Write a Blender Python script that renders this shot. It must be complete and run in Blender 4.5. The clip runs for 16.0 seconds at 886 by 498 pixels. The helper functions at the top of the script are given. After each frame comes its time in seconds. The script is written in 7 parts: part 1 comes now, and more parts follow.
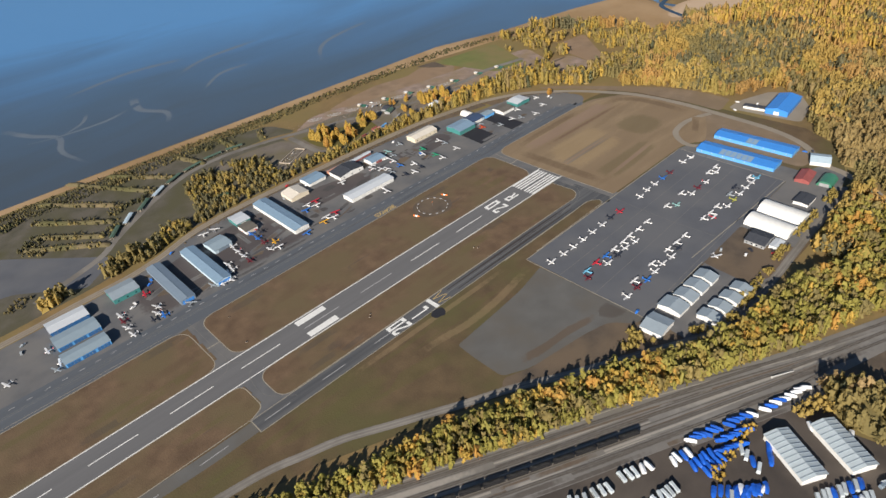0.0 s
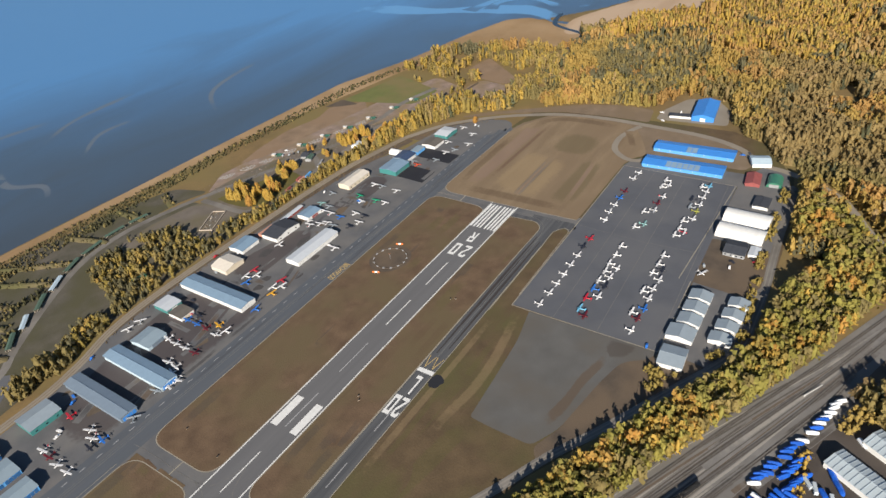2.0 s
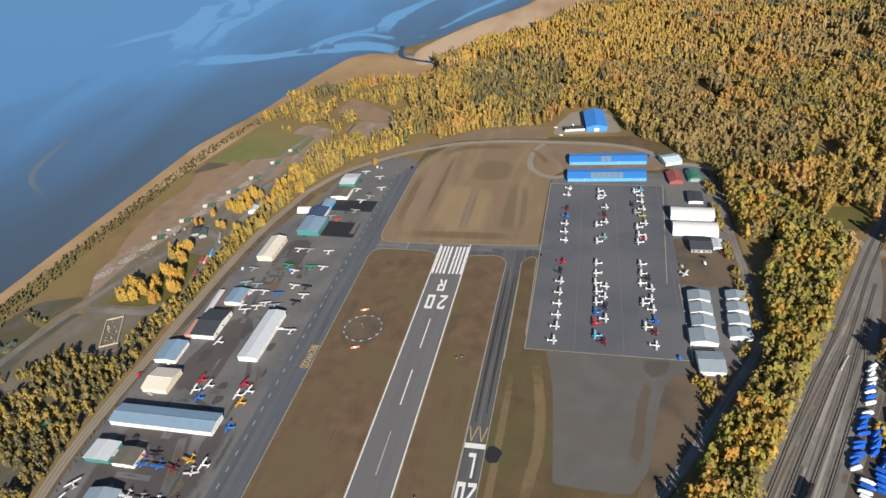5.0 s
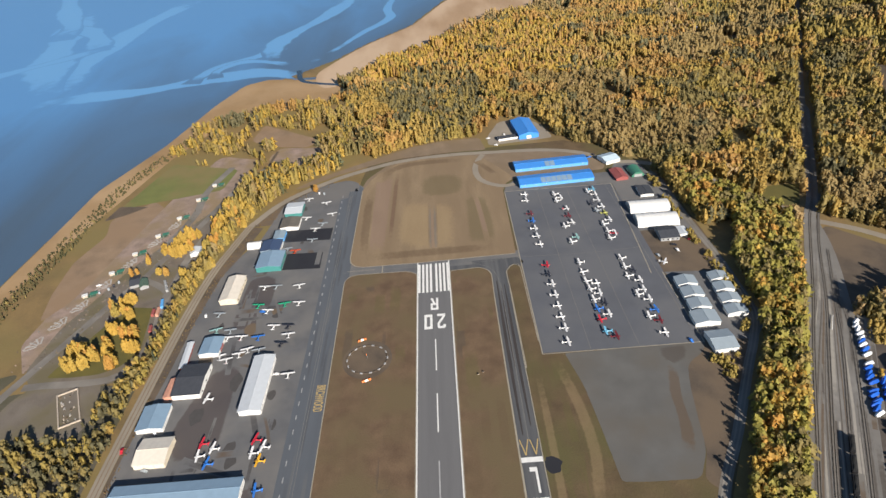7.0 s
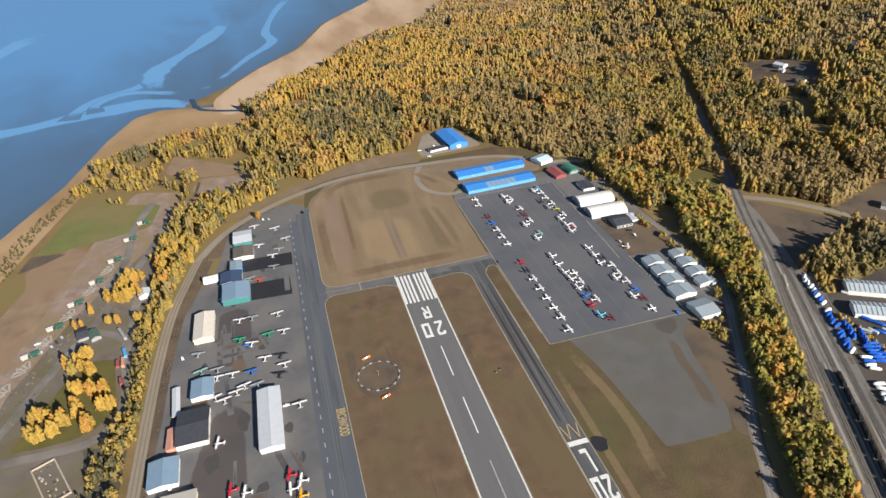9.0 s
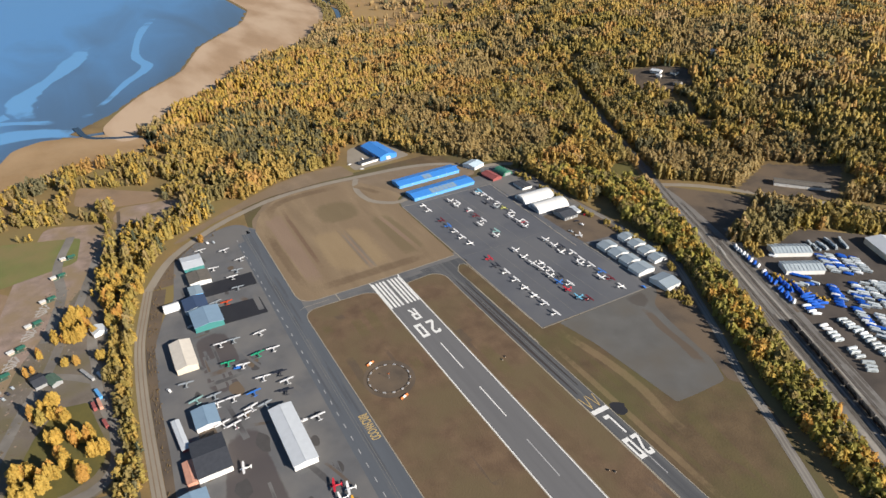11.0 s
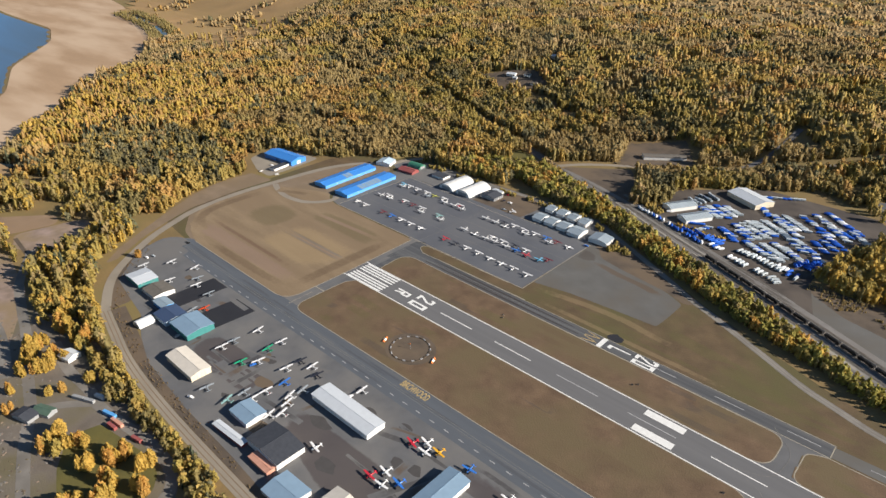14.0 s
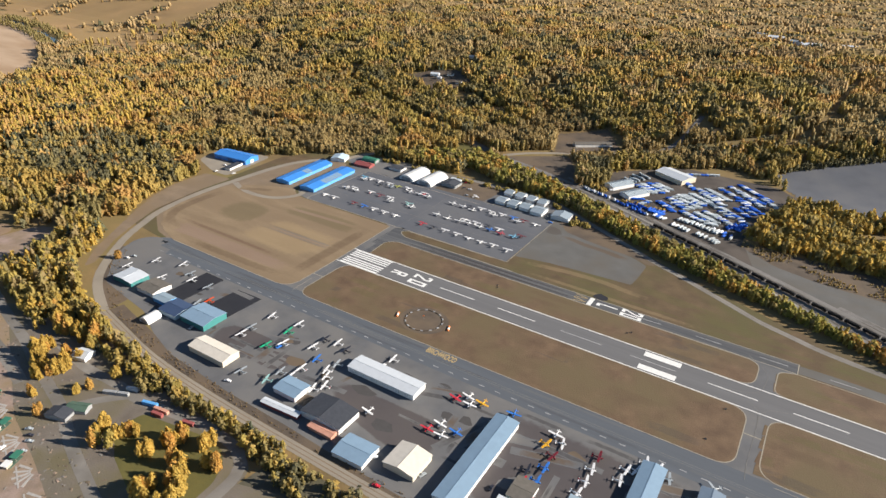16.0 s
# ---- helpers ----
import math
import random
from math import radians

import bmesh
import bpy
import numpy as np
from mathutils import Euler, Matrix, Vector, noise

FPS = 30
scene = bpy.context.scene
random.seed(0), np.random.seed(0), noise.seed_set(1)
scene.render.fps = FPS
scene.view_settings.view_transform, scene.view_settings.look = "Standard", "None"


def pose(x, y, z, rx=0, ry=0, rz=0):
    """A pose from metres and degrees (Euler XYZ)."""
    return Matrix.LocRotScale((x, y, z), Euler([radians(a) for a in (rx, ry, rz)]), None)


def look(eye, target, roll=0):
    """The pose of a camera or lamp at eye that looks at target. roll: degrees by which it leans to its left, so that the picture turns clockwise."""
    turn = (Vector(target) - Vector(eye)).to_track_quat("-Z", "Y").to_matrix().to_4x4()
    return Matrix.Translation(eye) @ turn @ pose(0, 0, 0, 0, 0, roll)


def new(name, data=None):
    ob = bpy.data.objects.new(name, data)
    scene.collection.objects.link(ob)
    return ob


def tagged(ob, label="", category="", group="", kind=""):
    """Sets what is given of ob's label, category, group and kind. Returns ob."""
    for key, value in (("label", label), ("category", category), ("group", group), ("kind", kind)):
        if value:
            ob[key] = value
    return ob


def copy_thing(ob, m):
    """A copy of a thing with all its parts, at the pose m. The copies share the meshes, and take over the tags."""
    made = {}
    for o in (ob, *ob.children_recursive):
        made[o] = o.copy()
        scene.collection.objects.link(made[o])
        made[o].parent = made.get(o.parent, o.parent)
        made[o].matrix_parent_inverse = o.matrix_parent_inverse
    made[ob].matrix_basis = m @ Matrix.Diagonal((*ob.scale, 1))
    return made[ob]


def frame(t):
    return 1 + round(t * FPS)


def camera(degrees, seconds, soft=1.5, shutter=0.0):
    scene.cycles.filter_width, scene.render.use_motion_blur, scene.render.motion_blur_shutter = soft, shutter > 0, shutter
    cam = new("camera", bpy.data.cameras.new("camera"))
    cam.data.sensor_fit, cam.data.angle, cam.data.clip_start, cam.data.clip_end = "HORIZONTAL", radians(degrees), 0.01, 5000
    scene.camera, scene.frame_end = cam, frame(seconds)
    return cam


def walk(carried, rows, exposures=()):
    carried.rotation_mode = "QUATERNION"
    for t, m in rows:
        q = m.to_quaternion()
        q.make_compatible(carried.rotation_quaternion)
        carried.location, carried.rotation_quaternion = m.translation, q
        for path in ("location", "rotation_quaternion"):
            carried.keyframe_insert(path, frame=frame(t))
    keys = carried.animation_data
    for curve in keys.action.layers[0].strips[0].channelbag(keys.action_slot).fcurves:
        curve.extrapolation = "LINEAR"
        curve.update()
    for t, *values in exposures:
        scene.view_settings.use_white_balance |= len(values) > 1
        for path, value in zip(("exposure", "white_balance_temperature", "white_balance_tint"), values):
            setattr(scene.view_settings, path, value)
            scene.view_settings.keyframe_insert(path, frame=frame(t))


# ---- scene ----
cam = camera(69.06, 16.0)
# seconds, eye x, y, z in metres, yaw, pitch, roll in degrees
ROWS = [
    (0, -51.00, -74.51, 362.06, -40.302, -35.507, -6.605),
    (0.5, -51.87, -49.60, 361.01, -43.362, -35.175, -6.865),
    (1, -52.83, -24.56, 359.77, -46.478, -34.905, -7.018),
    (1.5, -53.91, 0.77, 358.62, -49.695, -34.707, -7.121),
    (2, -55.08, 26.52, 357.92, -53.014, -34.559, -7.268),
    (2.5, -56.35, 52.74, 357.64, -56.409, -34.440, -7.459),
    (3, -57.71, 79.29, 357.34, -59.855, -34.309, -7.591),
    (3.5, -59.19, 105.98, 356.61, -63.334, -34.139, -7.557),
    (4, -60.65, 132.78, 355.39, -66.829, -33.936, -7.367),
    (4.5, -61.95, 159.81, 354.09, -70.354, -33.738, -7.153),
    (5, -62.96, 187.14, 352.95, -73.933, -33.573, -6.972),
    (5.5, -63.56, 214.82, 352.06, -77.559, -33.434, -6.800),
    (6, -63.57, 242.73, 351.11, -81.204, -33.278, -6.547),
    (6.5, -63.06, 270.75, 350.15, -84.859, -33.094, -6.199),
    (7, -62.19, 298.73, 349.28, -88.535, -32.893, -5.815),
    (7.5, -61.04, 326.46, 348.57, -92.232, -32.684, -5.468),
    (8, -59.52, 353.85, 347.86, -95.923, -32.459, -5.152),
    (8.5, -57.40, 381.01, 347.06, -99.592, -32.211, -4.825),
    (9, -54.44, 408.12, 346.05, -103.243, -31.931, -4.433),
    (9.5, -50.44, 435.42, 344.86, -106.896, -31.629, -3.924),
    (10, -45.40, 462.86, 343.50, -110.576, -31.304, -3.331),
    (10.5, -39.46, 490.16, 341.84, -114.307, -30.943, -2.731),
    (11, -32.55, 517.42, 340.04, -118.094, -30.547, -2.121),
    (11.5, -24.80, 544.61, 338.08, -121.923, -30.114, -1.515),
    (12, -16.30, 571.64, 335.85, -125.770, -29.637, -0.905),
    (12.5, -7.11, 598.40, 333.30, -129.347, -29.233, -0.310),
    (13, 2.74, 624.82, 330.33, -132.462, -28.993, 0.228),
    (13.5, 13.39, 650.82, 327.18, -135.347, -28.831, 0.712),
    (14, 25.01, 676.41, 324.23, -138.211, -28.645, 1.180),
    (14.5, 37.59, 701.61, 321.65, -141.120, -28.401, 1.656),
    (15, 50.93, 726.57, 319.27, -144.041, -28.121, 2.122),
    (15.5, 64.79, 751.45, 316.99, -146.969, -27.818, 2.561),
    (16, 78.88, 776.32, 314.69, -149.895, -27.510, 2.971),
]


def aim(x, y, z, yaw, pitch, roll):
    way = pose(0, 0, 0, 90 + pitch, 0, yaw) @ Vector((0, 0, -1))
    eye = Vector((x, y, z))
    return look(eye, eye + way, roll)


SIZE = 0.67   # scale at which the place is set down

walk(cam, [(t, aim(x * SIZE, y * SIZE, z * SIZE, *turns)) for t, x, y, z, *turns in ROWS],
     exposures=[(0, 0.53), (4, 0.59), (9, 0.76), (12.5, 0.67), (14, 0.75), (16, 0.92)])
# ---- end camera ----
# ---- light ----
SUN_AZ, SUN_EL = radians(206.0), radians(25.0)   # direction towards the sun, seen from above
to_sun = Vector((math.cos(SUN_AZ) * math.cos(SUN_EL), math.sin(SUN_AZ) * math.cos(SUN_EL), math.sin(SUN_EL)))
world = bpy.data.worlds.new("sky")
scene.world = world
world.use_nodes = True
wn = world.node_tree.nodes
sky = wn.new("ShaderNodeTexSky")
sky.sky_type = "NISHITA"
sky.sun_disc = False
sky.sun_elevation = SUN_EL
sky.sun_rotation = math.atan2(to_sun.x, to_sun.y)
sky.air_density, sky.dust_density, sky.ozone_density = 1.0, 0.1, 3.0
wn["Background"].inputs["Strength"].default_value = 0.050
world.node_tree.links.new(sky.outputs[0], wn["Background"].inputs["Color"])
sun_data = bpy.data.lights.new("sun", "SUN")
sun_data.energy, sun_data.angle, sun_data.color = 5.0, radians(0.53), (1.0, 0.905, 0.785)
sun = new("sun", sun_data)
sun.matrix_world = look(to_sun * 1000, (0, 0, 0))


# ---- materials ----
def mat(name, base, dark=None, scale=0.3, fine=4.0, rough=0.85, metal=0.0, bump=0.0, spread=0.5, spec=0.3, leaf=0.0,
        per="", third=None, third_scale=0.02, stretch=(1, 1, 1), detail=6.0):
    """A principled material whose colour drifts between two or three tones at two sizes. per: 'object' or 'island' varies it piece by piece."""
    m = bpy.data.materials.new(name)
    m.use_nodes = True
    nt = m.node_tree
    n, ln = nt.nodes, nt.links
    bsdf = n["Principled BSDF"]
    bsdf.inputs["Roughness"].default_value = rough
    bsdf.inputs["Metallic"].default_value = metal
    bsdf.inputs["Specular IOR Level"].default_value = spec
    dark = dark or tuple(c * 0.72 for c in base)
    geo = n.new("ShaderNodeNewGeometry")
    mp = n.new("ShaderNodeMapping")
    mp.inputs["Scale"].default_value = tuple(v / SIZE for v in stretch)
    ln.new(geo.outputs["Position"], mp.inputs["Vector"])
    big, small = n.new("ShaderNodeTexNoise"), n.new("ShaderNodeTexNoise")
    big.inputs["Scale"].default_value, big.inputs["Detail"].default_value = scale, detail
    small.inputs["Scale"].default_value, small.inputs["Detail"].default_value = fine, 3.0
    ln.new(mp.outputs[0], big.inputs["Vector"])
    ln.new(mp.outputs[0], small.inputs["Vector"])
    ramp = n.new("ShaderNodeMapRange")
    ramp.inputs["From Min"].default_value, ramp.inputs["From Max"].default_value = 0.5 - spread / 2, 0.5 + spread / 2
    add = n.new("ShaderNodeMath")
    add.operation = "MULTIPLY_ADD"
    ln.new(small.outputs[0], add.inputs[0])
    add.inputs[1].default_value = 0.35
    ln.new(big.outputs[0], add.inputs[2])
    sub = n.new("ShaderNodeMath")
    sub.operation = "SUBTRACT"
    ln.new(add.outputs[0], sub.inputs[0])
    sub.inputs[1].default_value = 0.175
    ln.new(sub.outputs[0], ramp.inputs["Value"])
    mix = n.new("ShaderNodeMix")
    mix.data_type = "RGBA"
    mix.inputs["A"].default_value, mix.inputs["B"].default_value = (*dark, 1), (*base, 1)
    ln.new(ramp.outputs[0], mix.inputs["Factor"])
    out = mix.outputs["Result"]
    if third:
        far = n.new("ShaderNodeTexNoise")
        far.inputs["Scale"].default_value, far.inputs["Detail"].default_value = third_scale, 5.0
        ln.new(mp.outputs[0], far.inputs["Vector"])
        r2 = n.new("ShaderNodeMapRange")
        r2.inputs["From Min"].default_value, r2.inputs["From Max"].default_value = 0.42, 0.62
        ln.new(far.outputs[0], r2.inputs["Value"])
        m2 = n.new("ShaderNodeMix")
        m2.data_type = "RGBA"
        ln.new(out, m2.inputs["A"])
        m2.inputs["B"].default_value = (*third, 1)
        ln.new(r2.outputs[0], m2.inputs["Factor"])
        out = m2.outputs["Result"]
    if per:
        hsv = n.new("ShaderNodeHueSaturation")
        if per == "tree":
            src = n.new("ShaderNodeAttribute")
            src.attribute_name = "tone"
            src = src.outputs["Fac"]
        else:
            src = n.new("ShaderNodeObjectInfo").outputs["Random"]
        r3 = n.new("ShaderNodeMapRange")
        r3.inputs["To Min"].default_value, r3.inputs["To Max"].default_value = 0.80, 1.18
        ln.new(src, r3.inputs["Value"])
        ln.new(r3.outputs[0], hsv.inputs["Value"])
        ln.new(out, hsv.inputs["Color"])
        out = hsv.outputs[0]
    ln.new(out, bsdf.inputs["Base Color"])
    if leaf:
        thin = n.new("ShaderNodeBsdfTranslucent")
        both = n.new("ShaderNodeMixShader")
        both.inputs[0].default_value = leaf
        ln.new(out, thin.inputs["Color"])
        ln.new(bsdf.outputs[0], both.inputs[1])
        ln.new(thin.outputs[0], both.inputs[2])
        ln.new(both.outputs[0], n["Material Output"].inputs["Surface"])
    if bump:
        b = n.new("ShaderNodeBump")
        b.inputs["Strength"].default_value, b.inputs["Distance"].default_value = bump, 0.3
        ln.new(small.outputs[0], b.inputs["Height"])
        ln.new(b.outputs[0], bsdf.inputs["Normal"])
    return m


M = {}
M["ground"] = mat("dry_ground", (0.26, 0.175, 0.075), (0.15, 0.108, 0.052), 0.03, 0.4, third=(0.20, 0.155, 0.062), third_scale=0.01, bump=0.4)
M["grass"] = mat("brown_grass", (0.172, 0.115, 0.070), (0.108, 0.070, 0.044), 0.07, 0.8, third=(0.136, 0.102, 0.056), third_scale=0.02, spread=0.42, bump=0.4, detail=9.0)
M["olive_grass"] = mat("olive_grass", (0.142, 0.099, 0.055), (0.092, 0.064, 0.037), 0.06, 0.7, third=(0.104, 0.090, 0.039), third_scale=0.016, spread=0.42, bump=0.4, detail=9.0)
M["dry_grass"] = mat("straw_grass", (0.285, 0.212, 0.132), (0.195, 0.140, 0.086), 0.05, 0.7, third=(0.215, 0.155, 0.096), third_scale=0.018, stretch=(0.3, 1.4, 1), spread=0.4, bump=0.4, detail=9.0)
M["tan_meadow"] = mat("tan_meadow_grass", (0.31, 0.220, 0.145), (0.19, 0.134, 0.088), 0.05, 0.7, third=(0.26, 0.178, 0.112), third_scale=0.02, bump=0.4)
M["green"] = mat("green_grass", (0.168, 0.185, 0.058), (0.135, 0.144, 0.050), 0.05, 0.8, third=(0.20, 0.165, 0.07), bump=0.2)
M["lawn"] = mat("yellow_green_grass", (0.14, 0.12, 0.035), (0.09, 0.085, 0.03), 0.06, 0.8, bump=0.2)
M["asphalt"] = mat("worn_asphalt", (0.138, 0.140, 0.146), (0.106, 0.108, 0.114), 0.06, 2.0, rough=0.9, third=(0.160, 0.156, 0.152), third_scale=0.025, spread=0.4)
M["taxi_asphalt"] = mat("blue_grey_asphalt", (0.108, 0.121, 0.140), (0.090, 0.101, 0.117), 0.09, 2.0, rough=0.9, stretch=(0.15, 1.5, 1))
M["apron_asphalt"] = mat("dark_apron_asphalt", (0.113, 0.120, 0.138), (0.095, 0.101, 0.116), 0.05, 2.0, rough=0.9, third=(0.126, 0.130, 0.141))
M["runway_asphalt"] = mat("runway_asphalt", (0.154, 0.154, 0.158), (0.128, 0.128, 0.133), 0.09, 2.0, rough=0.9, stretch=(0.06, 1.8, 1))
M["old_asphalt"] = mat("patched_asphalt", (0.125, 0.128, 0.132), (0.060, 0.064, 0.072), 0.12, 1.0, rough=0.88, stretch=(0.05, 2.2, 1))
M["black_asphalt"] = mat("fresh_black_asphalt", (0.028, 0.029, 0.035), (0.022, 0.023, 0.029), 0.1, 2.0, rough=0.8)
M["tyre_dark"] = mat("tyre_darkened_asphalt", (0.062, 0.052, 0.050), (0.040, 0.036, 0.036), 0.3, 1.5, rough=0.85, stretch=(0.2, 2, 1))
M["stain"] = mat("stained_asphalt", (0.078, 0.074, 0.073), (0.064, 0.060, 0.060), 0.2, 1.5, rough=0.9)
M["gravel"] = mat("grey_gravel", (0.138, 0.136, 0.130), (0.106, 0.104, 0.099), 0.05, 1.5, third=(0.120, 0.110, 0.096), third_scale=0.02)
M["grey_road"] = mat("grey_gravel_road", (0.245, 0.228, 0.205), (0.175, 0.162, 0.145), 0.07, 1.2, third=(0.150, 0.138, 0.122), third_scale=0.03)
M["camp_dirt"] = mat("trodden_camp_dirt", (0.205, 0.180, 0.152), (0.130, 0.110, 0.090), 0.06, 0.9, third=(0.14, 0.12, 0.072), third_scale=0.03, bump=0.3)
M["dirt"] = mat("brown_dirt", (0.255, 0.192, 0.132), (0.170, 0.128, 0.088), 0.06, 0.9, third=(0.20, 0.148, 0.096), bump=0.3)
M["dark_dirt"] = mat("dark_dirt", (0.125, 0.098, 0.074), (0.080, 0.064, 0.050), 0.08, 0.9, third=(0.145, 0.108, 0.074), bump=0.3)
M["road"] = mat("packed_gravel_road", (0.30, 0.265, 0.215), (0.235, 0.205, 0.165), 0.08, 1.2, stretch=(0.5, 0.5, 1))
M["ballast"] = mat("rail_ballast", (0.228, 0.219, 0.206), (0.165, 0.157, 0.147), 0.12, 1.5, third=(0.170, 0.160, 0.146), third_scale=0.03, bump=0.3)
M["sleepers"] = mat("grey_sleepers", (0.205, 0.188, 0.168), (0.150, 0.136, 0.120), 0.3, 2.0)
M["yard_dirt"] = mat("yard_dirt", (0.080, 0.067, 0.058), (0.055, 0.047, 0.042), 0.06, 1.0, third=(0.105, 0.088, 0.074), bump=0.2)
M["marsh"] = mat("tan_marsh_grass", (0.43, 0.295, 0.185), (0.335, 0.225, 0.135), 0.012, 0.15, third=(0.50, 0.37, 0.255), third_scale=0.006, stretch=(0.5, 1.6, 1), bump=0.2)
M["orange_marsh"] = mat("orange_marsh_grass", (0.36, 0.235, 0.120), (0.26, 0.170, 0.085), 0.02, 0.2, third=(0.40, 0.275, 0.155), third_scale=0.008, bump=0.3)
M["pink_gravel"] = mat("pinkish_gravel", (0.34, 0.255, 0.215), (0.21, 0.160, 0.125), 0.09, 0.9, third=(0.25, 0.185, 0.115), third_scale=0.03, spread=0.38, bump=0.3)
M["berm"] = mat("grassy_earth", (0.165, 0.125, 0.070), (0.095, 0.085, 0.042), 0.06, 0.7, third=(0.09, 0.085, 0.035), bump=0.4)
M["mud"] = None


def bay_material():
    """Wet tidal mud, grey near the land and blue further out, in long soft streaks. The blue is the sky's reflection
    put into the base colour.
    """
    m = mat("wet_mud_sky_tint", (0.105, 0.130, 0.160), (0.075, 0.098, 0.126), 0.010, 0.06, rough=0.40, spec=0.4)
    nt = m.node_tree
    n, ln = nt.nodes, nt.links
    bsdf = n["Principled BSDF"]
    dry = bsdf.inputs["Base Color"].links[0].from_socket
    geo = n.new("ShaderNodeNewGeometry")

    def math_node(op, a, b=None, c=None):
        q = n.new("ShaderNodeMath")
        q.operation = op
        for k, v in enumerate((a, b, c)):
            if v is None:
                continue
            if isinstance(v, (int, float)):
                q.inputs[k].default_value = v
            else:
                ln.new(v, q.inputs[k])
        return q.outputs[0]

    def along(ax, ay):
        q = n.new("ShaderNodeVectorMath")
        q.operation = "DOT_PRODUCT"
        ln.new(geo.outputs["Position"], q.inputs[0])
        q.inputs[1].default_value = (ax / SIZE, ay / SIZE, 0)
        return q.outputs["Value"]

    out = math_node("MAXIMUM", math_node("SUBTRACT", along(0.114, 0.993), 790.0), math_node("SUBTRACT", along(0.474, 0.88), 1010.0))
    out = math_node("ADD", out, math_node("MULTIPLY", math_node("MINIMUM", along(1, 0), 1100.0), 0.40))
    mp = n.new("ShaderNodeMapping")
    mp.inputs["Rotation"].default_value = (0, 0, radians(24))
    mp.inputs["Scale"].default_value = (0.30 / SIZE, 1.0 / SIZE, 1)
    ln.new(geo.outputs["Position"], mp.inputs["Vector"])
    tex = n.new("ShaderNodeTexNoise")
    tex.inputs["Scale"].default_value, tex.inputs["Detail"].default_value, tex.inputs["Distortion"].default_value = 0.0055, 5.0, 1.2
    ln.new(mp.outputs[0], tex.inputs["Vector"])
    # how far the colour goes towards sky blue: offshore distance plus streaks
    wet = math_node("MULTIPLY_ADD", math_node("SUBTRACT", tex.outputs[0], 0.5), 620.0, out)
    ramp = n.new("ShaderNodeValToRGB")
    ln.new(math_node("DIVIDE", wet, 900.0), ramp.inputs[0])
    # mud grey to the blue of a reflected sky, as plain colour
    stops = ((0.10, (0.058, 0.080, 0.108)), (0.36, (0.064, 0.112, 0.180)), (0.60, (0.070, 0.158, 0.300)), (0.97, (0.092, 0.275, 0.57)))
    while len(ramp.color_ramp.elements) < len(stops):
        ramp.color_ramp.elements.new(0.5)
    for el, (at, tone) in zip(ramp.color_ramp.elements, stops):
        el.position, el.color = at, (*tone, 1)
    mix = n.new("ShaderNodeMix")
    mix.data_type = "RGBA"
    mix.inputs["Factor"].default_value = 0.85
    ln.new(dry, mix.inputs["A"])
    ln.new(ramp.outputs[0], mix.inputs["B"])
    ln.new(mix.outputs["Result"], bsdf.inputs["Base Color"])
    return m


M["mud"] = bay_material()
M["tan_heath"] = mat("tan_heath", (0.40, 0.255, 0.115), (0.27, 0.175, 0.080), 0.012, 0.12, third=(0.33, 0.22, 0.095), third_scale=0.005, bump=0.3)
M["scrub_ground"] = mat("scrubby_ground", (0.135, 0.120, 0.098), (0.072, 0.068, 0.046), 0.06, 0.6, third=(0.088, 0.082, 0.046), third_scale=0.02, bump=0.4)
M["creek"] = mat("creek_water", (0.02, 0.035, 0.05), (0.015, 0.025, 0.035), 0.02, 0.2, rough=0.08, spec=0.6)
M["white_paint"] = mat("white_road_paint", (0.80, 0.80, 0.78), (0.68, 0.68, 0.66), 0.4, 3.0, rough=0.7)
M["worn_paint"] = mat("worn_white_paint", (0.42, 0.42, 0.42), (0.26, 0.26, 0.27), 0.3, 2.0, rough=0.8)
M["grey_line"] = mat("faded_line_paint", (0.20, 0.195, 0.18), (0.14, 0.135, 0.13), 0.3, 2.0, rough=0.8)
M["yellow_paint"] = mat("yellow_road_paint", (0.55, 0.40, 0.16), (0.40, 0.29, 0.13), 0.4, 2.0, rough=0.7)
M["edge_paint"] = mat("faded_yellow_paint", (0.37, 0.335, 0.265), (0.26, 0.235, 0.190), 0.2, 2.0, rough=0.8)


def metal_sheet(name, base, rough=0.42, spec=0.5):
    return mat(name, base, tuple(c * 0.86 for c in base), 0.25, 2.5, rough=rough, spec=spec, spread=0.7)


M["blue_roof"] = metal_sheet("pale_blue_roof_sheet", (0.235, 0.345, 0.46))
M["grey_blue_roof"] = metal_sheet("grey_blue_roof_sheet", (0.28, 0.36, 0.42))
M["slate_roof"] = metal_sheet("slate_blue_roof_sheet", (0.20, 0.26, 0.33))
M["steel_roof"] = metal_sheet("galvanised_roof_sheet", (0.30, 0.36, 0.41), 0.45)
M["shed_roof"] = metal_sheet("pale_shed_roof_sheet", (0.46, 0.53, 0.57))
M["white_roof"] = metal_sheet("white_roof_sheet", (0.60, 0.64, 0.68))
M["bright_blue"] = metal_sheet("bright_blue_sheet", (0.055, 0.26, 0.72))
M["sky_blue"] = metal_sheet("light_blue_sheet", (0.12, 0.39, 0.78))
M["deep_blue"] = metal_sheet("deep_blue_door_sheet", (0.03, 0.13, 0.33))
M["navy_roof"] = metal_sheet("navy_roof_sheet", (0.055, 0.085, 0.16))
M["teal"] = metal_sheet("teal_wall_sheet", (0.06, 0.24, 0.235))
M["green_wall"] = metal_sheet("green_wall_sheet", (0.05, 0.20, 0.13))
M["white_wall"] = mat("white_wall", (0.78, 0.78, 0.76), (0.68, 0.68, 0.66), 0.3, 2.0, rough=0.6)
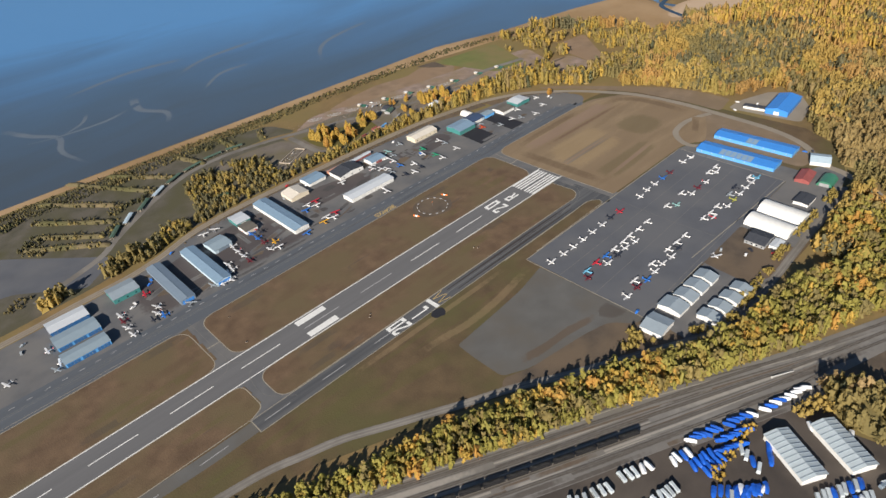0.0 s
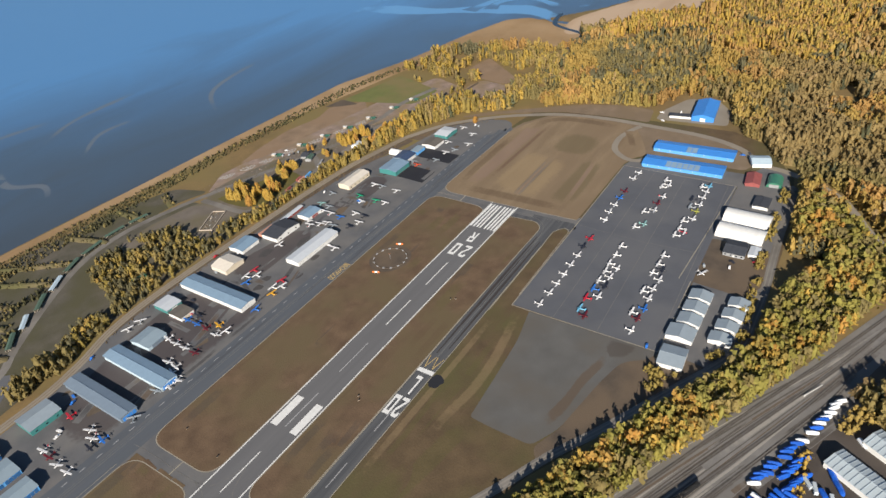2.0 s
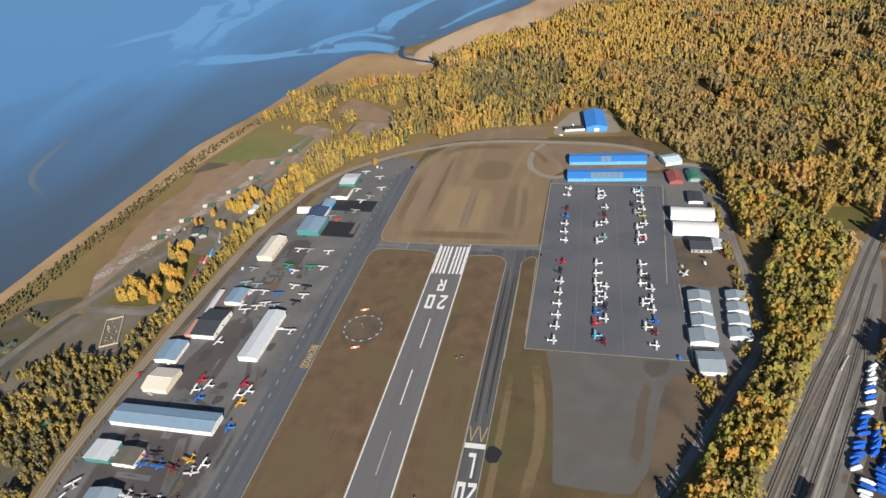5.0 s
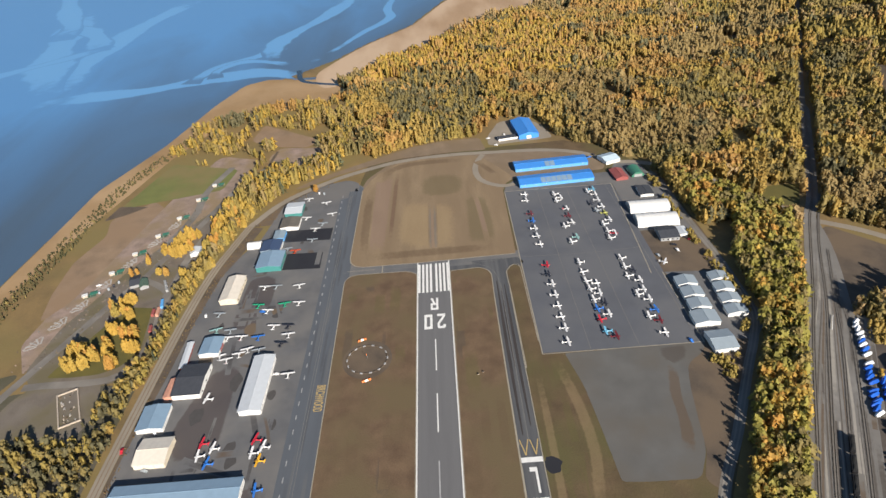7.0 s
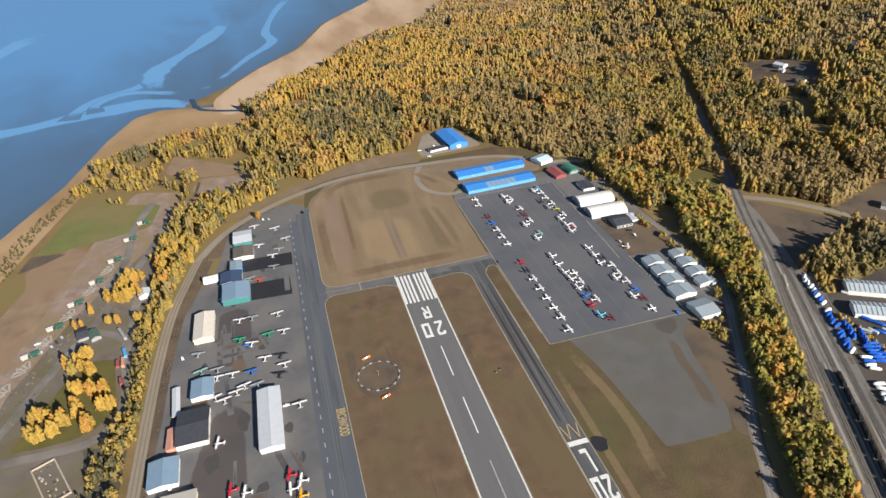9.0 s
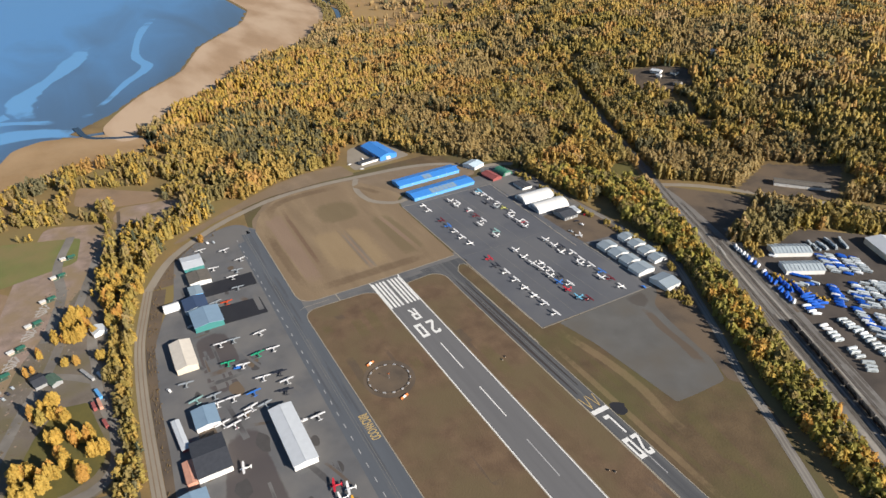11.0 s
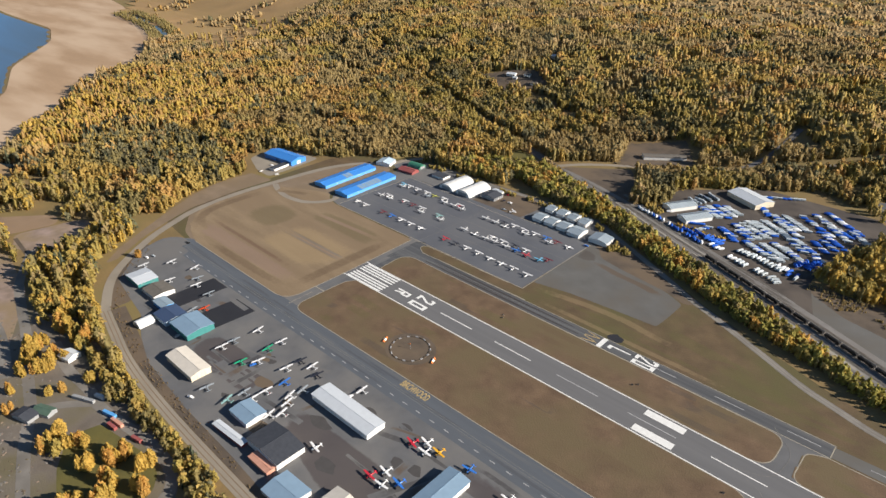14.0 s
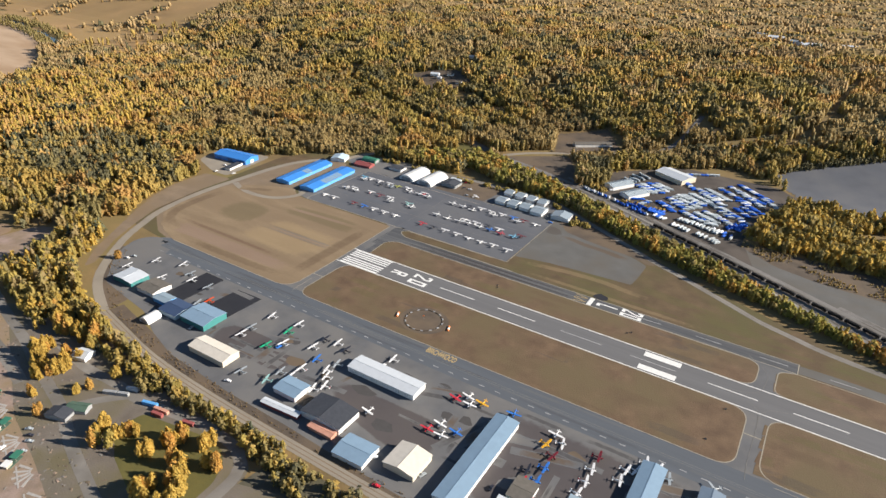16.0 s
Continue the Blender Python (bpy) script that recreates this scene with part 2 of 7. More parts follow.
M["pale_wall"] = mat("pale_blue_wall", (0.50, 0.62, 0.70), (0.42, 0.53, 0.61), 0.3, 2.0, rough=0.6)
M["cream"] = mat("cream_wall", (0.72, 0.64, 0.50), (0.62, 0.54, 0.42), 0.3, 2.0, rough=0.65)
M["cream_roof"] = mat("cream_roof_sheet", (0.72, 0.665, 0.58), (0.63, 0.58, 0.50), 0.3, 2.0, rough=0.55)
M["salmon"] = mat("salmon_sheet", (0.62, 0.33, 0.24), (0.50, 0.25, 0.18), 0.3, 2.0, rough=0.6)
M["rust_red"] = mat("faded_red_roof", (0.34, 0.10, 0.095), (0.26, 0.075, 0.07), 0.2, 2.0, rough=0.6)
M["dark_roof"] = mat("dark_shingle_roof", (0.062, 0.068, 0.082), (0.045, 0.05, 0.062), 0.4, 3.0, rough=0.8)
M["brown_roof"] = mat("brown_roof", (0.16, 0.145, 0.125), (0.12, 0.11, 0.095), 0.3, 2.0, rough=0.8)
M["green_roof"] = mat("green_roof", (0.05, 0.20, 0.105), (0.035, 0.14, 0.075), 0.3, 2.0, rough=0.5)
M["dull_green"] = mat("dull_green_roof", (0.10, 0.16, 0.12), (0.07, 0.115, 0.085), 0.3, 2.0, rough=0.6)
M["grey_wall"] = mat("grey_wall", (0.33, 0.34, 0.35), (0.26, 0.27, 0.28), 0.3, 2.0, rough=0.7)
M["tarp_blue"] = mat("blue_tarpaulin", (0.02, 0.13, 0.62), (0.012, 0.085, 0.42), 0.5, 3.0, rough=0.45, per="object")
M["tarp_white"] = mat("white_shrink_wrap", (0.80, 0.82, 0.84), (0.66, 0.69, 0.72), 0.5, 3.0, rough=0.4)
M["trailer_white"] = mat("pale_trailer_panel", (0.56, 0.62, 0.65), (0.42, 0.47, 0.50), 0.6, 3.0, rough=0.4, per="object")
M["trailer_dark"] = mat("grey_blue_trailer_panel", (0.26, 0.33, 0.40), (0.17, 0.22, 0.28), 0.6, 3.0, rough=0.4, per="object")
M["glass"] = mat("dark_window_glass", (0.015, 0.02, 0.03), (0.012, 0.016, 0.025), 1, 4, rough=0.08, spec=0.8)
M["rubber"] = mat("black_rubber", (0.02, 0.02, 0.02), (0.015, 0.015, 0.015), 1, 4, rough=0.8)
M["steel"] = mat("rail_steel", (0.22, 0.19, 0.17), (0.15, 0.12, 0.10), 0.5, 4, rough=0.45, metal=0.6)
M["black_steel"] = mat("black_freight_car_steel", (0.022, 0.022, 0.024), (0.014, 0.014, 0.016), 0.3, 2, rough=0.6)
M["coal"] = mat("dark_freight_load", (0.03, 0.03, 0.03), (0.015, 0.015, 0.015), 0.6, 3, rough=0.9, bump=0.5)
M["bark"] = mat("pale_bark", (0.34, 0.31, 0.26), (0.18, 0.16, 0.13), 1, 6, rough=0.9)
M["orange"] = mat("orange_panel", (0.75, 0.20, 0.05), (0.62, 0.16, 0.04), 0.5, 3, rough=0.6)
M["wood"] = mat("weathered_timber", (0.50, 0.43, 0.35), (0.34, 0.29, 0.24), 0.4, 3, rough=0.8)
M["pale_concrete"] = mat("pale_concrete", (0.42, 0.40, 0.37), (0.32, 0.30, 0.28), 0.2, 2, rough=0.85)
for key, tone in dict(plane_white=(0.82, 0.82, 0.82), plane_red=(0.55, 0.03, 0.05), plane_blue=(0.04, 0.19, 0.62), plane_yellow=(0.80, 0.42, 0.03),
                      plane_green=(0.03, 0.42, 0.22), plane_dark=(0.035, 0.037, 0.05), plane_grey=(0.36, 0.40, 0.43), plane_sky=(0.18, 0.50, 0.72),
                      plane_olive=(0.36, 0.37, 0.08), plane_orange=(0.70, 0.09, 0.02), plane_maroon=(0.17, 0.022, 0.03), plane_teal=(0.30, 0.52, 0.50)).items():
    M[key] = mat(key + "_paint", tone, tuple(c * 0.9 for c in tone), 0.5, 4, rough=0.3, spec=0.5)
# soft drifts: the surface's own look, turning to another tone where the mesh's cover says so
# water: its blue is reflected sky, given as a colour
TONES = {"water": (0.135, 0.34, 0.62), "dry_gully": (0.150, 0.175, 0.205), "pale": (0.36, 0.335, 0.295), "dark": (0.075, 0.062, 0.052), "brown": (0.112, 0.074, 0.044), "straw": (0.31, 0.225, 0.125),
         "olive": (0.105, 0.098, 0.034), "rust": (0.120, 0.066, 0.046), "field_olive": (0.135, 0.108, 0.056), "pinkish": (0.25, 0.172, 0.132), "maroon": (0.064, 0.050, 0.050), "worn": (0.150, 0.145, 0.140), "oil": (0.050, 0.048, 0.050)}


def drift(base, tone):
    key = base + "_" + tone
    if key in M:
        return M[key]
    m = M[base].copy()
    m.name = key + "_drift"
    n, ln = m.node_tree.nodes, m.node_tree.links
    inlet = n["Principled BSDF"].inputs["Base Color"]
    under = inlet.links[0].from_socket
    rim, tex, pos = n.new("ShaderNodeAttribute"), n.new("ShaderNodeTexNoise"), n.new("ShaderNodeNewGeometry")
    rim.attribute_name = "cover"
    tex.inputs["Scale"].default_value, tex.inputs["Detail"].default_value = (0.03 if base == "mud" else 0.25) / SIZE, 5.0
    ln.new(pos.outputs["Position"], tex.inputs["Vector"])
    edge, wide = n.new("ShaderNodeMath"), n.new("ShaderNodeMapRange")
    edge.operation = "MULTIPLY_ADD"
    ln.new(tex.outputs[0], edge.inputs[0])
    edge.inputs[1].default_value = 0.9
    ln.new(rim.outputs["Fac"], edge.inputs[2])
    wide.interpolation_type = "SMOOTHSTEP"
    wide.inputs["From Min"].default_value, wide.inputs["From Max"].default_value = (0.62, 0.92) if tone == "water" else (0.58, 1.25)
    wide.inputs["To Max"].default_value = 0.92 if tone == "water" else {"mud": 0.8, "ballast": 0.75, "asphalt": 0.70, "gravel": 0.6, "dry_grass": 0.55}.get(base, 0.34)
    ln.new(edge.outputs[0], wide.inputs["Value"])
    mix = n.new("ShaderNodeMix")
    mix.data_type = "RGBA"
    ln.new(wide.outputs[0], mix.inputs["Factor"])
    ln.new(under, mix.inputs["A"])
    mix.inputs["B"].default_value = (*TONES[tone], 1)
    ln.new(mix.outputs["Result"], inlet)
    M[key] = m
    return m


# foliage: pairs of tones, drifting from tree to tree
def leaves(key, name, base, dark, third, thin=0.34):
    M[key] = mat(name, base, dark, 0.09, 0.5, rough=0.75, spec=0.1, per="tree", third=third, third_scale=0.012, leaf=thin, spread=0.45)


leaves("gold", "golden_leaves", (0.50, 0.345, 0.100), (0.39, 0.270, 0.084), (0.43, 0.320, 0.105))
leaves("ochre", "ochre_leaves", (0.51, 0.310, 0.105), (0.40, 0.246, 0.090), (0.45, 0.300, 0.115))
leaves("lime", "yellow_green_leaves", (0.430, 0.332, 0.092), (0.32, 0.250, 0.076), (0.37, 0.286, 0.092))
leaves("belt_lime", "lime_green_leaves", (0.385, 0.340, 0.085), (0.285, 0.255, 0.070), (0.33, 0.295, 0.085))
leaves("olive", "olive_leaves", (0.300, 0.245, 0.100), (0.215, 0.180, 0.080), (0.33, 0.258, 0.100))
leaves("sage", "grey_green_leaves", (0.215, 0.192, 0.105), (0.150, 0.140, 0.082), (0.19, 0.175, 0.095))
# tan: a leaf colour paled to stand for haze over the far woods
leaves("tan", "haze_tan_leaves", (0.49, 0.350, 0.175), (0.38, 0.275, 0.140), (0.43, 0.310, 0.150))
leaves("bright_gold", "bright_golden_leaves", (0.57, 0.382, 0.090), (0.45, 0.305, 0.075), (0.50, 0.355, 0.090))
leaves("bright_ochre", "bright_orange_leaves", (0.58, 0.325, 0.085), (0.46, 0.262, 0.072), (0.51, 0.315, 0.088))
leaves("spruce", "spruce_needles", (0.110, 0.120, 0.070), (0.070, 0.080, 0.052), (0.12, 0.12, 0.065), 0.25)
leaves("scrub", "dark_scrub_leaves", (0.125, 0.118, 0.060), (0.080, 0.080, 0.044), (0.15, 0.125, 0.06), 0.30)
leaves("verge", "rusty_weeds", (0.230, 0.165, 0.085), (0.150, 0.110, 0.060), (0.20, 0.135, 0.07), 0.2)
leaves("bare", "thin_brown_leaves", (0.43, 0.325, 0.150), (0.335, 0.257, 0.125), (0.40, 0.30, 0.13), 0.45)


# ---- mesh helpers ----
def link(name, bm, material, parent=None, label="", smooth=False):
    me = bpy.data.meshes.new(name)
    bm.normal_update()
    bm.to_mesh(me)
    bm.free()
    for one in material if isinstance(material, (list, tuple)) else (material,):
        me.materials.append(one)
    if smooth:
        me.shade_smooth()
    ob = new(name, me)
    ob.parent = parent
    if label:
        ob["label"] = label
    return ob


def part(name, bm, material, parent, label="", smooth=False):
    return link(name, bm, material, parent, label, smooth)


def thing(name, x, y, z=0.1, turn=0.0, label="", category="", group="", kind=""):
    ob = new(name)
    ob.empty_display_size = 0.5
    ob.matrix_basis = pose(x, y, z, 0, 0, turn)
    return tagged(ob, label, category, group, kind)


def block(bm, x0, x1, y0, y1, z0, z1):
    v = [bm.verts.new(p) for p in ((x0, y0, z0), (x1, y0, z0), (x1, y1, z0), (x0, y1, z0), (x0, y0, z1), (x1, y0, z1), (x1, y1, z1), (x0, y1, z1))]
    for f in ((3, 2, 1, 0), (4, 5, 6, 7), (0, 1, 5, 4), (1, 2, 6, 5), (2, 3, 7, 6), (3, 0, 4, 7)):
        bm.faces.new([v[i] for i in f])
    return v


def box(x0, x1, y0, y1, z0, z1):
    bm = bmesh.new()
    block(bm, x0, x1, y0, y1, z0, z1)
    return bm


def rod(bm, a, b, r0, r1, n=6):
    a, b = Vector(a), Vector(b)
    turn = (b - a).to_track_quat("Z", "Y").to_matrix()
    rings = []
    for c, r in ((a, r0), (b, r1)):
        rings.append([bm.verts.new(c + turn @ Vector((r * math.cos(k * 2 * math.pi / n), r * math.sin(k * 2 * math.pi / n), 0))) for k in range(n)])
    for k in range(n):
        bm.faces.new((rings[0][k], rings[0][(k + 1) % n], rings[1][(k + 1) % n], rings[1][k]))
    bm.faces.new(rings[0][::-1])
    bm.faces.new(rings[1])


def loft(bm, rings):
    """Closed skin over rings of the same number of points."""
    rows = [[bm.verts.new(p) for p in ring] for ring in rings]
    n = len(rows[0])
    for a, b in zip(rows, rows[1:]):
        for k in range(n):
            bm.faces.new((a[k], a[(k + 1) % n], b[(k + 1) % n], b[k]))
    bm.faces.new(rows[0][::-1])
    bm.faces.new(rows[-1])


def curve_points(pts, step=6.0):
    """A smooth line through the points given."""
    out = []
    p = [Vector(q).to_2d() if len(q) > 2 else Vector(q) for q in pts]
    p = [p[0] * 2 - p[1], *p, p[-1] * 2 - p[-2]]
    for a, b, c, d in zip(p, p[1:], p[2:], p[3:]):
        n = max(1, int((c - b).length / step))
        for k in range(n):
            t = k / n
            out.append(0.5 * ((2 * b) + (c - a) * t + (2 * a - 5 * b + 4 * c - d) * t * t + (3 * b - a - 3 * c + d) * t ** 3))
    out.append(p[-2])
    return out


def rise(x, y):
    """Height of the land: level round the airfield, climbing away from the water."""
    s = max(0.0, -170.0 - 0.12 * max(0.0, x - 1000.0) - y)
    return 80.0 * s * s / (s * s + 62500.0)


def ribbon_mesh(pts, width, z, step=6.0, closed=False):
    c = curve_points(pts, step)
    bm = bmesh.new()
    last = None
    for k, q in enumerate(c):
        d = (c[min(k + 1, len(c) - 1)] - c[max(k - 1, 0)]).normalized()
        w = width(k / (len(c) - 1)) if callable(width) else width
        nrm = Vector((-d.y, d.x)) * w / 2
        zz = z + rise(q.x, q.y)
        row = (bm.verts.new((*(q + nrm), zz)), bm.verts.new((*(q - nrm), zz)))
        if last:
            bm.faces.new((last[1], row[1], row[0], last[0]))
        last = row
    return bm


def soft_ribbon(name, pts, width, z, base, tone, parent=None, label="", step=8.0):
    """A band along a line whose cover fades at both sides and at its ends."""
    c = curve_points(pts, step)
    V, Fc, cover = [], [], []
    cols = ((-0.5, 0.0), (-0.28, 0.75), (0.28, 0.75), (0.5, 0.0))
    for k, q in enumerate(c):
        d = (c[min(k + 1, len(c) - 1)] - c[max(k - 1, 0)]).normalized()
        t = k / max(1, len(c) - 1)
        w = width(t) if callable(width) else width
        end = min(1.0, 3.5 * t, 3.5 * (1 - t))
        for u, cv in cols:
            V.append((q.x - d.y * u * w, q.y + d.x * u * w, z + rise(q.x, q.y)))
            cover.append(cv * end)
        if k:
            a, b = 4 * (k - 1), 4 * k
            Fc += [(a + j, a + j + 1, b + j + 1, b + j) for j in range(3)]
    return soft_mesh(name, V, Fc, cover, drift(base, tone), parent, label)


def soft_mesh(name, V, Fc, cover, material, parent, label):
    me = bpy.data.meshes.new(name)
    me.from_pydata(V, [], Fc)
    at = me.attributes.new("cover", "FLOAT", "POINT")
    at.data.foreach_set("value", cover)
    me.materials.append(material)
    ob = new(name, me)
    ob.parent = parent
    if label and parent:
        ob["label"] = label
    return ob


def soft_patch(name, pts, z, base, tone, parent=None, label="", core=0.6):
    """A patch whose cover fades towards its outline."""
    pts = rounded(pts, 30, 4)
    cx, cy = sum(p[0] for p in pts) / len(pts), sum(p[1] for p in pts) / len(pts)
    n = len(pts)
    V = [(x, y, z) for x, y in pts] + [(cx + (x - cx) * core, cy + (y - cy) * core, z) for x, y in pts] + [(cx, cy, z)]
    Fc = []
    for k in range(n):
        j = (k + 1) % n
        Fc += [(k, j, n + j, n + k), (n + k, n + j, 2 * n)]
    return soft_mesh(name, V, Fc, [0.0] * n + [1.0] * (n + 1), drift(base, tone), parent, label)


def sheet(pts, z, thick=0.0):
    bm = bmesh.new()
    f = bm.faces.new([bm.verts.new((x, y, z)) for x, y in pts])
    f.normal_update()
    if f.normal.z < 0:
        f.normal_flip()
    bmesh.ops.triangulate(bm, faces=bm.faces[:])
    return bm


def draped(poly, lift, step=8.0):
    """A sheet over the rising land, in small squares."""
    xs, ys = [p[0] for p in poly], [p[1] for p in poly]
    gx_, gy_ = np.meshgrid(np.arange(min(xs), max(xs), step), np.arange(min(ys), max(ys), step))
    ok_ = inside(poly, gx_ + step / 2, gy_ + step / 2)
    bm = bmesh.new()
    grid = {}
    for a, b in zip(gx_[ok_].tolist(), gy_[ok_].tolist()):
        quad = []
        for u, v in ((a, b), (a + step, b), (a + step, b + step), (a, b + step)):
            key = (round(u, 2), round(v, 2))
            if key not in grid:
                grid[key] = bm.verts.new((u, v, rise(u, v) + lift))
            quad.append(grid[key])
        bm.faces.new(quad)
    return bm


def rounded(pts, radii, seg=7):
    """A polygon whose corners are rounded, each by its own radius."""
    out = []
    n = len(pts)
    for k in range(n):
        a, b, c = Vector(pts[k - 1]), Vector(pts[k]), Vector(pts[(k + 1) % n])
        r = radii[k] if isinstance(radii, (list, tuple)) else radii
        u, v = (a - b).normalized(), (c - b).normalized()
        r = min(r, (a - b).length * 0.49, (c - b).length * 0.49)
        p, q = b + u * r, b + v * r
        for s in range(seg + 1):
            t = s / seg
            out.append(((p * (1 - t) + b * t) * (1 - t) + (b * (1 - t) + q * t) * t)[:])
    return out


def inside(poly, px, py):
    """Which of the points lie in the polygon (arrays)."""
    res = np.zeros(px.shape, bool)
    n = len(poly)
    for k in range(n):
        (x0, y0), (x1, y1) = poly[k], poly[(k + 1) % n]
        if y0 == y1:
            continue
        res ^= ((y0 > py) != (y1 > py)) & (px < (x1 - x0) * (py - y0) / (y1 - y0) + x0)
    return res


def near_line(pts, px, py):
    """Distance of the points from a line of points (arrays)."""
    best = np.full(px.shape, 1e9)
    for (x0, y0), (x1, y1) in zip(pts, pts[1:]):
        dx, dy = x1 - x0, y1 - y0
        t = np.clip(((px - x0) * dx + (py - y0) * dy) / (dx * dx + dy * dy), 0, 1)
        best = np.minimum(best, np.hypot(px - x0 - t * dx, py - y0 - t * dy))
    return best


# ---- land and water ----
SHORE = [(-900, 812), (-300, 803), (0, 797), (200, 788), (470, 770), (556, 764), (685, 752), (818, 710), (972, 679), (1069, 650), (1095, 580), (1180, 503),
         (1270, 452), (1390, 360), (1600, 285), (1825, 130), (2000, 70), (2300, 75), (3200, 40), (5200, -300)]


def shore_y(x):
    return np.interp(x, [p[0] for p in SHORE], [p[1] for p in SHORE])


gx = np.r_[np.arange(-900, 1700, 20.0), np.arange(1700, 5300, 60.0)]
gy = np.r_[np.arange(-5000, -900, 80.0), np.arange(-900, 900, 20.0)]
GX, GY = np.meshgrid(gx, gy)
S = np.maximum(0, -170 - 0.12 * np.maximum(0, GX - 1000) - GY)
GZ = 80.0 * S * S / (S * S + 62500.0)
off = shore_y(GX) - GY
GZ = GZ + np.clip((off - 14) * 0.11, -5, 0) - 0.03
wild = np.clip((GX - 800) / 300, 0, 1) + np.clip((-250 - GY) / 200, 0, 1)
GZ = GZ + np.minimum(wild, 1) * (off > 60) * (0.7 * np.sin(GX * 0.013) * np.cos(GY * 0.017) - 0.75)
ny_, nx_ = GX.shape
me = bpy.data.meshes.new("ground")
idx = np.arange(nx_ * ny_).reshape(ny_, nx_)
faces = np.stack([idx[:-1, :-1], idx[:-1, 1:], idx[1:, 1:], idx[1:, :-1]], -1).reshape(-1, 4)
me.from_pydata(np.stack([GX.ravel(), GY.ravel(), GZ.ravel()], 1).tolist(), [], faces.tolist())
me.materials.append(M["ground"])
me.shade_smooth()
tagged(new("ground", me), "dry brown autumn ground under woods and round the airfield", "ground", kind="structure")

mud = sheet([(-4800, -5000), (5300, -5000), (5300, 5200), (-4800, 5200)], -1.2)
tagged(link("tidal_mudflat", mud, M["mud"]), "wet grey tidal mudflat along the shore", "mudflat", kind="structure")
CHANNELS = [([(1040, 515), (1066, 545), (1110, 575), (1140, 640), (1125, 740), (1090, 850), (1085, 960), (1060, 1060)], 62),
            ([(1127, 570), (1190, 540), (1261, 503), (1370, 458), (1430, 425), (1490, 405), (1600, 415), (1853, 374), (2100, 300)], 24),
            ([(1110, 760), (1160, 750), (1215, 715), (1270, 650), (1330, 600)], 40),
            ([(1100, 1000), (1270, 1045), (1416, 1051), (1540, 1050), (1664, 1037), (1800, 1010), (1960, 985)], 80),
            ([(1090, 1030), (1300, 1120), (1500, 1190), (1900, 1300)], 100),
            ([(1416, 1060), (1600, 1150), (1750, 1300)], 60),
            ([(1180, 620), (1350, 640), (1560, 560), (1800, 500)], 50), ([(1463, 1050), (1375, 1125), (1300, 1210), (1180, 1300)], 44), ([(2297, 1526), (1942, 1374), (1697, 1252), (1560, 1230)], 70),
            ([(1170, 580), (1210, 640), (1222, 690), (1180, 726), (1130, 720)], 26)]
for k, (pts, w) in enumerate(CHANNELS):
    tagged(soft_ribbon("tidal_channel", pts, lambda t, w=w: w * (0.75 + 0.45 * math.sin(7 * t + w) ** 2), -1.17 + 0.012 * k, "mud", "water"),
           "pale blue tidal channel winding over the mudflat", "water channel", kind="structure")
for k, (pts, w) in enumerate((([(120, 820), (105, 900), (118, 960), (90, 1010), (60, 1090)], 14), ([(118, 960), (160, 985), (185, 1030)], 8), ([(236, 850), (262, 905), (240, 960), (262, 1040)], 16),
               ([(60, 985), (118, 965), (190, 960), (250, 985)], 9), ([(330, 930), (400, 990), (470, 985)], 12), ([(520, 860), (600, 960), (760, 1000)], 14), ([(330, 1040), (420, 1090), (560, 1100)], 16), ([(150, 1120), (300, 1150), (420, 1120)], 18))):
    tagged(soft_ribbon("mud_gully", pts, lambda t, w=w: w * (0.5 + 0.8 * t), -1.195 + 0.003 * k, "mud", "dry_gully"), "pale drained gully in the mudflat", "mud gully", kind="structure")

marsh = [(1085, 530), (1180, 488), (1262, 444), (1380, 352), (1590, 276), (1815, 120), (1990, 58), (2300, 62), (3200, 20), (3200, -330), (2400, -280), (2250, -250), (2069, -195),
         (1869, -150), (1732, -95), (1640, -30), (1560, 5), (1468, 60), (1400, 120), (1392, 180), (1330, 240), (1200, 330), (1120, 400), (1040, 450), (1000, 500)]
tagged(link("marsh", sheet(rounded(marsh, 40), 0.02), M["marsh"]), "pale tan tidal marsh grass along the bay", "marsh", kind="structure")
strip = [(1089, 610), (1066, 648), (972, 676), (818, 706), (685, 750), (550, 758), (470, 764), (200, 780), (0, 790), (-300, 794), (-300, 776), (0, 776), (200, 764), (470, 742), (545, 732), (659, 704), (765, 681),
         (858, 648), (894, 610), (921, 555), (945, 485), (986, 440), (1030, 450), (1060, 500), (1070, 546)]
tagged(link("shore_grass", sheet(rounded(strip, 12), 0.015), M["orange_marsh"]), "orange-tan grass strip on the shore", "grass", kind="structure")
heath = [(2369, -367), (2117, -175), (1991, -215), (1869, -175), (1736, -150), (1535, -95), (1420, -120), (1493, -253), (1613, -553), (1543, -900), (1750, -1150), (2300, -1000), (3200, -900), (3200, -430)]
bm = bmesh.new()
hx, hy = np.meshgrid(np.arange(1400, 3240, 40.0), np.arange(-1180, -60, 40.0))
keep = inside(heath, hx, hy)
for px, py in zip(hx[keep].tolist(), hy[keep].tolist()):
    bm.faces.new([bm.verts.new((px + a, py + b, rise(px + a, py + b) + 0.6)) for a, b in ((-20, -20), (20, -20), (20, 20), (-20, 20))])
tagged(link("heath", bm, M["tan_heath"]), "treeless tan heath beyond the creek", "heath", kind="structure")

# ---- airfield surfaces ----
def surface(name, pts, z, material, label, category):
    return tagged(link(name, sheet(pts, z), M[material]), label, category, kind="structure")


def lane(name, pts, width, z, material, label, category, step=6.0):
    return tagged(link(name, ribbon_mesh(pts, width, z, step), M[material]), label, category, kind="structure")


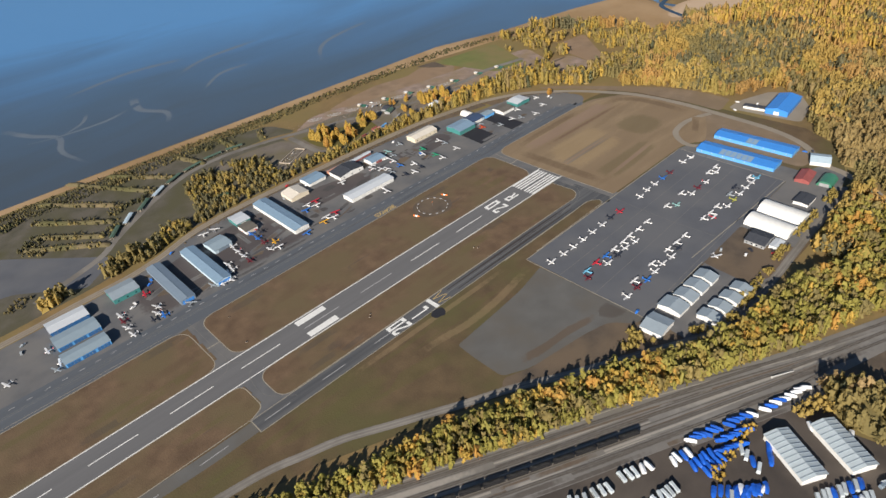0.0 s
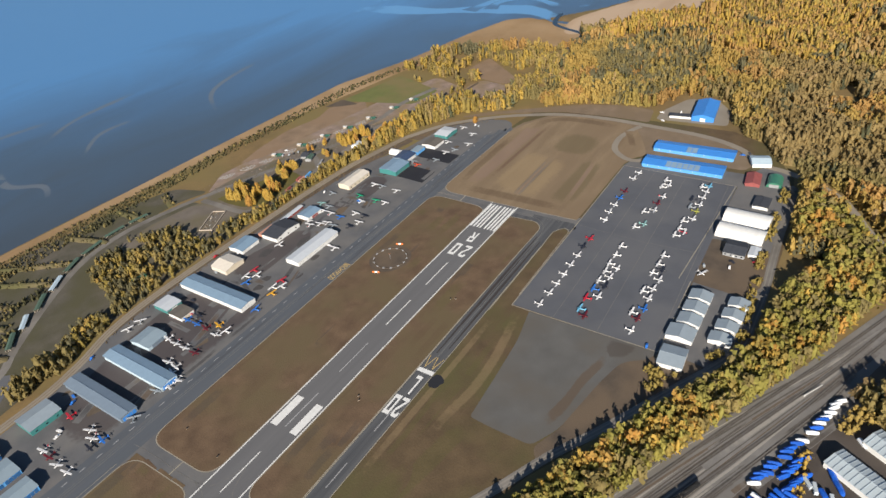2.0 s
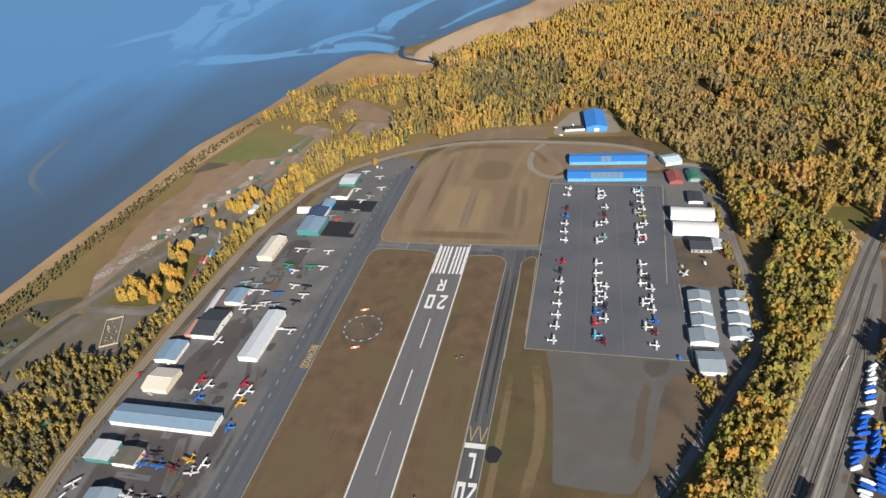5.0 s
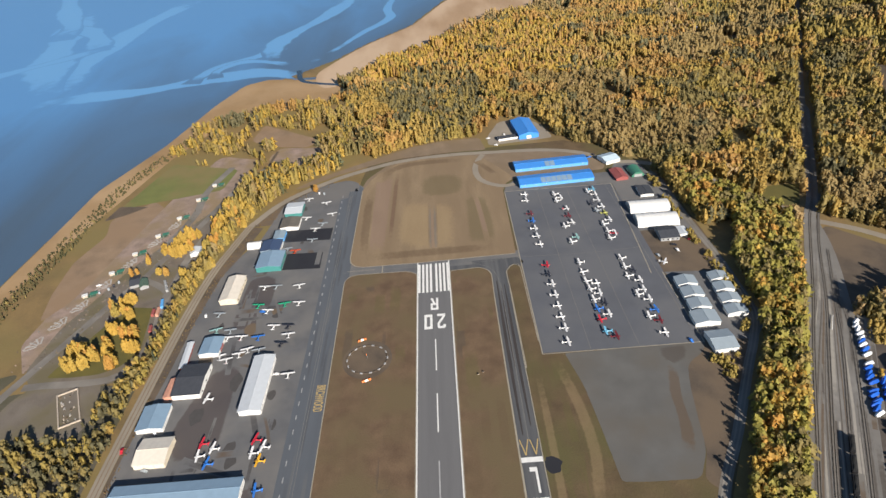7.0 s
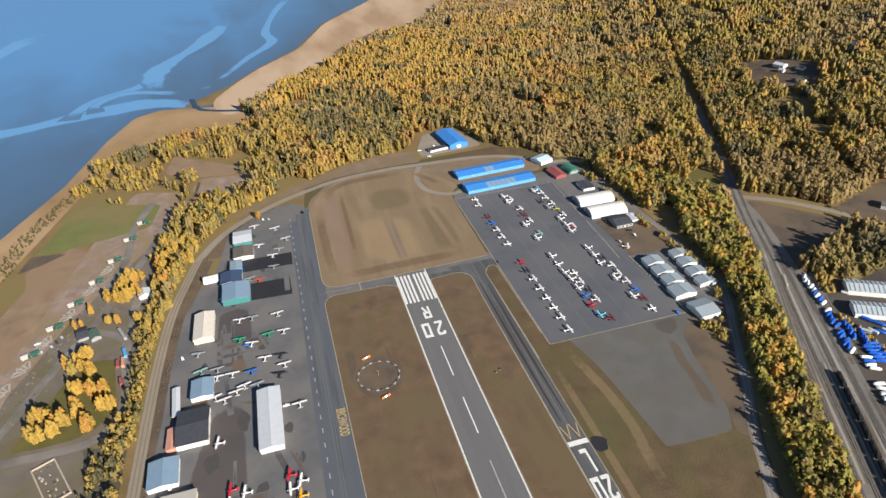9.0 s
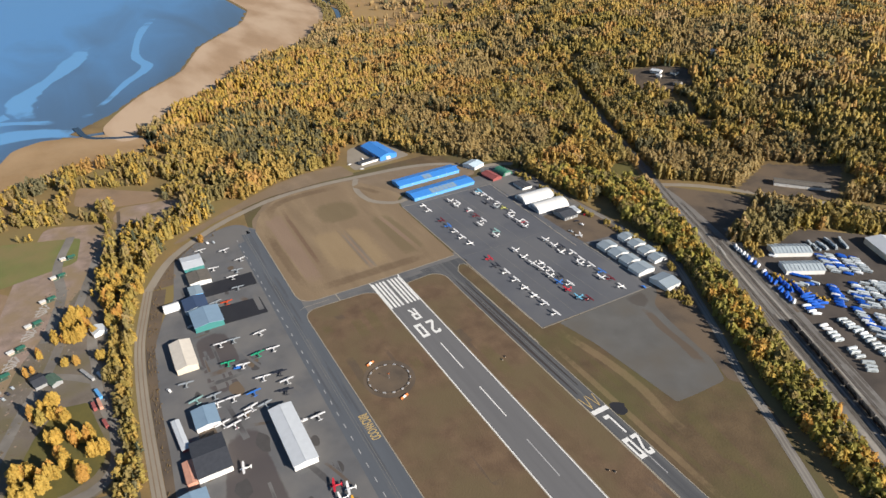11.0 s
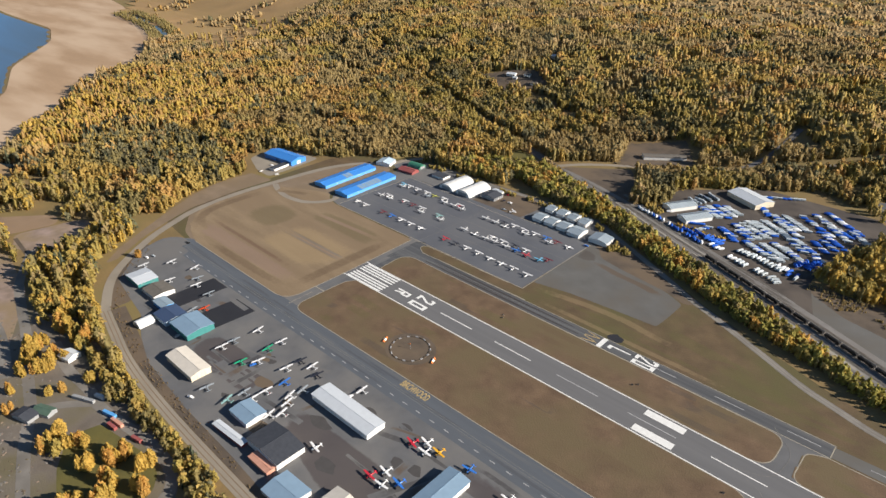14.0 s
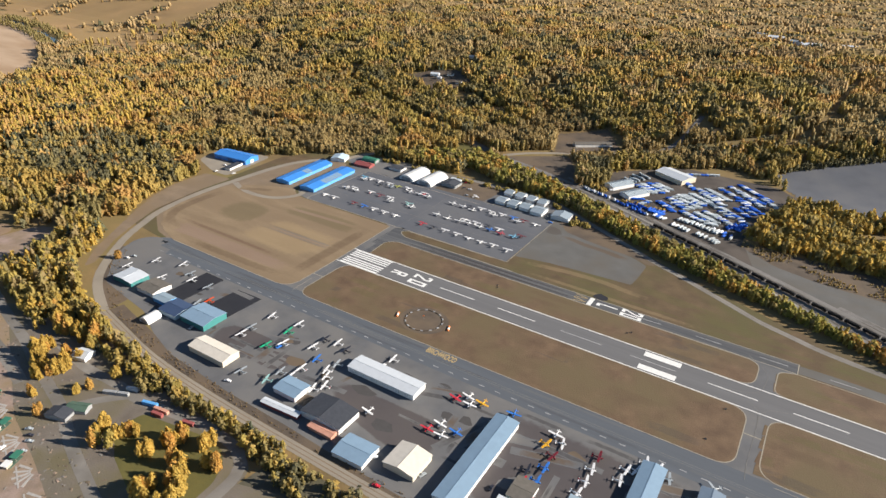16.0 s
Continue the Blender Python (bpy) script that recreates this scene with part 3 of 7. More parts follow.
RWY_Y, RWY_H, SML_Y, SML_H = 322.7, 15.0, 261.7, 7.7
surface("airfield_grass", [(-900, 215), (0, 215), (60, 196), (170, 150), (250, 106), (320, 72), (420, 56), (520, 58), (620, 70), (690, 110), (712, 150), (708, 372), (690, 402), (640, 408), (-900, 408)],
        0.0, "olive_grass", "dull olive-brown mown grass of the airfield", "grass")
apron_west = surface("apron_west", rounded([(-260, 404), (560, 404), (628, 402), (650, 424), (634, 462), (600, 494), (566, 500), (528, 506), (500, 520), (462, 532), (395, 538), (330, 540), (240, 546), (170, 545), (110, 538),
                                    (60, 520), (-40, 512), (-260, 508)], 6), 0.03, "asphalt", "worn grey asphalt apron between hangars", "apron")
taxiway = surface("taxiway", [(-260, 407), (624, 403), (640, 412), (640, 428), (-260, 434)], 0.05, "taxi_asphalt", "blue-grey asphalt taxiway along the apron", "taxiway")
surface("connector_north", rounded([(436, 404), (436, 338), (444, 300), (436, 240), (464, 238), (466, 404)], 1), 0.045, "asphalt", "asphalt connector at the runway threshold", "taxiway")
surface("connector_south", [(40, 405), (78, 405), (78, 338), (76, 268), (38, 268), (40, 338)], 0.045, "asphalt", "asphalt connector between taxiway and runways", "taxiway")
runway_main = surface("runway_main", [(-900, RWY_Y - RWY_H - 0.6), (459, RWY_Y - RWY_H - 0.6), (459, RWY_Y + RWY_H + 0.6), (-900, RWY_Y + RWY_H + 0.6)], 0.07, "runway_asphalt", "long grey asphalt runway with white markings", "runway")
runway_small = surface("runway_small", rounded([(38, SML_Y - SML_H), (400, SML_Y - SML_H), (424, SML_Y - 9), (444, SML_Y - 26), (452, SML_Y - 20), (452, SML_Y + 24), (440, SML_Y + 22), (426, SML_Y + 12),
                                        (405, SML_Y + SML_H), (38, SML_Y + SML_H)], [0, 20, 12, 4, 0, 0, 6, 14, 20, 0]), 0.06, "old_asphalt", "narrow patched asphalt runway beside the main one", "runway")
surface("turn_pad", [(398, 254), (398, 272), (430, 300), (446, 310), (446, 240), (430, 244)], 0.05, "old_asphalt", "patched asphalt turn between connector and small runway", "taxiway")
lane("grass_track", [(40, 262), (0, 262), (-60, 265), (-140, 268)], 12, 0.02, "gravel", "old gravel strip beyond the small runway", "track")
surface("apron_east", [(315, 239.5), (588, 239.5), (584, 118), (313, 113)], 0.06, "apron_asphalt", "dark asphalt parking apron with tie-down rows", "apron")
surface("apron_link", rounded([(584, 240), (600, 236), (612, 225), (612, 112), (584, 112)], 4), 0.035, "asphalt", "asphalt edge of the parking apron by the blue hangars", "apron")
gravel_pad = surface("gravel_pad", rounded([(313, 222), (277, 214.5), (240, 211.5), (193, 208.5), (191.5, 190), (191, 160), (212, 149), (238, 145), (268, 140), (291, 134), (302, 118), (313, 113)], [2, 6, 8, 3, 3, 5, 8, 6, 6, 8, 6, 2]), 0.03, "gravel", "flat grey gravel pad beside the apron", "gravel")
surface("hangar_lot", rounded([(420, 114), (300, 113), (284, 104), (300, 84), (330, 58), (405, 56), (470, 64), (520, 66), (580, 68), (628, 76), (640, 100), (600, 118), (560, 117), (480, 118)], 6), 0.025, "asphalt",
        "grey lot between the row hangars", "lot")
surface("brown_lot", rounded([(480, 117), (408, 116), (404, 72), (430, 60), (476, 62)], 5), 0.04, "dark_dirt", "bare brown lot beside the apron", "lot")
surface("dirt_bank", rounded([(302, 118), (291, 134), (268, 140), (238, 145), (212, 149), (190, 158), (180, 150), (219, 130), (246, 114), (283, 94), (312, 76), (316, 112)], 5), 0.028, "dark_dirt", "bare brown earth bank beside the gravel pad", "bank")
soft_patch("gravel_end", [(606, 410), (640, 408), (652, 424), (640, 458), (612, 478), (596, 450)], 0.056, "asphalt", "worn", apron_west, "pale gravelly end of the apron")
soft_patch("mound", [(299, 148), (289, 142), (259, 149), (225, 151), (206, 156), (213, 164), (241, 158), (267, 157)], 0.05, "gravel", "brown", gravel_pad, "low brown earth mound on the pad")
soft_patch("dirt_patch", [(313, 150), (300, 152), (288, 146), (296, 132), (313, 125)], 0.045, "gravel", "dark", gravel_pad, "dark dirt patch on the pad")

# mown grass fields that stand proud of the asphalt round them
grass_a = rounded([(65, 405.5), (65, 338.4), (438, 338.4), (444, 347), (445.5, 407.5)], [15, 15, 3, 10, 15])
grass_b = rounded([(66, 307), (66, 270), (392, 269.2), (431, 268.5), (440.5, 277), (438.5, 307)], [14, 12, 8, 7, 9, 4])
grass_c = rounded([(50.5, 404.5), (-260, 405.5), (-900, 405.5), (-900, 338.4), (50.5, 338.4)], [15, 0, 0, 0, 14])
grass_d = rounded([(52, 307), (-900, 307), (-900, 270), (40, 269.8), (52, 275)], [9, 0, 0, 3, 5])
island = rounded([(290, 253.2), (290, 239.6), (436, 240.6), (441, 246), (432, 254.4), (412, 253.6)], [1, 1, 4, 5, 8, 8])
field_n = rounded([(457.5, 405.5), (456.5, 338), (458.5, 242), (590, 240.5), (606, 236), (618, 224), (648, 238), (690, 262), (694, 330), (686, 366), (650, 394), (620, 404)], [16, 2, 3, 4, 8, 10, 14, 18, 20, 12, 10, 3])
for name, pts, material, label in (("grass_field", grass_a, "grass", "brown mown grass between taxiway and runway"), ("grass_field", grass_b, "grass", "brown mown grass between the two runways"),
                                   ("grass_field", grass_c, "grass", "brown mown grass beside the taxiway"), ("grass_field", grass_d, "grass", "brown grass beside the runway end"),
                                   ("grass_island", island, "olive_grass", "narrow olive grass island beside the apron"), ("grass_field", field_n, "dry_grass", "dry straw-coloured field beyond the runway threshold")):
    surface(name, pts, 0.11, material, label, "grass")
surface("field_rim", rounded([(628, 405), (650, 400), (690, 372), (698, 330), (696, 262), (690, 180), (668, 140), (640, 112), (620, 118), (618, 224), (606, 236), (590, 240), (560, 300), (560, 400)], 6), 0.02, "dirt", "bare brown ground round the dry field", "ground")
dry_field = bpy.data.objects["grass_field.004"] if "grass_field.004" in bpy.data.objects else bpy.data.objects["grass_field"]
soft_patch("straw_patch", [(588, 358), (581, 327), (572, 293), (472, 296), (470, 330), (491, 364), (540, 362)], 0.127, "dry_grass", "straw", dry_field, "pale straw block of dry grass")
soft_patch("olive_patch", [(652, 336), (645, 279), (592, 284), (586, 310), (592, 338)], 0.128, "dry_grass", "field_olive", dry_field, "dull olive block in the field")
soft_patch("rosy_patch", [(660, 366), (668, 388), (600, 396), (500, 398), (474, 392), (476, 370), (580, 368)], 0.128, "dry_grass", "pinkish", dry_field, "rosy bare strip in the field")
soft_patch("side_patch", [(590, 286), (590, 262), (520, 256), (478, 258), (476, 288)], 0.127, "dry_grass", "field_olive", dry_field, "dull brown strip in the field")
soft_ribbon("rust_line", [(676, 362), (630, 364), (583, 365), (540, 366), (490, 367)], 6, 0.141, "dry_grass", "rust", dry_field, "rusty dark line across the field")
soft_ribbon("pale_streak", [(596, 276), (581, 273), (545, 270), (487, 267)], 6, 0.142, "dry_grass", "pinkish", dry_field, "pale bare streak in the field")
soft_ribbon("old_overrun", [(460, 322), (520, 322), (580, 322)], 10, 0.143, "dry_grass", "worn", dry_field, "faint old gravel overrun in the field")
soft_ribbon("old_overrun", [(460, 322.3), (520, 322.3), (572, 322)], 3, 0.1445, "dry_grass", "pinkish", dry_field, "pale middle of the old overrun")
for k, (pts, w) in enumerate((([(676, 270), (681, 300), (681, 340), (672, 366), (640, 388)], 15), ([(468, 393), (540, 394), (622, 394)], 12), ([(630, 244), (672, 264)], 10), ([(474, 250), (474, 396)], 16))):
    soft_ribbon("bare_rim", pts, w, 0.15 + 0.001 * k, "dry_grass", "brown", dry_field, "worn brown rim of the field")
surface("grass_ring", [(325 + 22 * math.cos(a * 0.2094), 378 + 20 * math.sin(a * 0.2094)) for a in range(30)], 0.125, "dark_dirt", "worn brown ground round the segmented circle", "ground")
surface("burn_patch", [(210 + 7 * math.cos(a * 0.45), 249 + 6 * math.sin(a * 0.45) + math.sin(a * 2.1)) for a in range(14)], 0.02, "black_asphalt", "dark round patch in the grass", "patch")
surface("black_apron", [(540, 482), (539, 430), (515, 430.5), (517, 479)], 0.06, "black_asphalt", "fresh black asphalt hangar apron", "apron")
surface("black_apron", [(494, 472.5), (491.5, 435), (462.5, 434.5), (465, 472.5)], 0.06, "black_asphalt", "fresh black asphalt hangar apron", "apron")
surface("north_clearing", rounded([(640, 490), (664, 464), (688, 424), (714, 381), (733, 344), (744, 305), (744, 256), (704, 250), (706, 300), (700, 364), (686, 400), (668, 438), (640, 478)], 6), 0.03, "dirt", "bare brown clearing beside the perimeter road", "clearing")
surface("north_lot", rounded([(716, 246), (724, 160), (770, 168), (800, 190), (792, 226), (745, 245)], 8), 0.03, "road", "pale gravel yard round the blue hangar", "lot")

meadow = bpy.data.objects["airfield_grass"]
soft_ribbon("tan_band", [(318, 233), (290, 227), (250, 221), (215, 220), (188, 224), (150, 226)], 10, 0.0195, "olive_grass", "straw", meadow, "tan worn band beside the gravel pad")
soft_ribbon("tan_band", [(310, 246), (250, 246), (180, 247), (100, 248)], 7, 0.0198, "olive_grass", "straw", meadow, "tan band along the small runway")
soft_patch("green_drift", [(30, 236), (60, 240), (110, 236), (150, 228), (130, 214), (80, 222), (40, 230)], 0.0192, "olive_grass", "olive", meadow, "greener drift in the mown grass")
soft_patch("green_drift", [(93, 220), (116, 224), (157, 222), (190, 214), (185, 200), (140, 206), (105, 214)], 0.012, "olive_grass", "olive", meadow, "greener drift in the mown grass")
for k in range(26):
    x0, y0 = random.uniform(-40, 300), random.uniform(222, 250)
    soft_ribbon("mown_streak", [(x0, y0), (x0 + 40, y0 + random.uniform(-2, 2)), (x0 + random.uniform(60, 120), y0 + random.uniform(-3, 3))], random.uniform(3, 8), 0.014 + 0.0002 * k, "olive_grass", random.choice(("brown", "olive", "brown")), meadow, "long drift in the mown grass")
for f, (x0, x1, y0, y1) in (("grass_field", (70, 420, 342, 402)), ("grass_field.001", (70, 420, 274, 304)), ("grass_field.002", (-160, 45, 342, 402)), ("grass_field.003", (-160, 45, 274, 304))):
    ob = bpy.data.objects[f]
    for k in range(18):
        x, y = random.uniform(x0, x1), random.uniform(y0, y1)
        e = min(random.uniform(20, 70), x1 - x + 8)
        soft_ribbon("mown_streak", [(x, y), (x + e * 0.5, y + random.uniform(-1.5, 1.5)), (x + e, y)], min(random.uniform(4, 14), 2 * min(y - y0, y1 - y) + 3), 0.115 + 0.0003 * k, "grass", random.choice(("brown", "oil", "brown", "olive")), ob, "long faint drift in the mown grass")
surface("bank_grass", rounded([(-60, 236), (0, 232), (60, 212), (120, 186), (150, 168), (60, 208), (0, 226), (-60, 232)], 2), 0.013, "olive_grass", "narrow grass strip beside the belt road", "grass")

# paint: each mark is a part of its surface
def mark(name, pts, material, parent, z=0.1, label=""):
    return part(name, sheet(pts, z), M[material], parent, label)


def bar(name, x0, x1, y0, y1, material, parent, z=0.1):
    return mark(name, [(x0, y0), (x1, y0), (x1, y1), (x0, y1)], material, parent, z)


for side in (-1, 1):
    y = RWY_Y + side * RWY_H
    bar("edge_line", -900, 459, y - 0.5, y + 0.5, "white_paint", runway_main)
    for k in range(4):
        c = RWY_Y + side * (2.6 + 3.6 * k)
        bar("threshold_stripe", 407.5, 453, c - 1.0, c + 1.0, "white_paint", runway_main)
    c = RWY_Y + side * 9.7
    bar("aiming_block", 120.0, 149.8, c - 3.3, c + 3.3, "white_paint", runway_main)
    y = SML_Y + side * (SML_H - 0.35)
    bar("edge_line", 38, 404, y - 0.3, y + 0.3, "edge_paint", runway_small)
for k in range(16):
    x1 = 342.5 - 61.2 * k
    bar("centre_dash", x1 - 36.6, x1, RWY_Y - 0.45, RWY_Y + 0.45, "white_paint" if k not in (2, 3) else "worn_paint", runway_main)
for k in range(5):
    bar("centre_dash", 150 - 52 * k, 172 - 52 * k, SML_Y - 0.35, SML_Y + 0.35, "worn_paint", runway_small)
bar("centre_line", 232, 412, SML_Y - 0.22, SML_Y + 0.22, "grey_line", runway_small)
bar("threshold_bar", 213.2, 217.3, SML_Y - SML_H + 0.5, SML_Y + SML_H - 0.5, "white_paint", runway_small)
bar("edge_line", 38.2, 39.0, SML_Y - SML_H, SML_Y + SML_H, "edge_paint", runway_small)
for side in (-1, 1):      # yellow chevrons before the small threshold
    c = SML_Y + side * 3.4
    for s2 in (-1, 1):
        mark("chevron", [(219, c - 0.35), (219, c + 0.35), (232, c + s2 * 2.8 + 0.35), (232, c + s2 * 2.8 - 0.35)], "yellow_paint", runway_small, 0.1 + 0.004 * s2)


def painted_word(word, parent, cx, cy, tall, wide, turn, material, z=0.105, bold=0.03):
    """Letters on the ground, centred, in a box tall by wide metres."""
    curve = bpy.data.curves.new("painted_word", "FONT")
    curve.body, curve.align_x, curve.align_y, curve.offset = word, "CENTER", "CENTER", bold
    tmp = new("painted_word", curve)
    bpy.context.view_layer.update()
    dg = bpy.context.evaluated_depsgraph_get()
    me = bpy.data.meshes.new_from_object(tmp.evaluated_get(dg))
    bpy.data.objects.remove(tmp)
    co = np.array([v.co[:] for v in me.vertices])
    lo, hi = co.min(0), co.max(0)
    for v in me.vertices:
        v.co = ((v.co.x - (lo[0] + hi[0]) / 2) / (hi[0] - lo[0]) * wide, (v.co.y - (lo[1] + hi[1]) / 2) / (hi[1] - lo[1]) * tall, 0)
    me.transform(pose(cx, cy, z, 0, 0, turn))
    me.materials.clear()
    me.materials.append(M[material])
    ob = new("painted_numeral" if len(word) < 3 else "painted_name", me)
    ob.parent = parent
    ob["label"] = "the characters " + word + " in paint"
    return ob


GLYPHS = {"0": [[(0, 0), (1, 0), (1, 0.18), (0, 0.18)], [(0, 0.82), (1, 0.82), (1, 1), (0, 1)], [(0, 0.18), (0.3, 0.18), (0.3, 0.82), (0, 0.82)], [(0.7, 0.18), (1, 0.18), (1, 0.82), (0.7, 0.82)]],
          "2": [[(0, 0), (1, 0), (1, 0.16), (0, 0.16)], [(0, 0.16), (0.34, 0.16), (1, 0.62), (1, 0.78), (0.74, 0.70)], [(0.74, 0.70), (1, 0.78), (1, 0.9), (0.85, 1), (0.12, 1), (0, 0.88), (0, 0.74), (0.28, 0.74), (0.32, 0.84), (0.68, 0.84)]],
          "R": [[(0, 0), (0.28, 0), (0.28, 1), (0, 1)], [(0.28, 0.84), (1, 0.84), (1, 1), (0.28, 1)], [(0.28, 0.44), (1, 0.44), (1, 0.60), (0.28, 0.60)], [(0.72, 0.60), (1, 0.60), (1, 0.84), (0.72, 0.84)], [(0.40, 0.44), (0.70, 0.44), (1, 0), (0.70, 0)]],
          "L": [[(0, 0), (0.3, 0), (0.3, 1), (0, 1)], [(0.3, 0), (1, 0), (1, 0.17), (0.3, 0.17)]]}


def numeral(char, parent, cx, cy, tall, wide):
    """A block character that reads from the far end of the runway."""
    bm = bmesh.new()
    for poly in GLYPHS[char]:
        f = bm.faces.new([bm.verts.new((cx - (v - 0.5) * tall, cy + (u - 0.5) * wide, 0.105)) for u, v in poly])
        f.normal_update()
        if f.normal.z < 0:
            f.normal_flip()
    return part("painted_numeral", bm, M["white_paint"], parent, "the character " + char + " in white paint")


numeral("R", runway_main, 389.8, RWY_Y, 17, 6.8)
numeral("2", runway_main, 365.5, RWY_Y - 5.6, 19.5, 7.0)
numeral("0", runway_main, 365.5, RWY_Y + 5.6, 19.5, 7.0)
numeral("L", runway_small, 199.5, SML_Y + 0.3, 19.5, 5.0)
numeral("2", runway_small, 176.5, SML_Y - 3.6, 19.5, 5.6)
numeral("0", runway_small, 176.5, SML_Y + 3.6, 19.5, 5.6)
painted_word("BIRCHWOOD", taxiway, 286.5, 411.6, 7.0, 27, 180, "yellow_paint", 0.095, 0.02)


def line_along(name, pts, width, material, parent, z, closed=False):
    pts = [Vector(p) for p in pts]
    if closed:
        pts = pts + [pts[0]]
    bm = bmesh.new()
    last = None
    for k, q in enumerate(pts):
        a = pts[k - 1] if k else (pts[-2] if closed else pts[0])
        b = pts[k + 1] if k + 1 < len(pts) else (pts[1] if closed else pts[-1])
        d = (b - a).normalized()
        nrm = Vector((-d.y, d.x)) * width / 2
        row = (bm.verts.new((*(q + nrm), z)), bm.verts.new((*(q - nrm), z)))
        if last:
            bm.faces.new((last[1], row[1], row[0], last[0]))
        last = row
    return part(name, bm, M[material], parent)


for pts in (grass_a, grass_b, grass_c, grass_d):
    line_along("edge_line", pts, 0.7, "edge_paint", taxiway, 0.13, True)
line_along("edge_line", [(458.7, 242.4), (456.7, 338), (457.3, 391), (460, 399), (466, 404), (474, 405.6), (620, 404)], 0.8, "edge_paint", taxiway, 0.165)
line_along("edge_line", [(300, 253.5), (404, 253.9), (420, 254.6), (430, 254.4), (437, 250.5), (440.6, 246.5), (439.5, 242.5), (435, 240.7), (330, 239.9)], 0.7, "edge_paint", taxiway, 0.165)
line_along("edge_line", [(-260, 408.6), (40, 408.4)], 0.4, "edge_paint", taxiway, 0.09)
line_along("taxi_line", [(-260, 419.4), (440, 417.6), (626, 415)], 0.35, "grey_line", taxiway, 0.09)
line_along("taxi_line", [(-260, 421.4), (440, 419.6), (626, 417)], 0.3, "grey_line", taxiway, 0.09)
for k in range(64):
    x0 = -250 + 13.6 * k
    bar("boundary_dash", x0, x0 + 4.6, 426.2, 426.9, "worn_paint", taxiway, 0.09)
line_along("hold_line", [(452, 406), (452, 380)], 0.4, "edge_paint", taxiway, 0.09)
line_along("hold_bar", [(436.5, 372), (460.5, 372)], 0.9, "edge_paint", taxiway, 0.09)
line_along("hold_bar", [(50.5, 366), (65, 366)], 0.9, "edge_paint", taxiway, 0.09)
line_along("taxi_line", curve_points([(450, 410), (451, 390), (450, 338)], 6), 0.35, "grey_line", taxiway, 0.09)
line_along("taxi_line", curve_points([(449, 308), (449, 290), (441, 272), (425, 264), (400, 262.6)], 4), 0.35, "grey_line", taxiway, 0.115)
line_along("taxi_line", curve_points([(455, 240), (450, 262), (449, 290)], 4), 0.35, "grey_line", taxiway, 0.115)
line_along("taxi_line", curve_points([(57, 412), (58, 395), (58, 345), (64, 330), (84, 323)], 4), 0.35, "grey_line", taxiway, 0.115)
line_along("taxi_line", curve_points([(58, 345), (52, 330), (30, 323)], 4), 0.35, "grey_line", taxiway, 0.115)
line_along("taxi_line", curve_points([(84, 322), (64, 314), (59, 300), (60, 282), (76, 264)], 4), 0.35, "grey_line", taxiway, 0.115)
apron_east = bpy.data.objects["apron_east"]
for pts in ([(314, 239), (586, 239)], [(314, 239), (313, 113)], [(586, 239), (583, 118)], [(408, 126), (583, 119)], [(313, 113.5), (408, 116)]):
    line_along("edge_line", pts, 0.8, "edge_paint", apron_east, 0.1)
for y0, y1 in ((203, 201), (170, 163), (126, 117)):
    line_along("taxi_line", [(583, y0), (450, (y0 + y1) / 2), (315, y1)], 0.4, "grey_line", apron_east, 0.1)
line_along("taxi_line", curve_points([(452, 236), (450, 203), (449, 165), (451, 124)], 5), 0.3, "grey_line", apron_east, 0.1)

for y0, wd, x0, x1 in ((SML_Y + 3.3, 2.6, 236, 416), (SML_Y - 3.2, 2.4, 244, 410), (SML_Y + 0.4, 1.2, 300, 405)):
    part("tyre_streak", ribbon_mesh([(x0, y0), ((x0 + x1) / 2, y0 + 0.3), (x1, y0)], lambda t, wd=wd: wd * (0.35 + 0.65 * math.sin(math.pi * t)), 0.09), M["tyre_dark"], runway_small, "dark brown tyre streak on worn asphalt")
for k in range(60):
    x, y, e, a = random.uniform(40, 500), random.uniform(436, 505), random.uniform(15, 60), random.choice((0, 0, 1.57, 0.3, 1.2))
    soft_ribbon("worn_streak", [(x, y), (x + e * 0.5 * math.cos(a), y + min(e, 505 - y) * 0.5 * math.sin(a) + random.uniform(-1, 1)), (x + e * math.cos(a), y + min(e, 505 - y) * math.sin(a))], random.uniform(2, 8), 0.058 + 0.0003 * k if y < 440 else 0.04 + 0.0003 * k, "asphalt", random.choice(("worn", "oil", "oil", "brown")), apron_west, "worn streak on the apron")
for k in range(30):
    x, y, e = random.uniform(-120, 600), random.uniform(409, 425), random.uniform(40, 120)
    soft_ribbon("worn_streak", [(x, y), (x + e / 2, y), (min(620, x + e), y)], random.uniform(1.5, 4), 0.06 + 0.0006 * k, "taxi_asphalt", random.choice(("worn", "oil")), taxiway, "wheel-worn streak on the taxiway")
for pts in ([(30, 437), (226, 438), (228, 500), (210, 524), (170, 528), (110, 520), (60, 506), (32, 490)], [(372, 480), (376, 503), (412, 503), (458, 502), (460, 476), (420, 470)], [(236, 478), (232, 510), (262, 520), (330, 503), (334, 480)]):
    soft_patch("gravel_lot", pts, 0.0335, "asphalt", "maroon", apron_west, "dark maroon gravel between the hangars", 0.85)
for k in range(34):
    x, y, r = random.uniform(60, 600), random.uniform(440, 530), random.uniform(2.0, 7.0)
    pts = [(x + r * random.uniform(0.6, 1.2) * math.cos(a * 0.7) * 1.5, y + r * random.uniform(0.6, 1.2) * math.sin(a * 0.7)) for a in range(9)]
    part("stain", sheet(rounded(pts, 1.5, 3), 0.036 + 0.0004 * k), M["stain"] if k % 3 else M["dark_dirt"], apron_west, "dark worn patch on asphalt")

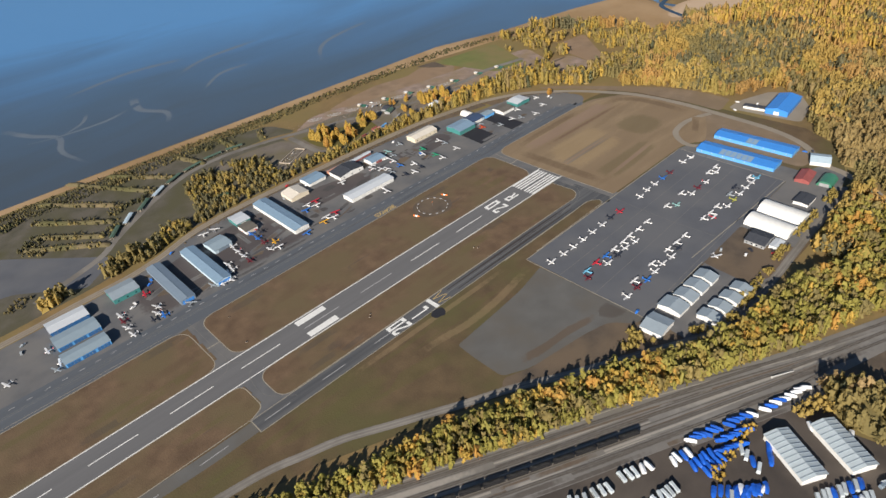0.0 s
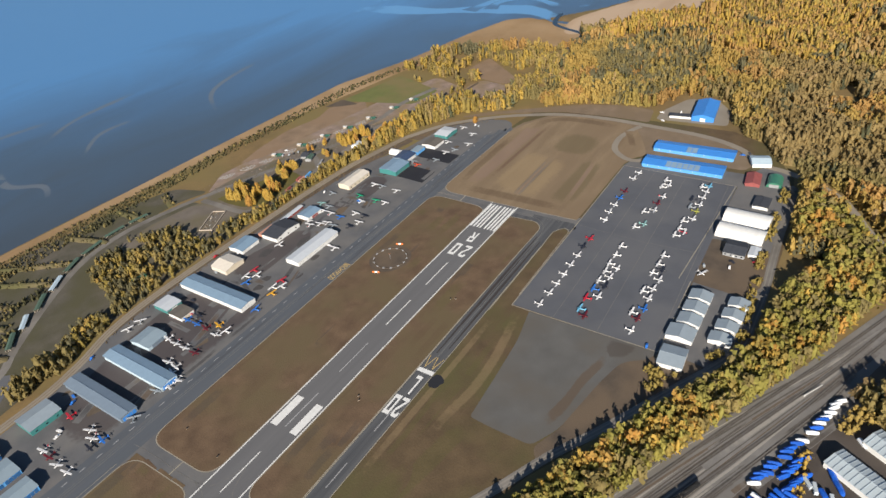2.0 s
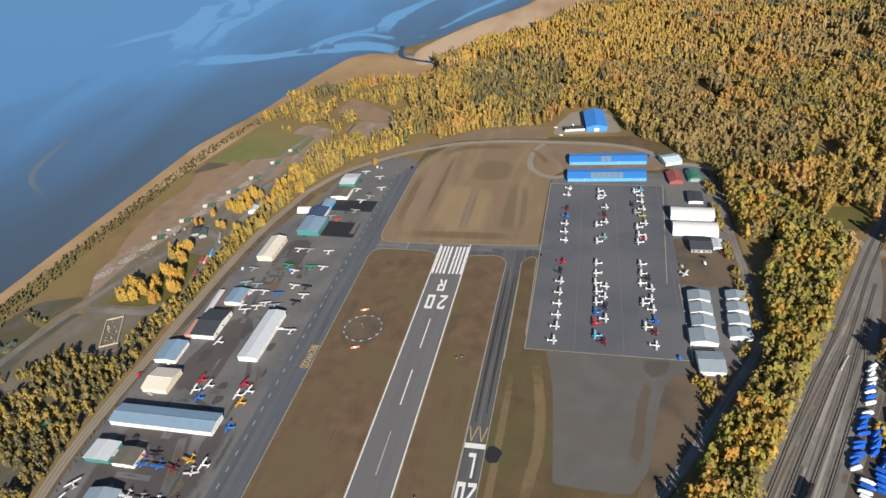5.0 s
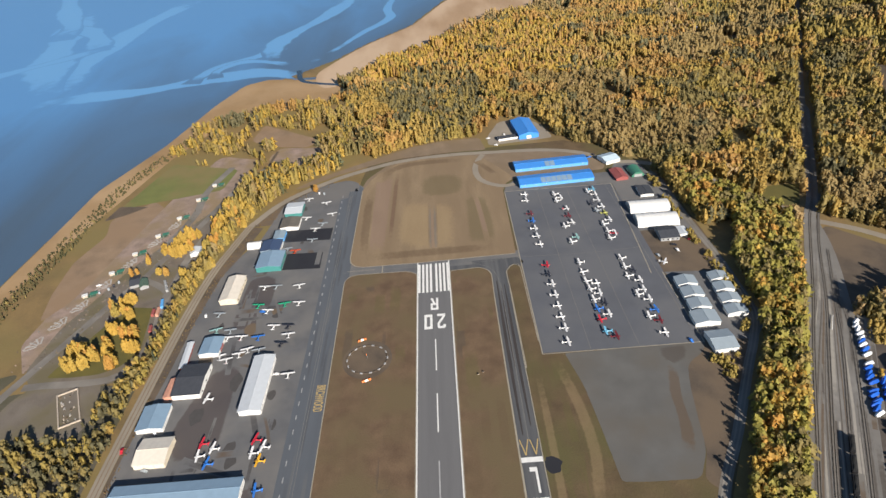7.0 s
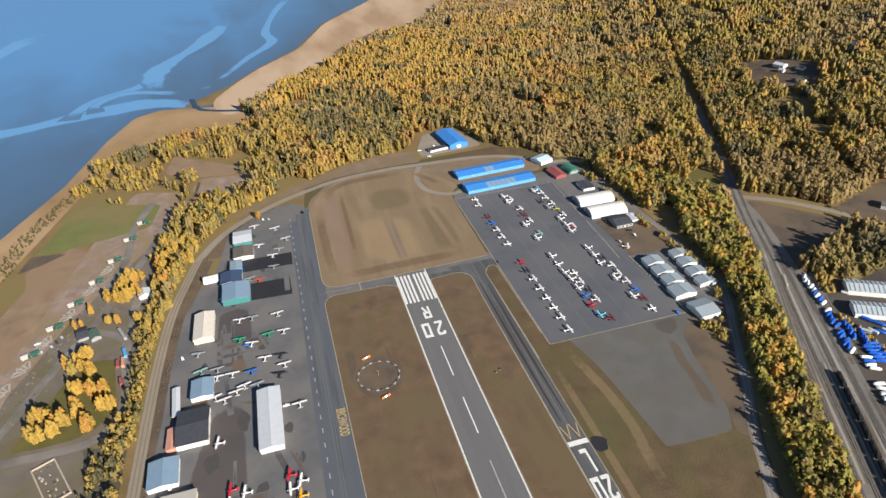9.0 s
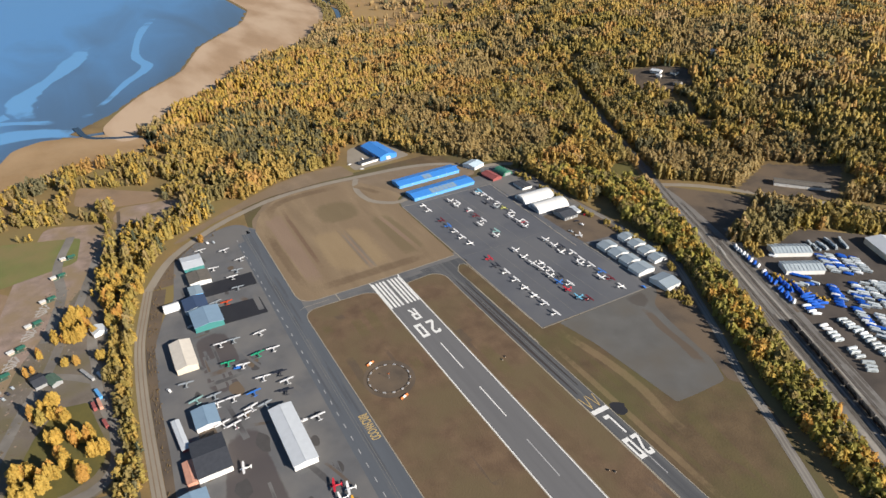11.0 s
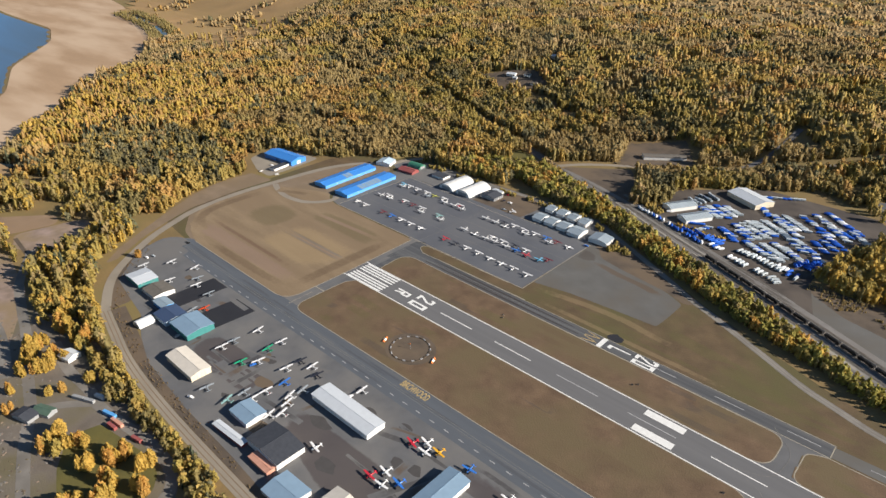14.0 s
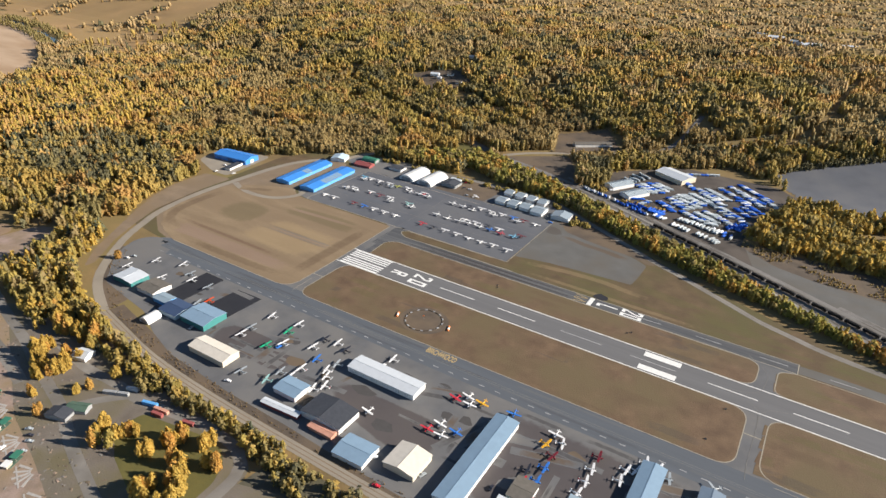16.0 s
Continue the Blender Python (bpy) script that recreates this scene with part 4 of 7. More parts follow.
# ---- roads ----
PERIMETER = [(-260, 515), (-66, 517), (-10, 521), (50, 524), (90, 533), (130, 547), (190, 553), (300, 552), (400, 549), (470, 543), (520, 533), (556, 525)]
PERIM_LOOP = [(556, 525), (590, 508), (612, 493), (632, 472), (660, 434), (679, 396), (692, 360), (698, 302), (695, 248), (688, 180), (670, 135), (640, 106), (632, 80), (616, 50), (595, 25), (570, 10), (542, -4), (497, -35), (475, -47), (450, -80), (427, -102), (393, -128), (355, -156), (284, -206), (190, -284), (126, -340)]
lane("perimeter_road", PERIMETER, 8.5, 0.06, "road", "pale packed gravel road with wheel tracks", "road")
lane("perimeter_road", PERIM_LOOP, 8.5, 0.06, "road", "pale gravel road round the airfield", "road")
lane("service_road", [(690, 255), (676, 262), (650, 268), (622, 264), (606, 250), (600, 236), (604, 222)], 7, 0.15, "road", "gravel loop road by the blue hangars", "road")
DITCH_ROAD = [(604, 71), (586, 65), (512, 64), (466, 62), (426, 60), (385, 60), (344, 62), (315, 74), (283, 92), (246, 112), (219, 127), (195, 142), (178, 151), (153, 163), (128, 176.5), (104, 189), (75, 204.5), (48, 214), (18, 223.5), (-40, 232), (-120, 240)]
belt_road = lane("belt_road", DITCH_ROAD, 7, 0.05, "grey_road", "packed gravel road along the tree belt", "road")
for rut in (-1.5, 1.5):
    soft_ribbon("wheel_track", [(x, y + rut) for x, y in DITCH_ROAD], 1.6, 0.065, "grey_road", "pale", belt_road, "pale wheel track")
LANE_W = [(540, 572), (500, 578), (461, 577), (439, 579), (413, 576), (380, 571), (352, 572), (337, 577), (327, 590), (325, 619), (326, 641), (325, 660)]
lane("camp_lane", LANE_W, 8, 0.05, "grey_road", "gravel lane between small buildings and trees", "road")
HIGHWAY = [(720, 585), (654, 600), (600, 598), (560, 604), (520, 614)]
RANGE_ROAD = [(-30, 556), (40, 582), (66, 604), (106, 635), (150, 664), (190, 682), (240, 688), (300, 676), (348, 660), (387, 646), (433, 630), (470, 614), (504, 604), (536, 595), (566, 585), (614, 573), (660, 560), (720, 530)]
lane("camp_street", HIGHWAY, 9, 0.055, "grey_road", "grey street past the range huts", "road")
lane("range_road", RANGE_ROAD, 8, 0.06, "grey_road", "gravel road along the shooting range", "road")
lane("range_road_spur", [(444, 580), (457, 594), (470, 613)], 7, 0.045, "grey_road", "gravel spur road", "road")
surface("range_lot", rounded([(216, 668), (262, 672), (312, 662), (338, 640), (330, 596), (290, 584), (246, 596), (226, 630)], 10), 0.026, "camp_dirt", "bare gravel yard beside the range road", "lot")
surface("range_ground", rounded([(50, 600), (110, 645), (190, 692), (310, 684), (345, 668), (330, 720), (250, 745), (90, 764), (-70, 772), (-90, 680), (-20, 610)], 14), 0.012, "scrub_ground", "scrubby brown lanes of the shooting range", "gravel")
surface("range_verge", rounded([(-300, 528), (-60, 530), (20, 536), (90, 548), (130, 556), (190, 563), (316, 562), (322, 600), (318, 668), (250, 700), (90, 700), (-300, 772)], 6), 0.009, "scrub_ground", "rough weedy ground between road and range", "ground")
surface("camp_ground", rounded([(640, 566), (600, 552), (560, 556), (500, 558), (440, 562), (345, 568), (322, 582), (318, 650), (345, 668), (400, 664), (440, 650), (500, 632), (560, 610), (640, 592)], 8), 0.018, "camp_dirt", "bare dirt ground between cabins and trees", "ground")
surface("pad_ground", rounded([(380, 690), (340, 668), (400, 664), (440, 650), (500, 632), (560, 610), (640, 592), (650, 620), (600, 640), (540, 660), (470, 682)], 6), 0.016, "pink_gravel", "pinkish gravel round the shooting pads", "ground")
surface("paved_lot", rounded([(-140, 760), (-29, 668), (54, 572), (14, 540), (-40, 590), (-200, 640)], 6), 0.03, "apron_asphalt", "dark paved lot by the perimeter road", "lot")
surface("green_field", rounded([(628, 700), (748, 672), (712, 575), (655, 582)], 8), 0.03, "green", "fenced green grass field near the shore", "grass")
surface("gravel_pit", rounded([(760, 610), (735, 548), (640, 560), (560, 600), (480, 640), (430, 655), (420, 672), (520, 660), (640, 640)], 16), 0.025, "pink_gravel", "pinkish bare gravel ground", "gravel")
surface("lawn", rounded([(335, 645), (352, 640), (400, 622), (424, 606), (420, 586), (367, 577), (350, 580), (340, 588), (334, 602), (333, 623)], 3), 0.03, "lawn", "yellow-green lawn between golden trees", "grass")
surface("dry_meadow", rounded([(412, 690), (457, 700), (513, 704), (565, 690), (602, 700), (640, 660), (618, 640), (561, 644), (497, 662), (440, 674)], 8), 0.02, "tan_meadow", "dry tan meadow behind the shooting pads", "grass")
surface("bare_patch", rounded([(635, 702), (628, 664), (611, 686), (600, 708)], 4), 0.035, "dark_dirt", "dark bare strip beside the green field", "ground")
surface("sand_pit", rounded([(770, 530), (759, 466), (731, 455), (700, 505), (712, 530), (739, 541)], 10), 0.03, "pink_gravel", "bare sandy clearing in the woods", "clearing")
surface("clearing", rounded([(864, 571), (826, 524), (790, 480), (764, 488), (776, 540), (805, 579)], 12), 0.032, "tan_meadow", "open grassy clearing in the woods", "clearing")
for k, rut in enumerate((-1.6, 1.6)):
    lane("wheel_track", [(x, y + rut) for x, y in PERIMETER], 0.8, 0.075, "dirt", "darker wheel track in the gravel road", "track")

# railway
RAIL = [(1300, -430), (1010, -298), (849, -226), (676, -147), (525, -77), (472, -48), (359, 6), (287, 42), (214, 77), (164, 101), (125, 120), (63, 152), (0, 184), (-200, 288)]
RAIL2 = [(520, -82), (440, -40), (352, -1), (287, 31), (214, 67), (150, 98), (60, 143), (-200, 276)]
SIDING = [(420, -38), (352, -8), (290, 19), (214, 56), (150, 87), (60, 132), (-200, 264)]
SIDING2 = [(352, -12), (310, 2), (214, 46), (150, 77), (60, 122), (-200, 254)]
lane("rail_bed", [(x, y) for x, y in RAIL], lambda t: 11, 0.12, "ballast", "ballast bed of the railway", "railway")
lane("rail_yard", [(470, -50), (420, -34), (352, -4), (287, 27), (214, 62), (150, 92), (60, 137), (-200, 270)], lambda t: 10 + 34 * min(1, t * 3.5), 0.1, "ballast", "wide gravel rail yard", "railway")

rail_yard = bpy.data.objects["rail_yard"]


def offset_line(pts, d):
    c = curve_points(pts, 12)
    out = []
    for k, q in enumerate(c):
        v = (c[min(k + 1, len(c) - 1)] - c[max(k - 1, 0)]).normalized()
        out.append((q.x - v.y * d, q.y + v.x * d))
    return out


for line in (RAIL, RAIL2, SIDING, SIDING2):
    track = thing("railway_track", 0, 0, 0, 0, "rusty steel railway track on grey ballast", "railway track", kind="structure")
    part("sleeper_bed", ribbon_mesh(line, 2.6, 0.2), M["sleepers"], track)
    for d in (-0.75, 0.75):
        bm = ribbon_mesh(offset_line(line, d), 0.28, 0.36)
        bmesh.ops.solidify(bm, geom=bm.faces[:], thickness=0.15)
        part("rail", bm, M["steel"], track)
for k in range(46):
    d, t0 = random.uniform(-13, 24), random.uniform(0, 0.7)
    spine = offset_line([(470, -50), (420, -34), (352, -4), (287, 27), (214, 62), (150, 92), (60, 137), (-200, 270)], d + random.uniform(-3, 3))
    a = int(t0 * len(spine))
    seg = spine[a:a + random.randint(4, 14)]
    if len(seg) > 2 and seg[0][0] < 400:
        soft_ribbon("worn_streak", seg, random.uniform(1.5, 6), 0.13 + 0.0008 * k, "ballast", random.choice(("pale", "dark", "brown", "dark")), rail_yard, "worn streak along the tracks")
# old lines of wheel and rail wear that fan out over the yard
spine = offset_line([(455, -44), (420, -32), (352, -4), (287, 27), (214, 62), (150, 92), (60, 137), (-100, 218)], 0)
for k in range(15):
    d = -11 + 2.3 * k + random.uniform(-0.5, 0.5)
    line = []
    for q, (px, py) in enumerate(spine[: len(spine) - 2 - (k * 3) % 9]):
        t = min(1.0, q / len(spine) * (2.2 + 0.5 * math.sin(k)))
        line.append((px + 0.44 * d * t, py + 0.90 * d * t))
    soft_ribbon("wear_line", line, random.uniform(1.0, 2.4), 0.145 + 0.0009 * k, "ballast", ("dark", "pale", "dark", "brown")[k % 4], rail_yard, "long worn line fanning over the yard")
surface("crossing_grass", rounded([(546, -30), (546, -74), (500, -52), (508, -22)], 6), 0.04, "lawn", "small green grass patch by the crossing", "grass")
surface("crossing_dirt", rounded([(462, -56), (388, -116), (372, -92), (345, -40), (340, -12), (400, -14)], 10), 0.06, "dark_dirt", "bare dark dirt beside the crossing", "lot")
YARD = [(335, -6), (300, -40), (312, -92), (248, -158), (172, -214), (110, -186), (70, -140), (104, -40), (118, 30), (90, 118), (150, 96), (215, 60), (300, 14)]
surface("storage_yard", rounded(YARD, 10), 0.07, "yard_dirt", "dark dirt storage yard full of trailers and boats", "yard")
tagged(link("grey_lot", draped([(110, -222), (79, -261), (-27, -338), (-200, -380), (-260, -200), (-140, -120), (-26, -140), (16, -131), (62, -136), (96, -180)], 0.25, 5), M["apron_asphalt"]), "wide flat blue-grey gravel lot behind the woods", "lot", kind="structure")
surface("yard_gravel", rounded([(122, 46), (77, 79), (33, 91), (-25, 94), (-200, 190), (-200, 262), (60, 130), (122, 98)], 8), 0.06, "gravel", "grey gravel beside the tracks", "gravel")
surface("scrub_strip", rounded([(114, 36), (70, 38), (31, 40), (-40, 40), (-60, 100), (-25, 98), (33, 94), (77, 82), (122, 48)], 6), 0.05, "dark_dirt", "brown weedy strip at the wood's edge", "ground")
FAR_ROAD = [(276, -222), (262, -262), (255, -310), (251, -370)]
lane("far_road", FAR_ROAD, 9, 0.3, "asphalt", "paved road through the woods", "road")
lane("creek", [(1127, 561), (1066, 546), (1040, 512), (1030, 490), (1016, 470), (980, 465), (940, 462)], 9, 0.05, "creek", "dark winding creek in the marsh", "creek", 3)
lane("creek", [(2069, -190), (1883, -166), (1732, -125), (1630, -84), (1560, -66), (1460, -64), (1341, -70), (1240, -90)], 13, 0.06, "creek", "dark creek lined with grey trees", "creek")
lane("ditch", [(760, 532), (697, 537), (581, 546), (510, 551), (444, 559), (420, 562)], 4, 0.04, "dark_dirt", "straight dark ditch between the trees", "ditch")
lane("verge", offset_line(PERIMETER[3:], -10.5), 12, 0.022, "dark_dirt", "rusty weedy verge behind the hangars", "ground")
surface("verge_corner", rounded([(556, 521), (592, 503), (640, 466), (656, 446), (640, 438), (600, 486), (556, 502)], 3), 0.024, "dark_dirt", "brown weedy corner beside the road bend", "ground")

# ---- buildings ----
def gable_body(bm, lx, ly, eave, ridge, along):
    """Walls with gable ends, closed below the roof. along: the axis of the ridge."""
    a, b = (lx / 2, ly / 2) if along == "x" else (ly / 2, lx / 2)

    def at(u, v, z):
        return bm.verts.new((u, v, z) if along == "x" else (-v, u, z))

    rings = []
    for u in (-a, a):
        rings.append([at(u, -b, 0), at(u, b, 0), at(u, b, eave), at(u, 0, ridge), at(u, -b, eave)])
    for k in range(5):
        bm.faces.new((rings[0][k], rings[0][(k + 1) % 5], rings[1][(k + 1) % 5], rings[1][k]))
    bm.faces.new(rings[0][::-1])
    bm.faces.new(rings[1])


def roof_slab(bm, lx, ly, eave, ridge, along, side, thick=0.22, over=0.5):
    a, b = (lx / 2 + over, ly / 2) if along == "x" else (ly / 2 + over, lx / 2)
    slope = (ridge - eave) / b
    e = b + over
    z0, z1 = eave - slope * over + 0.06, ridge + 0.06
    pts = []
    for u in (-a, a):
        for v, z in ((0, z1), (side * e, z0), (side * e, z0 + thick), (0, z1 + thick)):
            pts.append((u, v, z) if along == "x" else (-v, u, z))
    loft(bm, [pts[:4], pts[4:]])


def hangar(name, x0, x1, y0, y1, eave, ridge, along, wall, roof, label, category="hangar", doors=(), turn=0.0, group="", seams=0, windows=(), wall_low=None):
    """doors and windows: (side, number, width, height, material, height of the sill)."""
    lx, ly = abs(x1 - x0), abs(y1 - y0)
    root = thing(name, (x0 + x1) / 2, (y0 + y1) / 2, 0.08, turn, label, category, group)
    bm = bmesh.new()
    gable_body(bm, lx, ly, eave, ridge, along)
    part("wall", bm, M[wall], root)
    for side in (-1, 1):
        bm = bmesh.new()
        roof_slab(bm, lx, ly, eave, ridge, along, side)
        slope = part("roof_slope", bm, M[roof], root)
        if seams:
            a, b = (lx / 2, ly / 2) if along == "x" else (ly / 2, lx / 2)
            for k in range(seams):
                u = -a + (k + 0.5) * 2 * a / seams
                s = bmesh.new()
                p = [(u - 0.18, 0.3, ridge + 0.2), (u + 0.18, 0.3, ridge + 0.2), (u + 0.18, 0.3, ridge + 0.5), (u - 0.18, 0.3, ridge + 0.5)]
                zz = eave - ridge
                rings = [[(q[0], side * q[1], q[2]) for q in p], [(q[0], side * (b + 0.4), q[2] + zz) for q in p]]
                if along != "x":
                    rings = [[(-q[1], q[0], q[2]) for q in r] for r in rings]
                loft(s, rings)
                part("rib", s, M["steel_roof"], slope)
    cap = bmesh.new()
    h = (lx if along == "x" else ly) / 2 + 0.5
    if along == "x":
        block(cap, -h, h, -0.3, 0.3, ridge + 0.1, ridge + 0.36)
    else:
        block(cap, -0.3, 0.3, -h, h, ridge + 0.1, ridge + 0.36)
    part("ridge_cap", cap, M[roof], root)
    for kind, rows in (("door", doors), ("window", windows)):
        for side, count, w, hgt, material, *sill in rows:
            z0 = sill[0] if sill else 0.05
            length = ly if side[1] == "x" else lx
            for k in range(count):
                c = (-length / 2) + (k + 0.5) * length / count
                s = 1 if side[0] == "+" else -1
                bm = bmesh.new()
                t = 0.12
                if side[1] == "x":
                    f = s * lx / 2
                    block(bm, min(f, f + s * t), max(f, f + s * t), c - w / 2, c + w / 2, z0, z0 + hgt)
                else:
                    f = s * ly / 2
                    block(bm, c - w / 2, c + w / 2, min(f, f + s * t), max(f, f + s * t), z0, z0 + hgt)
                d = part(kind, bm, M[material], root)
                if kind == "door" and w > 5:
                    t2 = t + 0.06
                    for q in (-0.25, 0.0, 0.25):
                        bm = bmesh.new()
                        if side[1] == "x":
                            block(bm, min(f, f + s * t2), max(f, f + s * t2), c + q * w - 0.08, c + q * w + 0.08, z0, z0 + hgt)
                        else:
                            block(bm, c + q * w - 0.08, c + q * w + 0.08, min(f, f + s * t2), max(f, f + s * t2), z0, z0 + hgt)
                        part("door_seam", bm, M["grey_wall"], d)
    return root


def quonset(name, x, y, length, width, height, turn, skin, label, category="hangar", end="white_wall", ribs=0):
    root = thing(name, x, y, 0.08, turn, label, category)
    n = 12
    bm = bmesh.new()
    arc = [(width / 2 * math.cos(math.pi * k / n), height * math.sin(math.pi * k / n)) for k in range(n + 1)]
    loft(bm, [[(u, a, b) for a, b in arc] for u in (-length / 2, length / 2)])
    part("shell", bm, M[skin], root, smooth=False)
    for s in (-1, 1):
        bm = bmesh.new()
        inner = [(a * 0.93, b * 0.93) for a, b in arc]
        u = s * length / 2
        loft(bm, [[(u, a, b) for a, b in inner], [(u + s * 0.1, a, b) for a, b in inner]][::s])
        end_wall = part("end_wall", bm, M[end], root)
        part("door", box(min(u, u + s * 0.2), max(u, u + s * 0.2), -width * 0.3, width * 0.3, 0, height * 0.62), M["grey_wall"], end_wall)
    for k in range(ribs):
        u = -length / 2 + (k + 0.5) * length / ribs
        bm = bmesh.new()
        loft(bm, [[(u + d, a * 1.012, b * 1.012) for a, b in arc] for d in (-0.12, 0.12)])
        part("rib", bm, M[skin], root)
    return root


# hangars along the taxiway, from the runway's far end
hangar("open_hangar", -34, 0, 491, 509, 4.2, 5.2, "x", "deep_blue", "white_roof", "long white-roofed hangar with blue doors", doors=[("-y", 3, 10, 3.4, "deep_blue")], group="row hangars")
hangar("open_hangar", -36, 1, 464, 484, 4.2, 5.2, "x", "sky_blue", "grey_blue_roof", "long pale-roofed hangar with blue doors", doors=[("-y", 3, 10.5, 3.4, "deep_blue")], group="row hangars")
hangar("open_hangar", -38, 0, 438, 454, 4.2, 5.2, "x", "sky_blue", "grey_blue_roof", "long pale-roofed hangar with blue doors facing the taxiway", doors=[("-y", 3, 10.5, 3.4, "deep_blue")], group="row hangars")
hangar("workshop_hangar", 23, 48, 491, 513, 5.0, 6.8, "x", "teal", "steel_roof", "pale-roofed workshop hangar with teal end wall", doors=[("+x", 1, 12, 4.2, "teal")], windows=[("-y", 3, 1.6, 1.0, "glass", 1.4)])
hangar("long_hangar", 65, 79, 438, 516, 4.4, 5.6, "y", "slate_roof", "slate_roof", "long grey-blue hangar with a blue end", doors=[("-y", 1, 11, 3.6, "bright_blue"), ("+x", 7, 8.6, 3.2, "deep_blue")], group="long hangars")
hangar("long_hangar", 101, 116, 437, 516, 4.4, 5.8, "y", "pale_wall", "blue_roof", "long pale blue hangar with a bright blue end", doors=[("-y", 1, 12, 3.8, "bright_blue"), ("+x", 7, 8.6, 3.2, "deep_blue")], group="long hangars")
hangar("small_hangar", 125, 145, 489, 512, 3.8, 5.6, "x", "pale_wall", "grey_blue_roof", "small pale blue hangar among parked aircraft", doors=[("-y", 1, 12, 3.2, "slate_roof")], turn=4)
hangar("white_shed", 166, 182, 515, 535, 4.2, 4.9, "x", "teal", "white_roof", "white-roofed shed with teal walls by the road", "shed", doors=[("-y", 1, 6, 3.2, "white_wall")])
hangar("white_shed", 165, 179, 494, 512, 3.8, 4.5, "x", "white_wall", "brown_roof", "dark-roofed white shed among aircraft", "shed", doors=[("-y", 1, 6, 3.0, "cream")])
hangar("long_hangar", 199, 216, 452, 538, 4.6, 6.0, "y", "white_wall", "blue_roof", "very long pale blue hangar with white walls", doors=[("-x", 8, 8.4, 3.6, "white_wall"), ("-y", 1, 12, 3.8, "white_wall")], group="long hangars")
hangar("cream_hangar", 233, 256, 511, 533, 4.4, 6.6, "y", "cream", "cream_roof", "cream hangar with a grey-beige roof beside the road", doors=[("-x", 3, 6.0, 3.6, "cream_roof")], windows=[("+x", 2, 1.6, 1.2, "glass", 1.6)])
hangar("blue_roofed_hangar", 265.5, 289, 524, 543.5, 3.8, 5.2, "x", "white_wall", "blue_roof", "white hangar with a pale blue roof", doors=[("-y", 2, 9, 3.4, "white_wall")], turn=2)
hangar("dark_roofed_hangar", 297, 331, 505, 527, 4.8, 7.0, "y", "white_wall", "dark_roof", "dark-roofed hangar with a white gable end", doors=[("-x", 2, 7.5, 3.6, "white_wall")], windows=[("-y", 3, 1.6, 1.2, "glass", 1.5)])
hangar("lean_to", 298, 318, 527.6, 534, 2.8, 3.3, "x", "salmon", "salmon", "salmon-coloured lean-to beside the dark-roofed hangar", "shed")
hangar("long_hangar", 275, 335, 453.5, 470, 4.6, 5.7, "x", "white_wall", "white_roof", "long white hangar standing alone on the apron", doors=[("-y", 6, 8.6, 3.6, "white_wall"), ("+y", 6, 8.6, 3.6, "white_wall")], group="long hangars")
hangar("blue_roofed_hangar", 343.5, 364, 503, 519.5, 4.0, 5.2, "x", "white_wall", "blue_roof", "small hangar with a pale blue roof and red trim", doors=[("-y", 1, 9, 3.2, "rust_red")])
hangar("container_shed", 330, 362, 528, 533, 2.6, 3.0, "x", "rust_red", "white_roof", "narrow red and white shed by the road", "shed", turn=4)
hangar("cream_hangar", 415, 453, 504.5, 521, 5.0, 6.8, "x", "cream", "cream_roof", "large cream metal hangar beside the road", doors=[("-x", 1, 13, 4.4, "cream")], windows=[("-y", 5, 1.4, 1.0, "glass", 1.8)])
hangar("teal_hangar", 464, 492, 473, 497.5, 5.4, 7.0, "x", "teal", "blue_roof", "teal hangar with a pale blue roof", doors=[("-y", 1, 18, 4.6, "teal"), ("-x", 2, 5, 3.4, "teal")])
hangar("navy_hangar", 496, 516.5, 480, 500, 4.2, 5.8, "x", "pale_wall", "navy_roof", "pale hangar with a dark navy roof", doors=[("-y", 1, 13, 3.6, "white_wall")])
quonset("quonset_hut", 514, 510, 14, 11, 5.2, 92, "white_wall", "white round-roofed hut behind the hangars", "hut")
hangar("blue_shed", 519.5, 536, 480, 491, 4.0, 4.6, "x", "sky_blue", "grey_blue_roof", "light blue shed with a pale roof", "shed", doors=[("-y", 2, 5, 3.0, "sky_blue")])
hangar("brown_roofed_hangar", 541, 562.5, 468, 488, 4.0, 5.2, "x", "white_wall", "brown_roof", "white hangar with a flat brown roof", doors=[("-y", 1, 13, 3.4, "white_wall")])
hangar("white_hangar", 571, 596, 469, 488, 4.4, 5.6, "y", "teal", "white_roof", "white-roofed hangar with teal front", doors=[("-x", 2, 8, 3.6, "teal")])

# north end
hangar("blue_hangar", 633, 654, 134, 221, 4.0, 5.6, "y", "sky_blue", "bright_blue", "long bright blue hangar beside the apron", doors=[("-x", 7, 8.8, 3.0, "sky_blue")], windows=[("-x", 7, 1.0, 1.0, "white_wall", 2.2)], group="blue hangars", turn=2)
hangar("blue_hangar", 592, 614, 136, 221, 4.0, 5.6, "y", "sky_blue", "bright_blue", "long bright blue hangar with pale roof sheets", doors=[("-x", 7, 8.8, 3.0, "sky_blue")], windows=[("-x", 7, 1.0, 1.0, "white_wall", 2.2)], group="blue hangars", turn=2)
hangar("blue_workshop", 727, 781, 181, 207, 6.0, 9.0, "x", "bright_blue", "bright_blue", "tall bright blue metal building at the wood's edge", "building", doors=[("-x", 1, 6, 4.4, "white_wall"), ("+y", 1, 8, 4.2, "deep_blue")], windows=[("-y", 8, 3.0, 2.2, "deep_blue", 0.4)], turn=6)
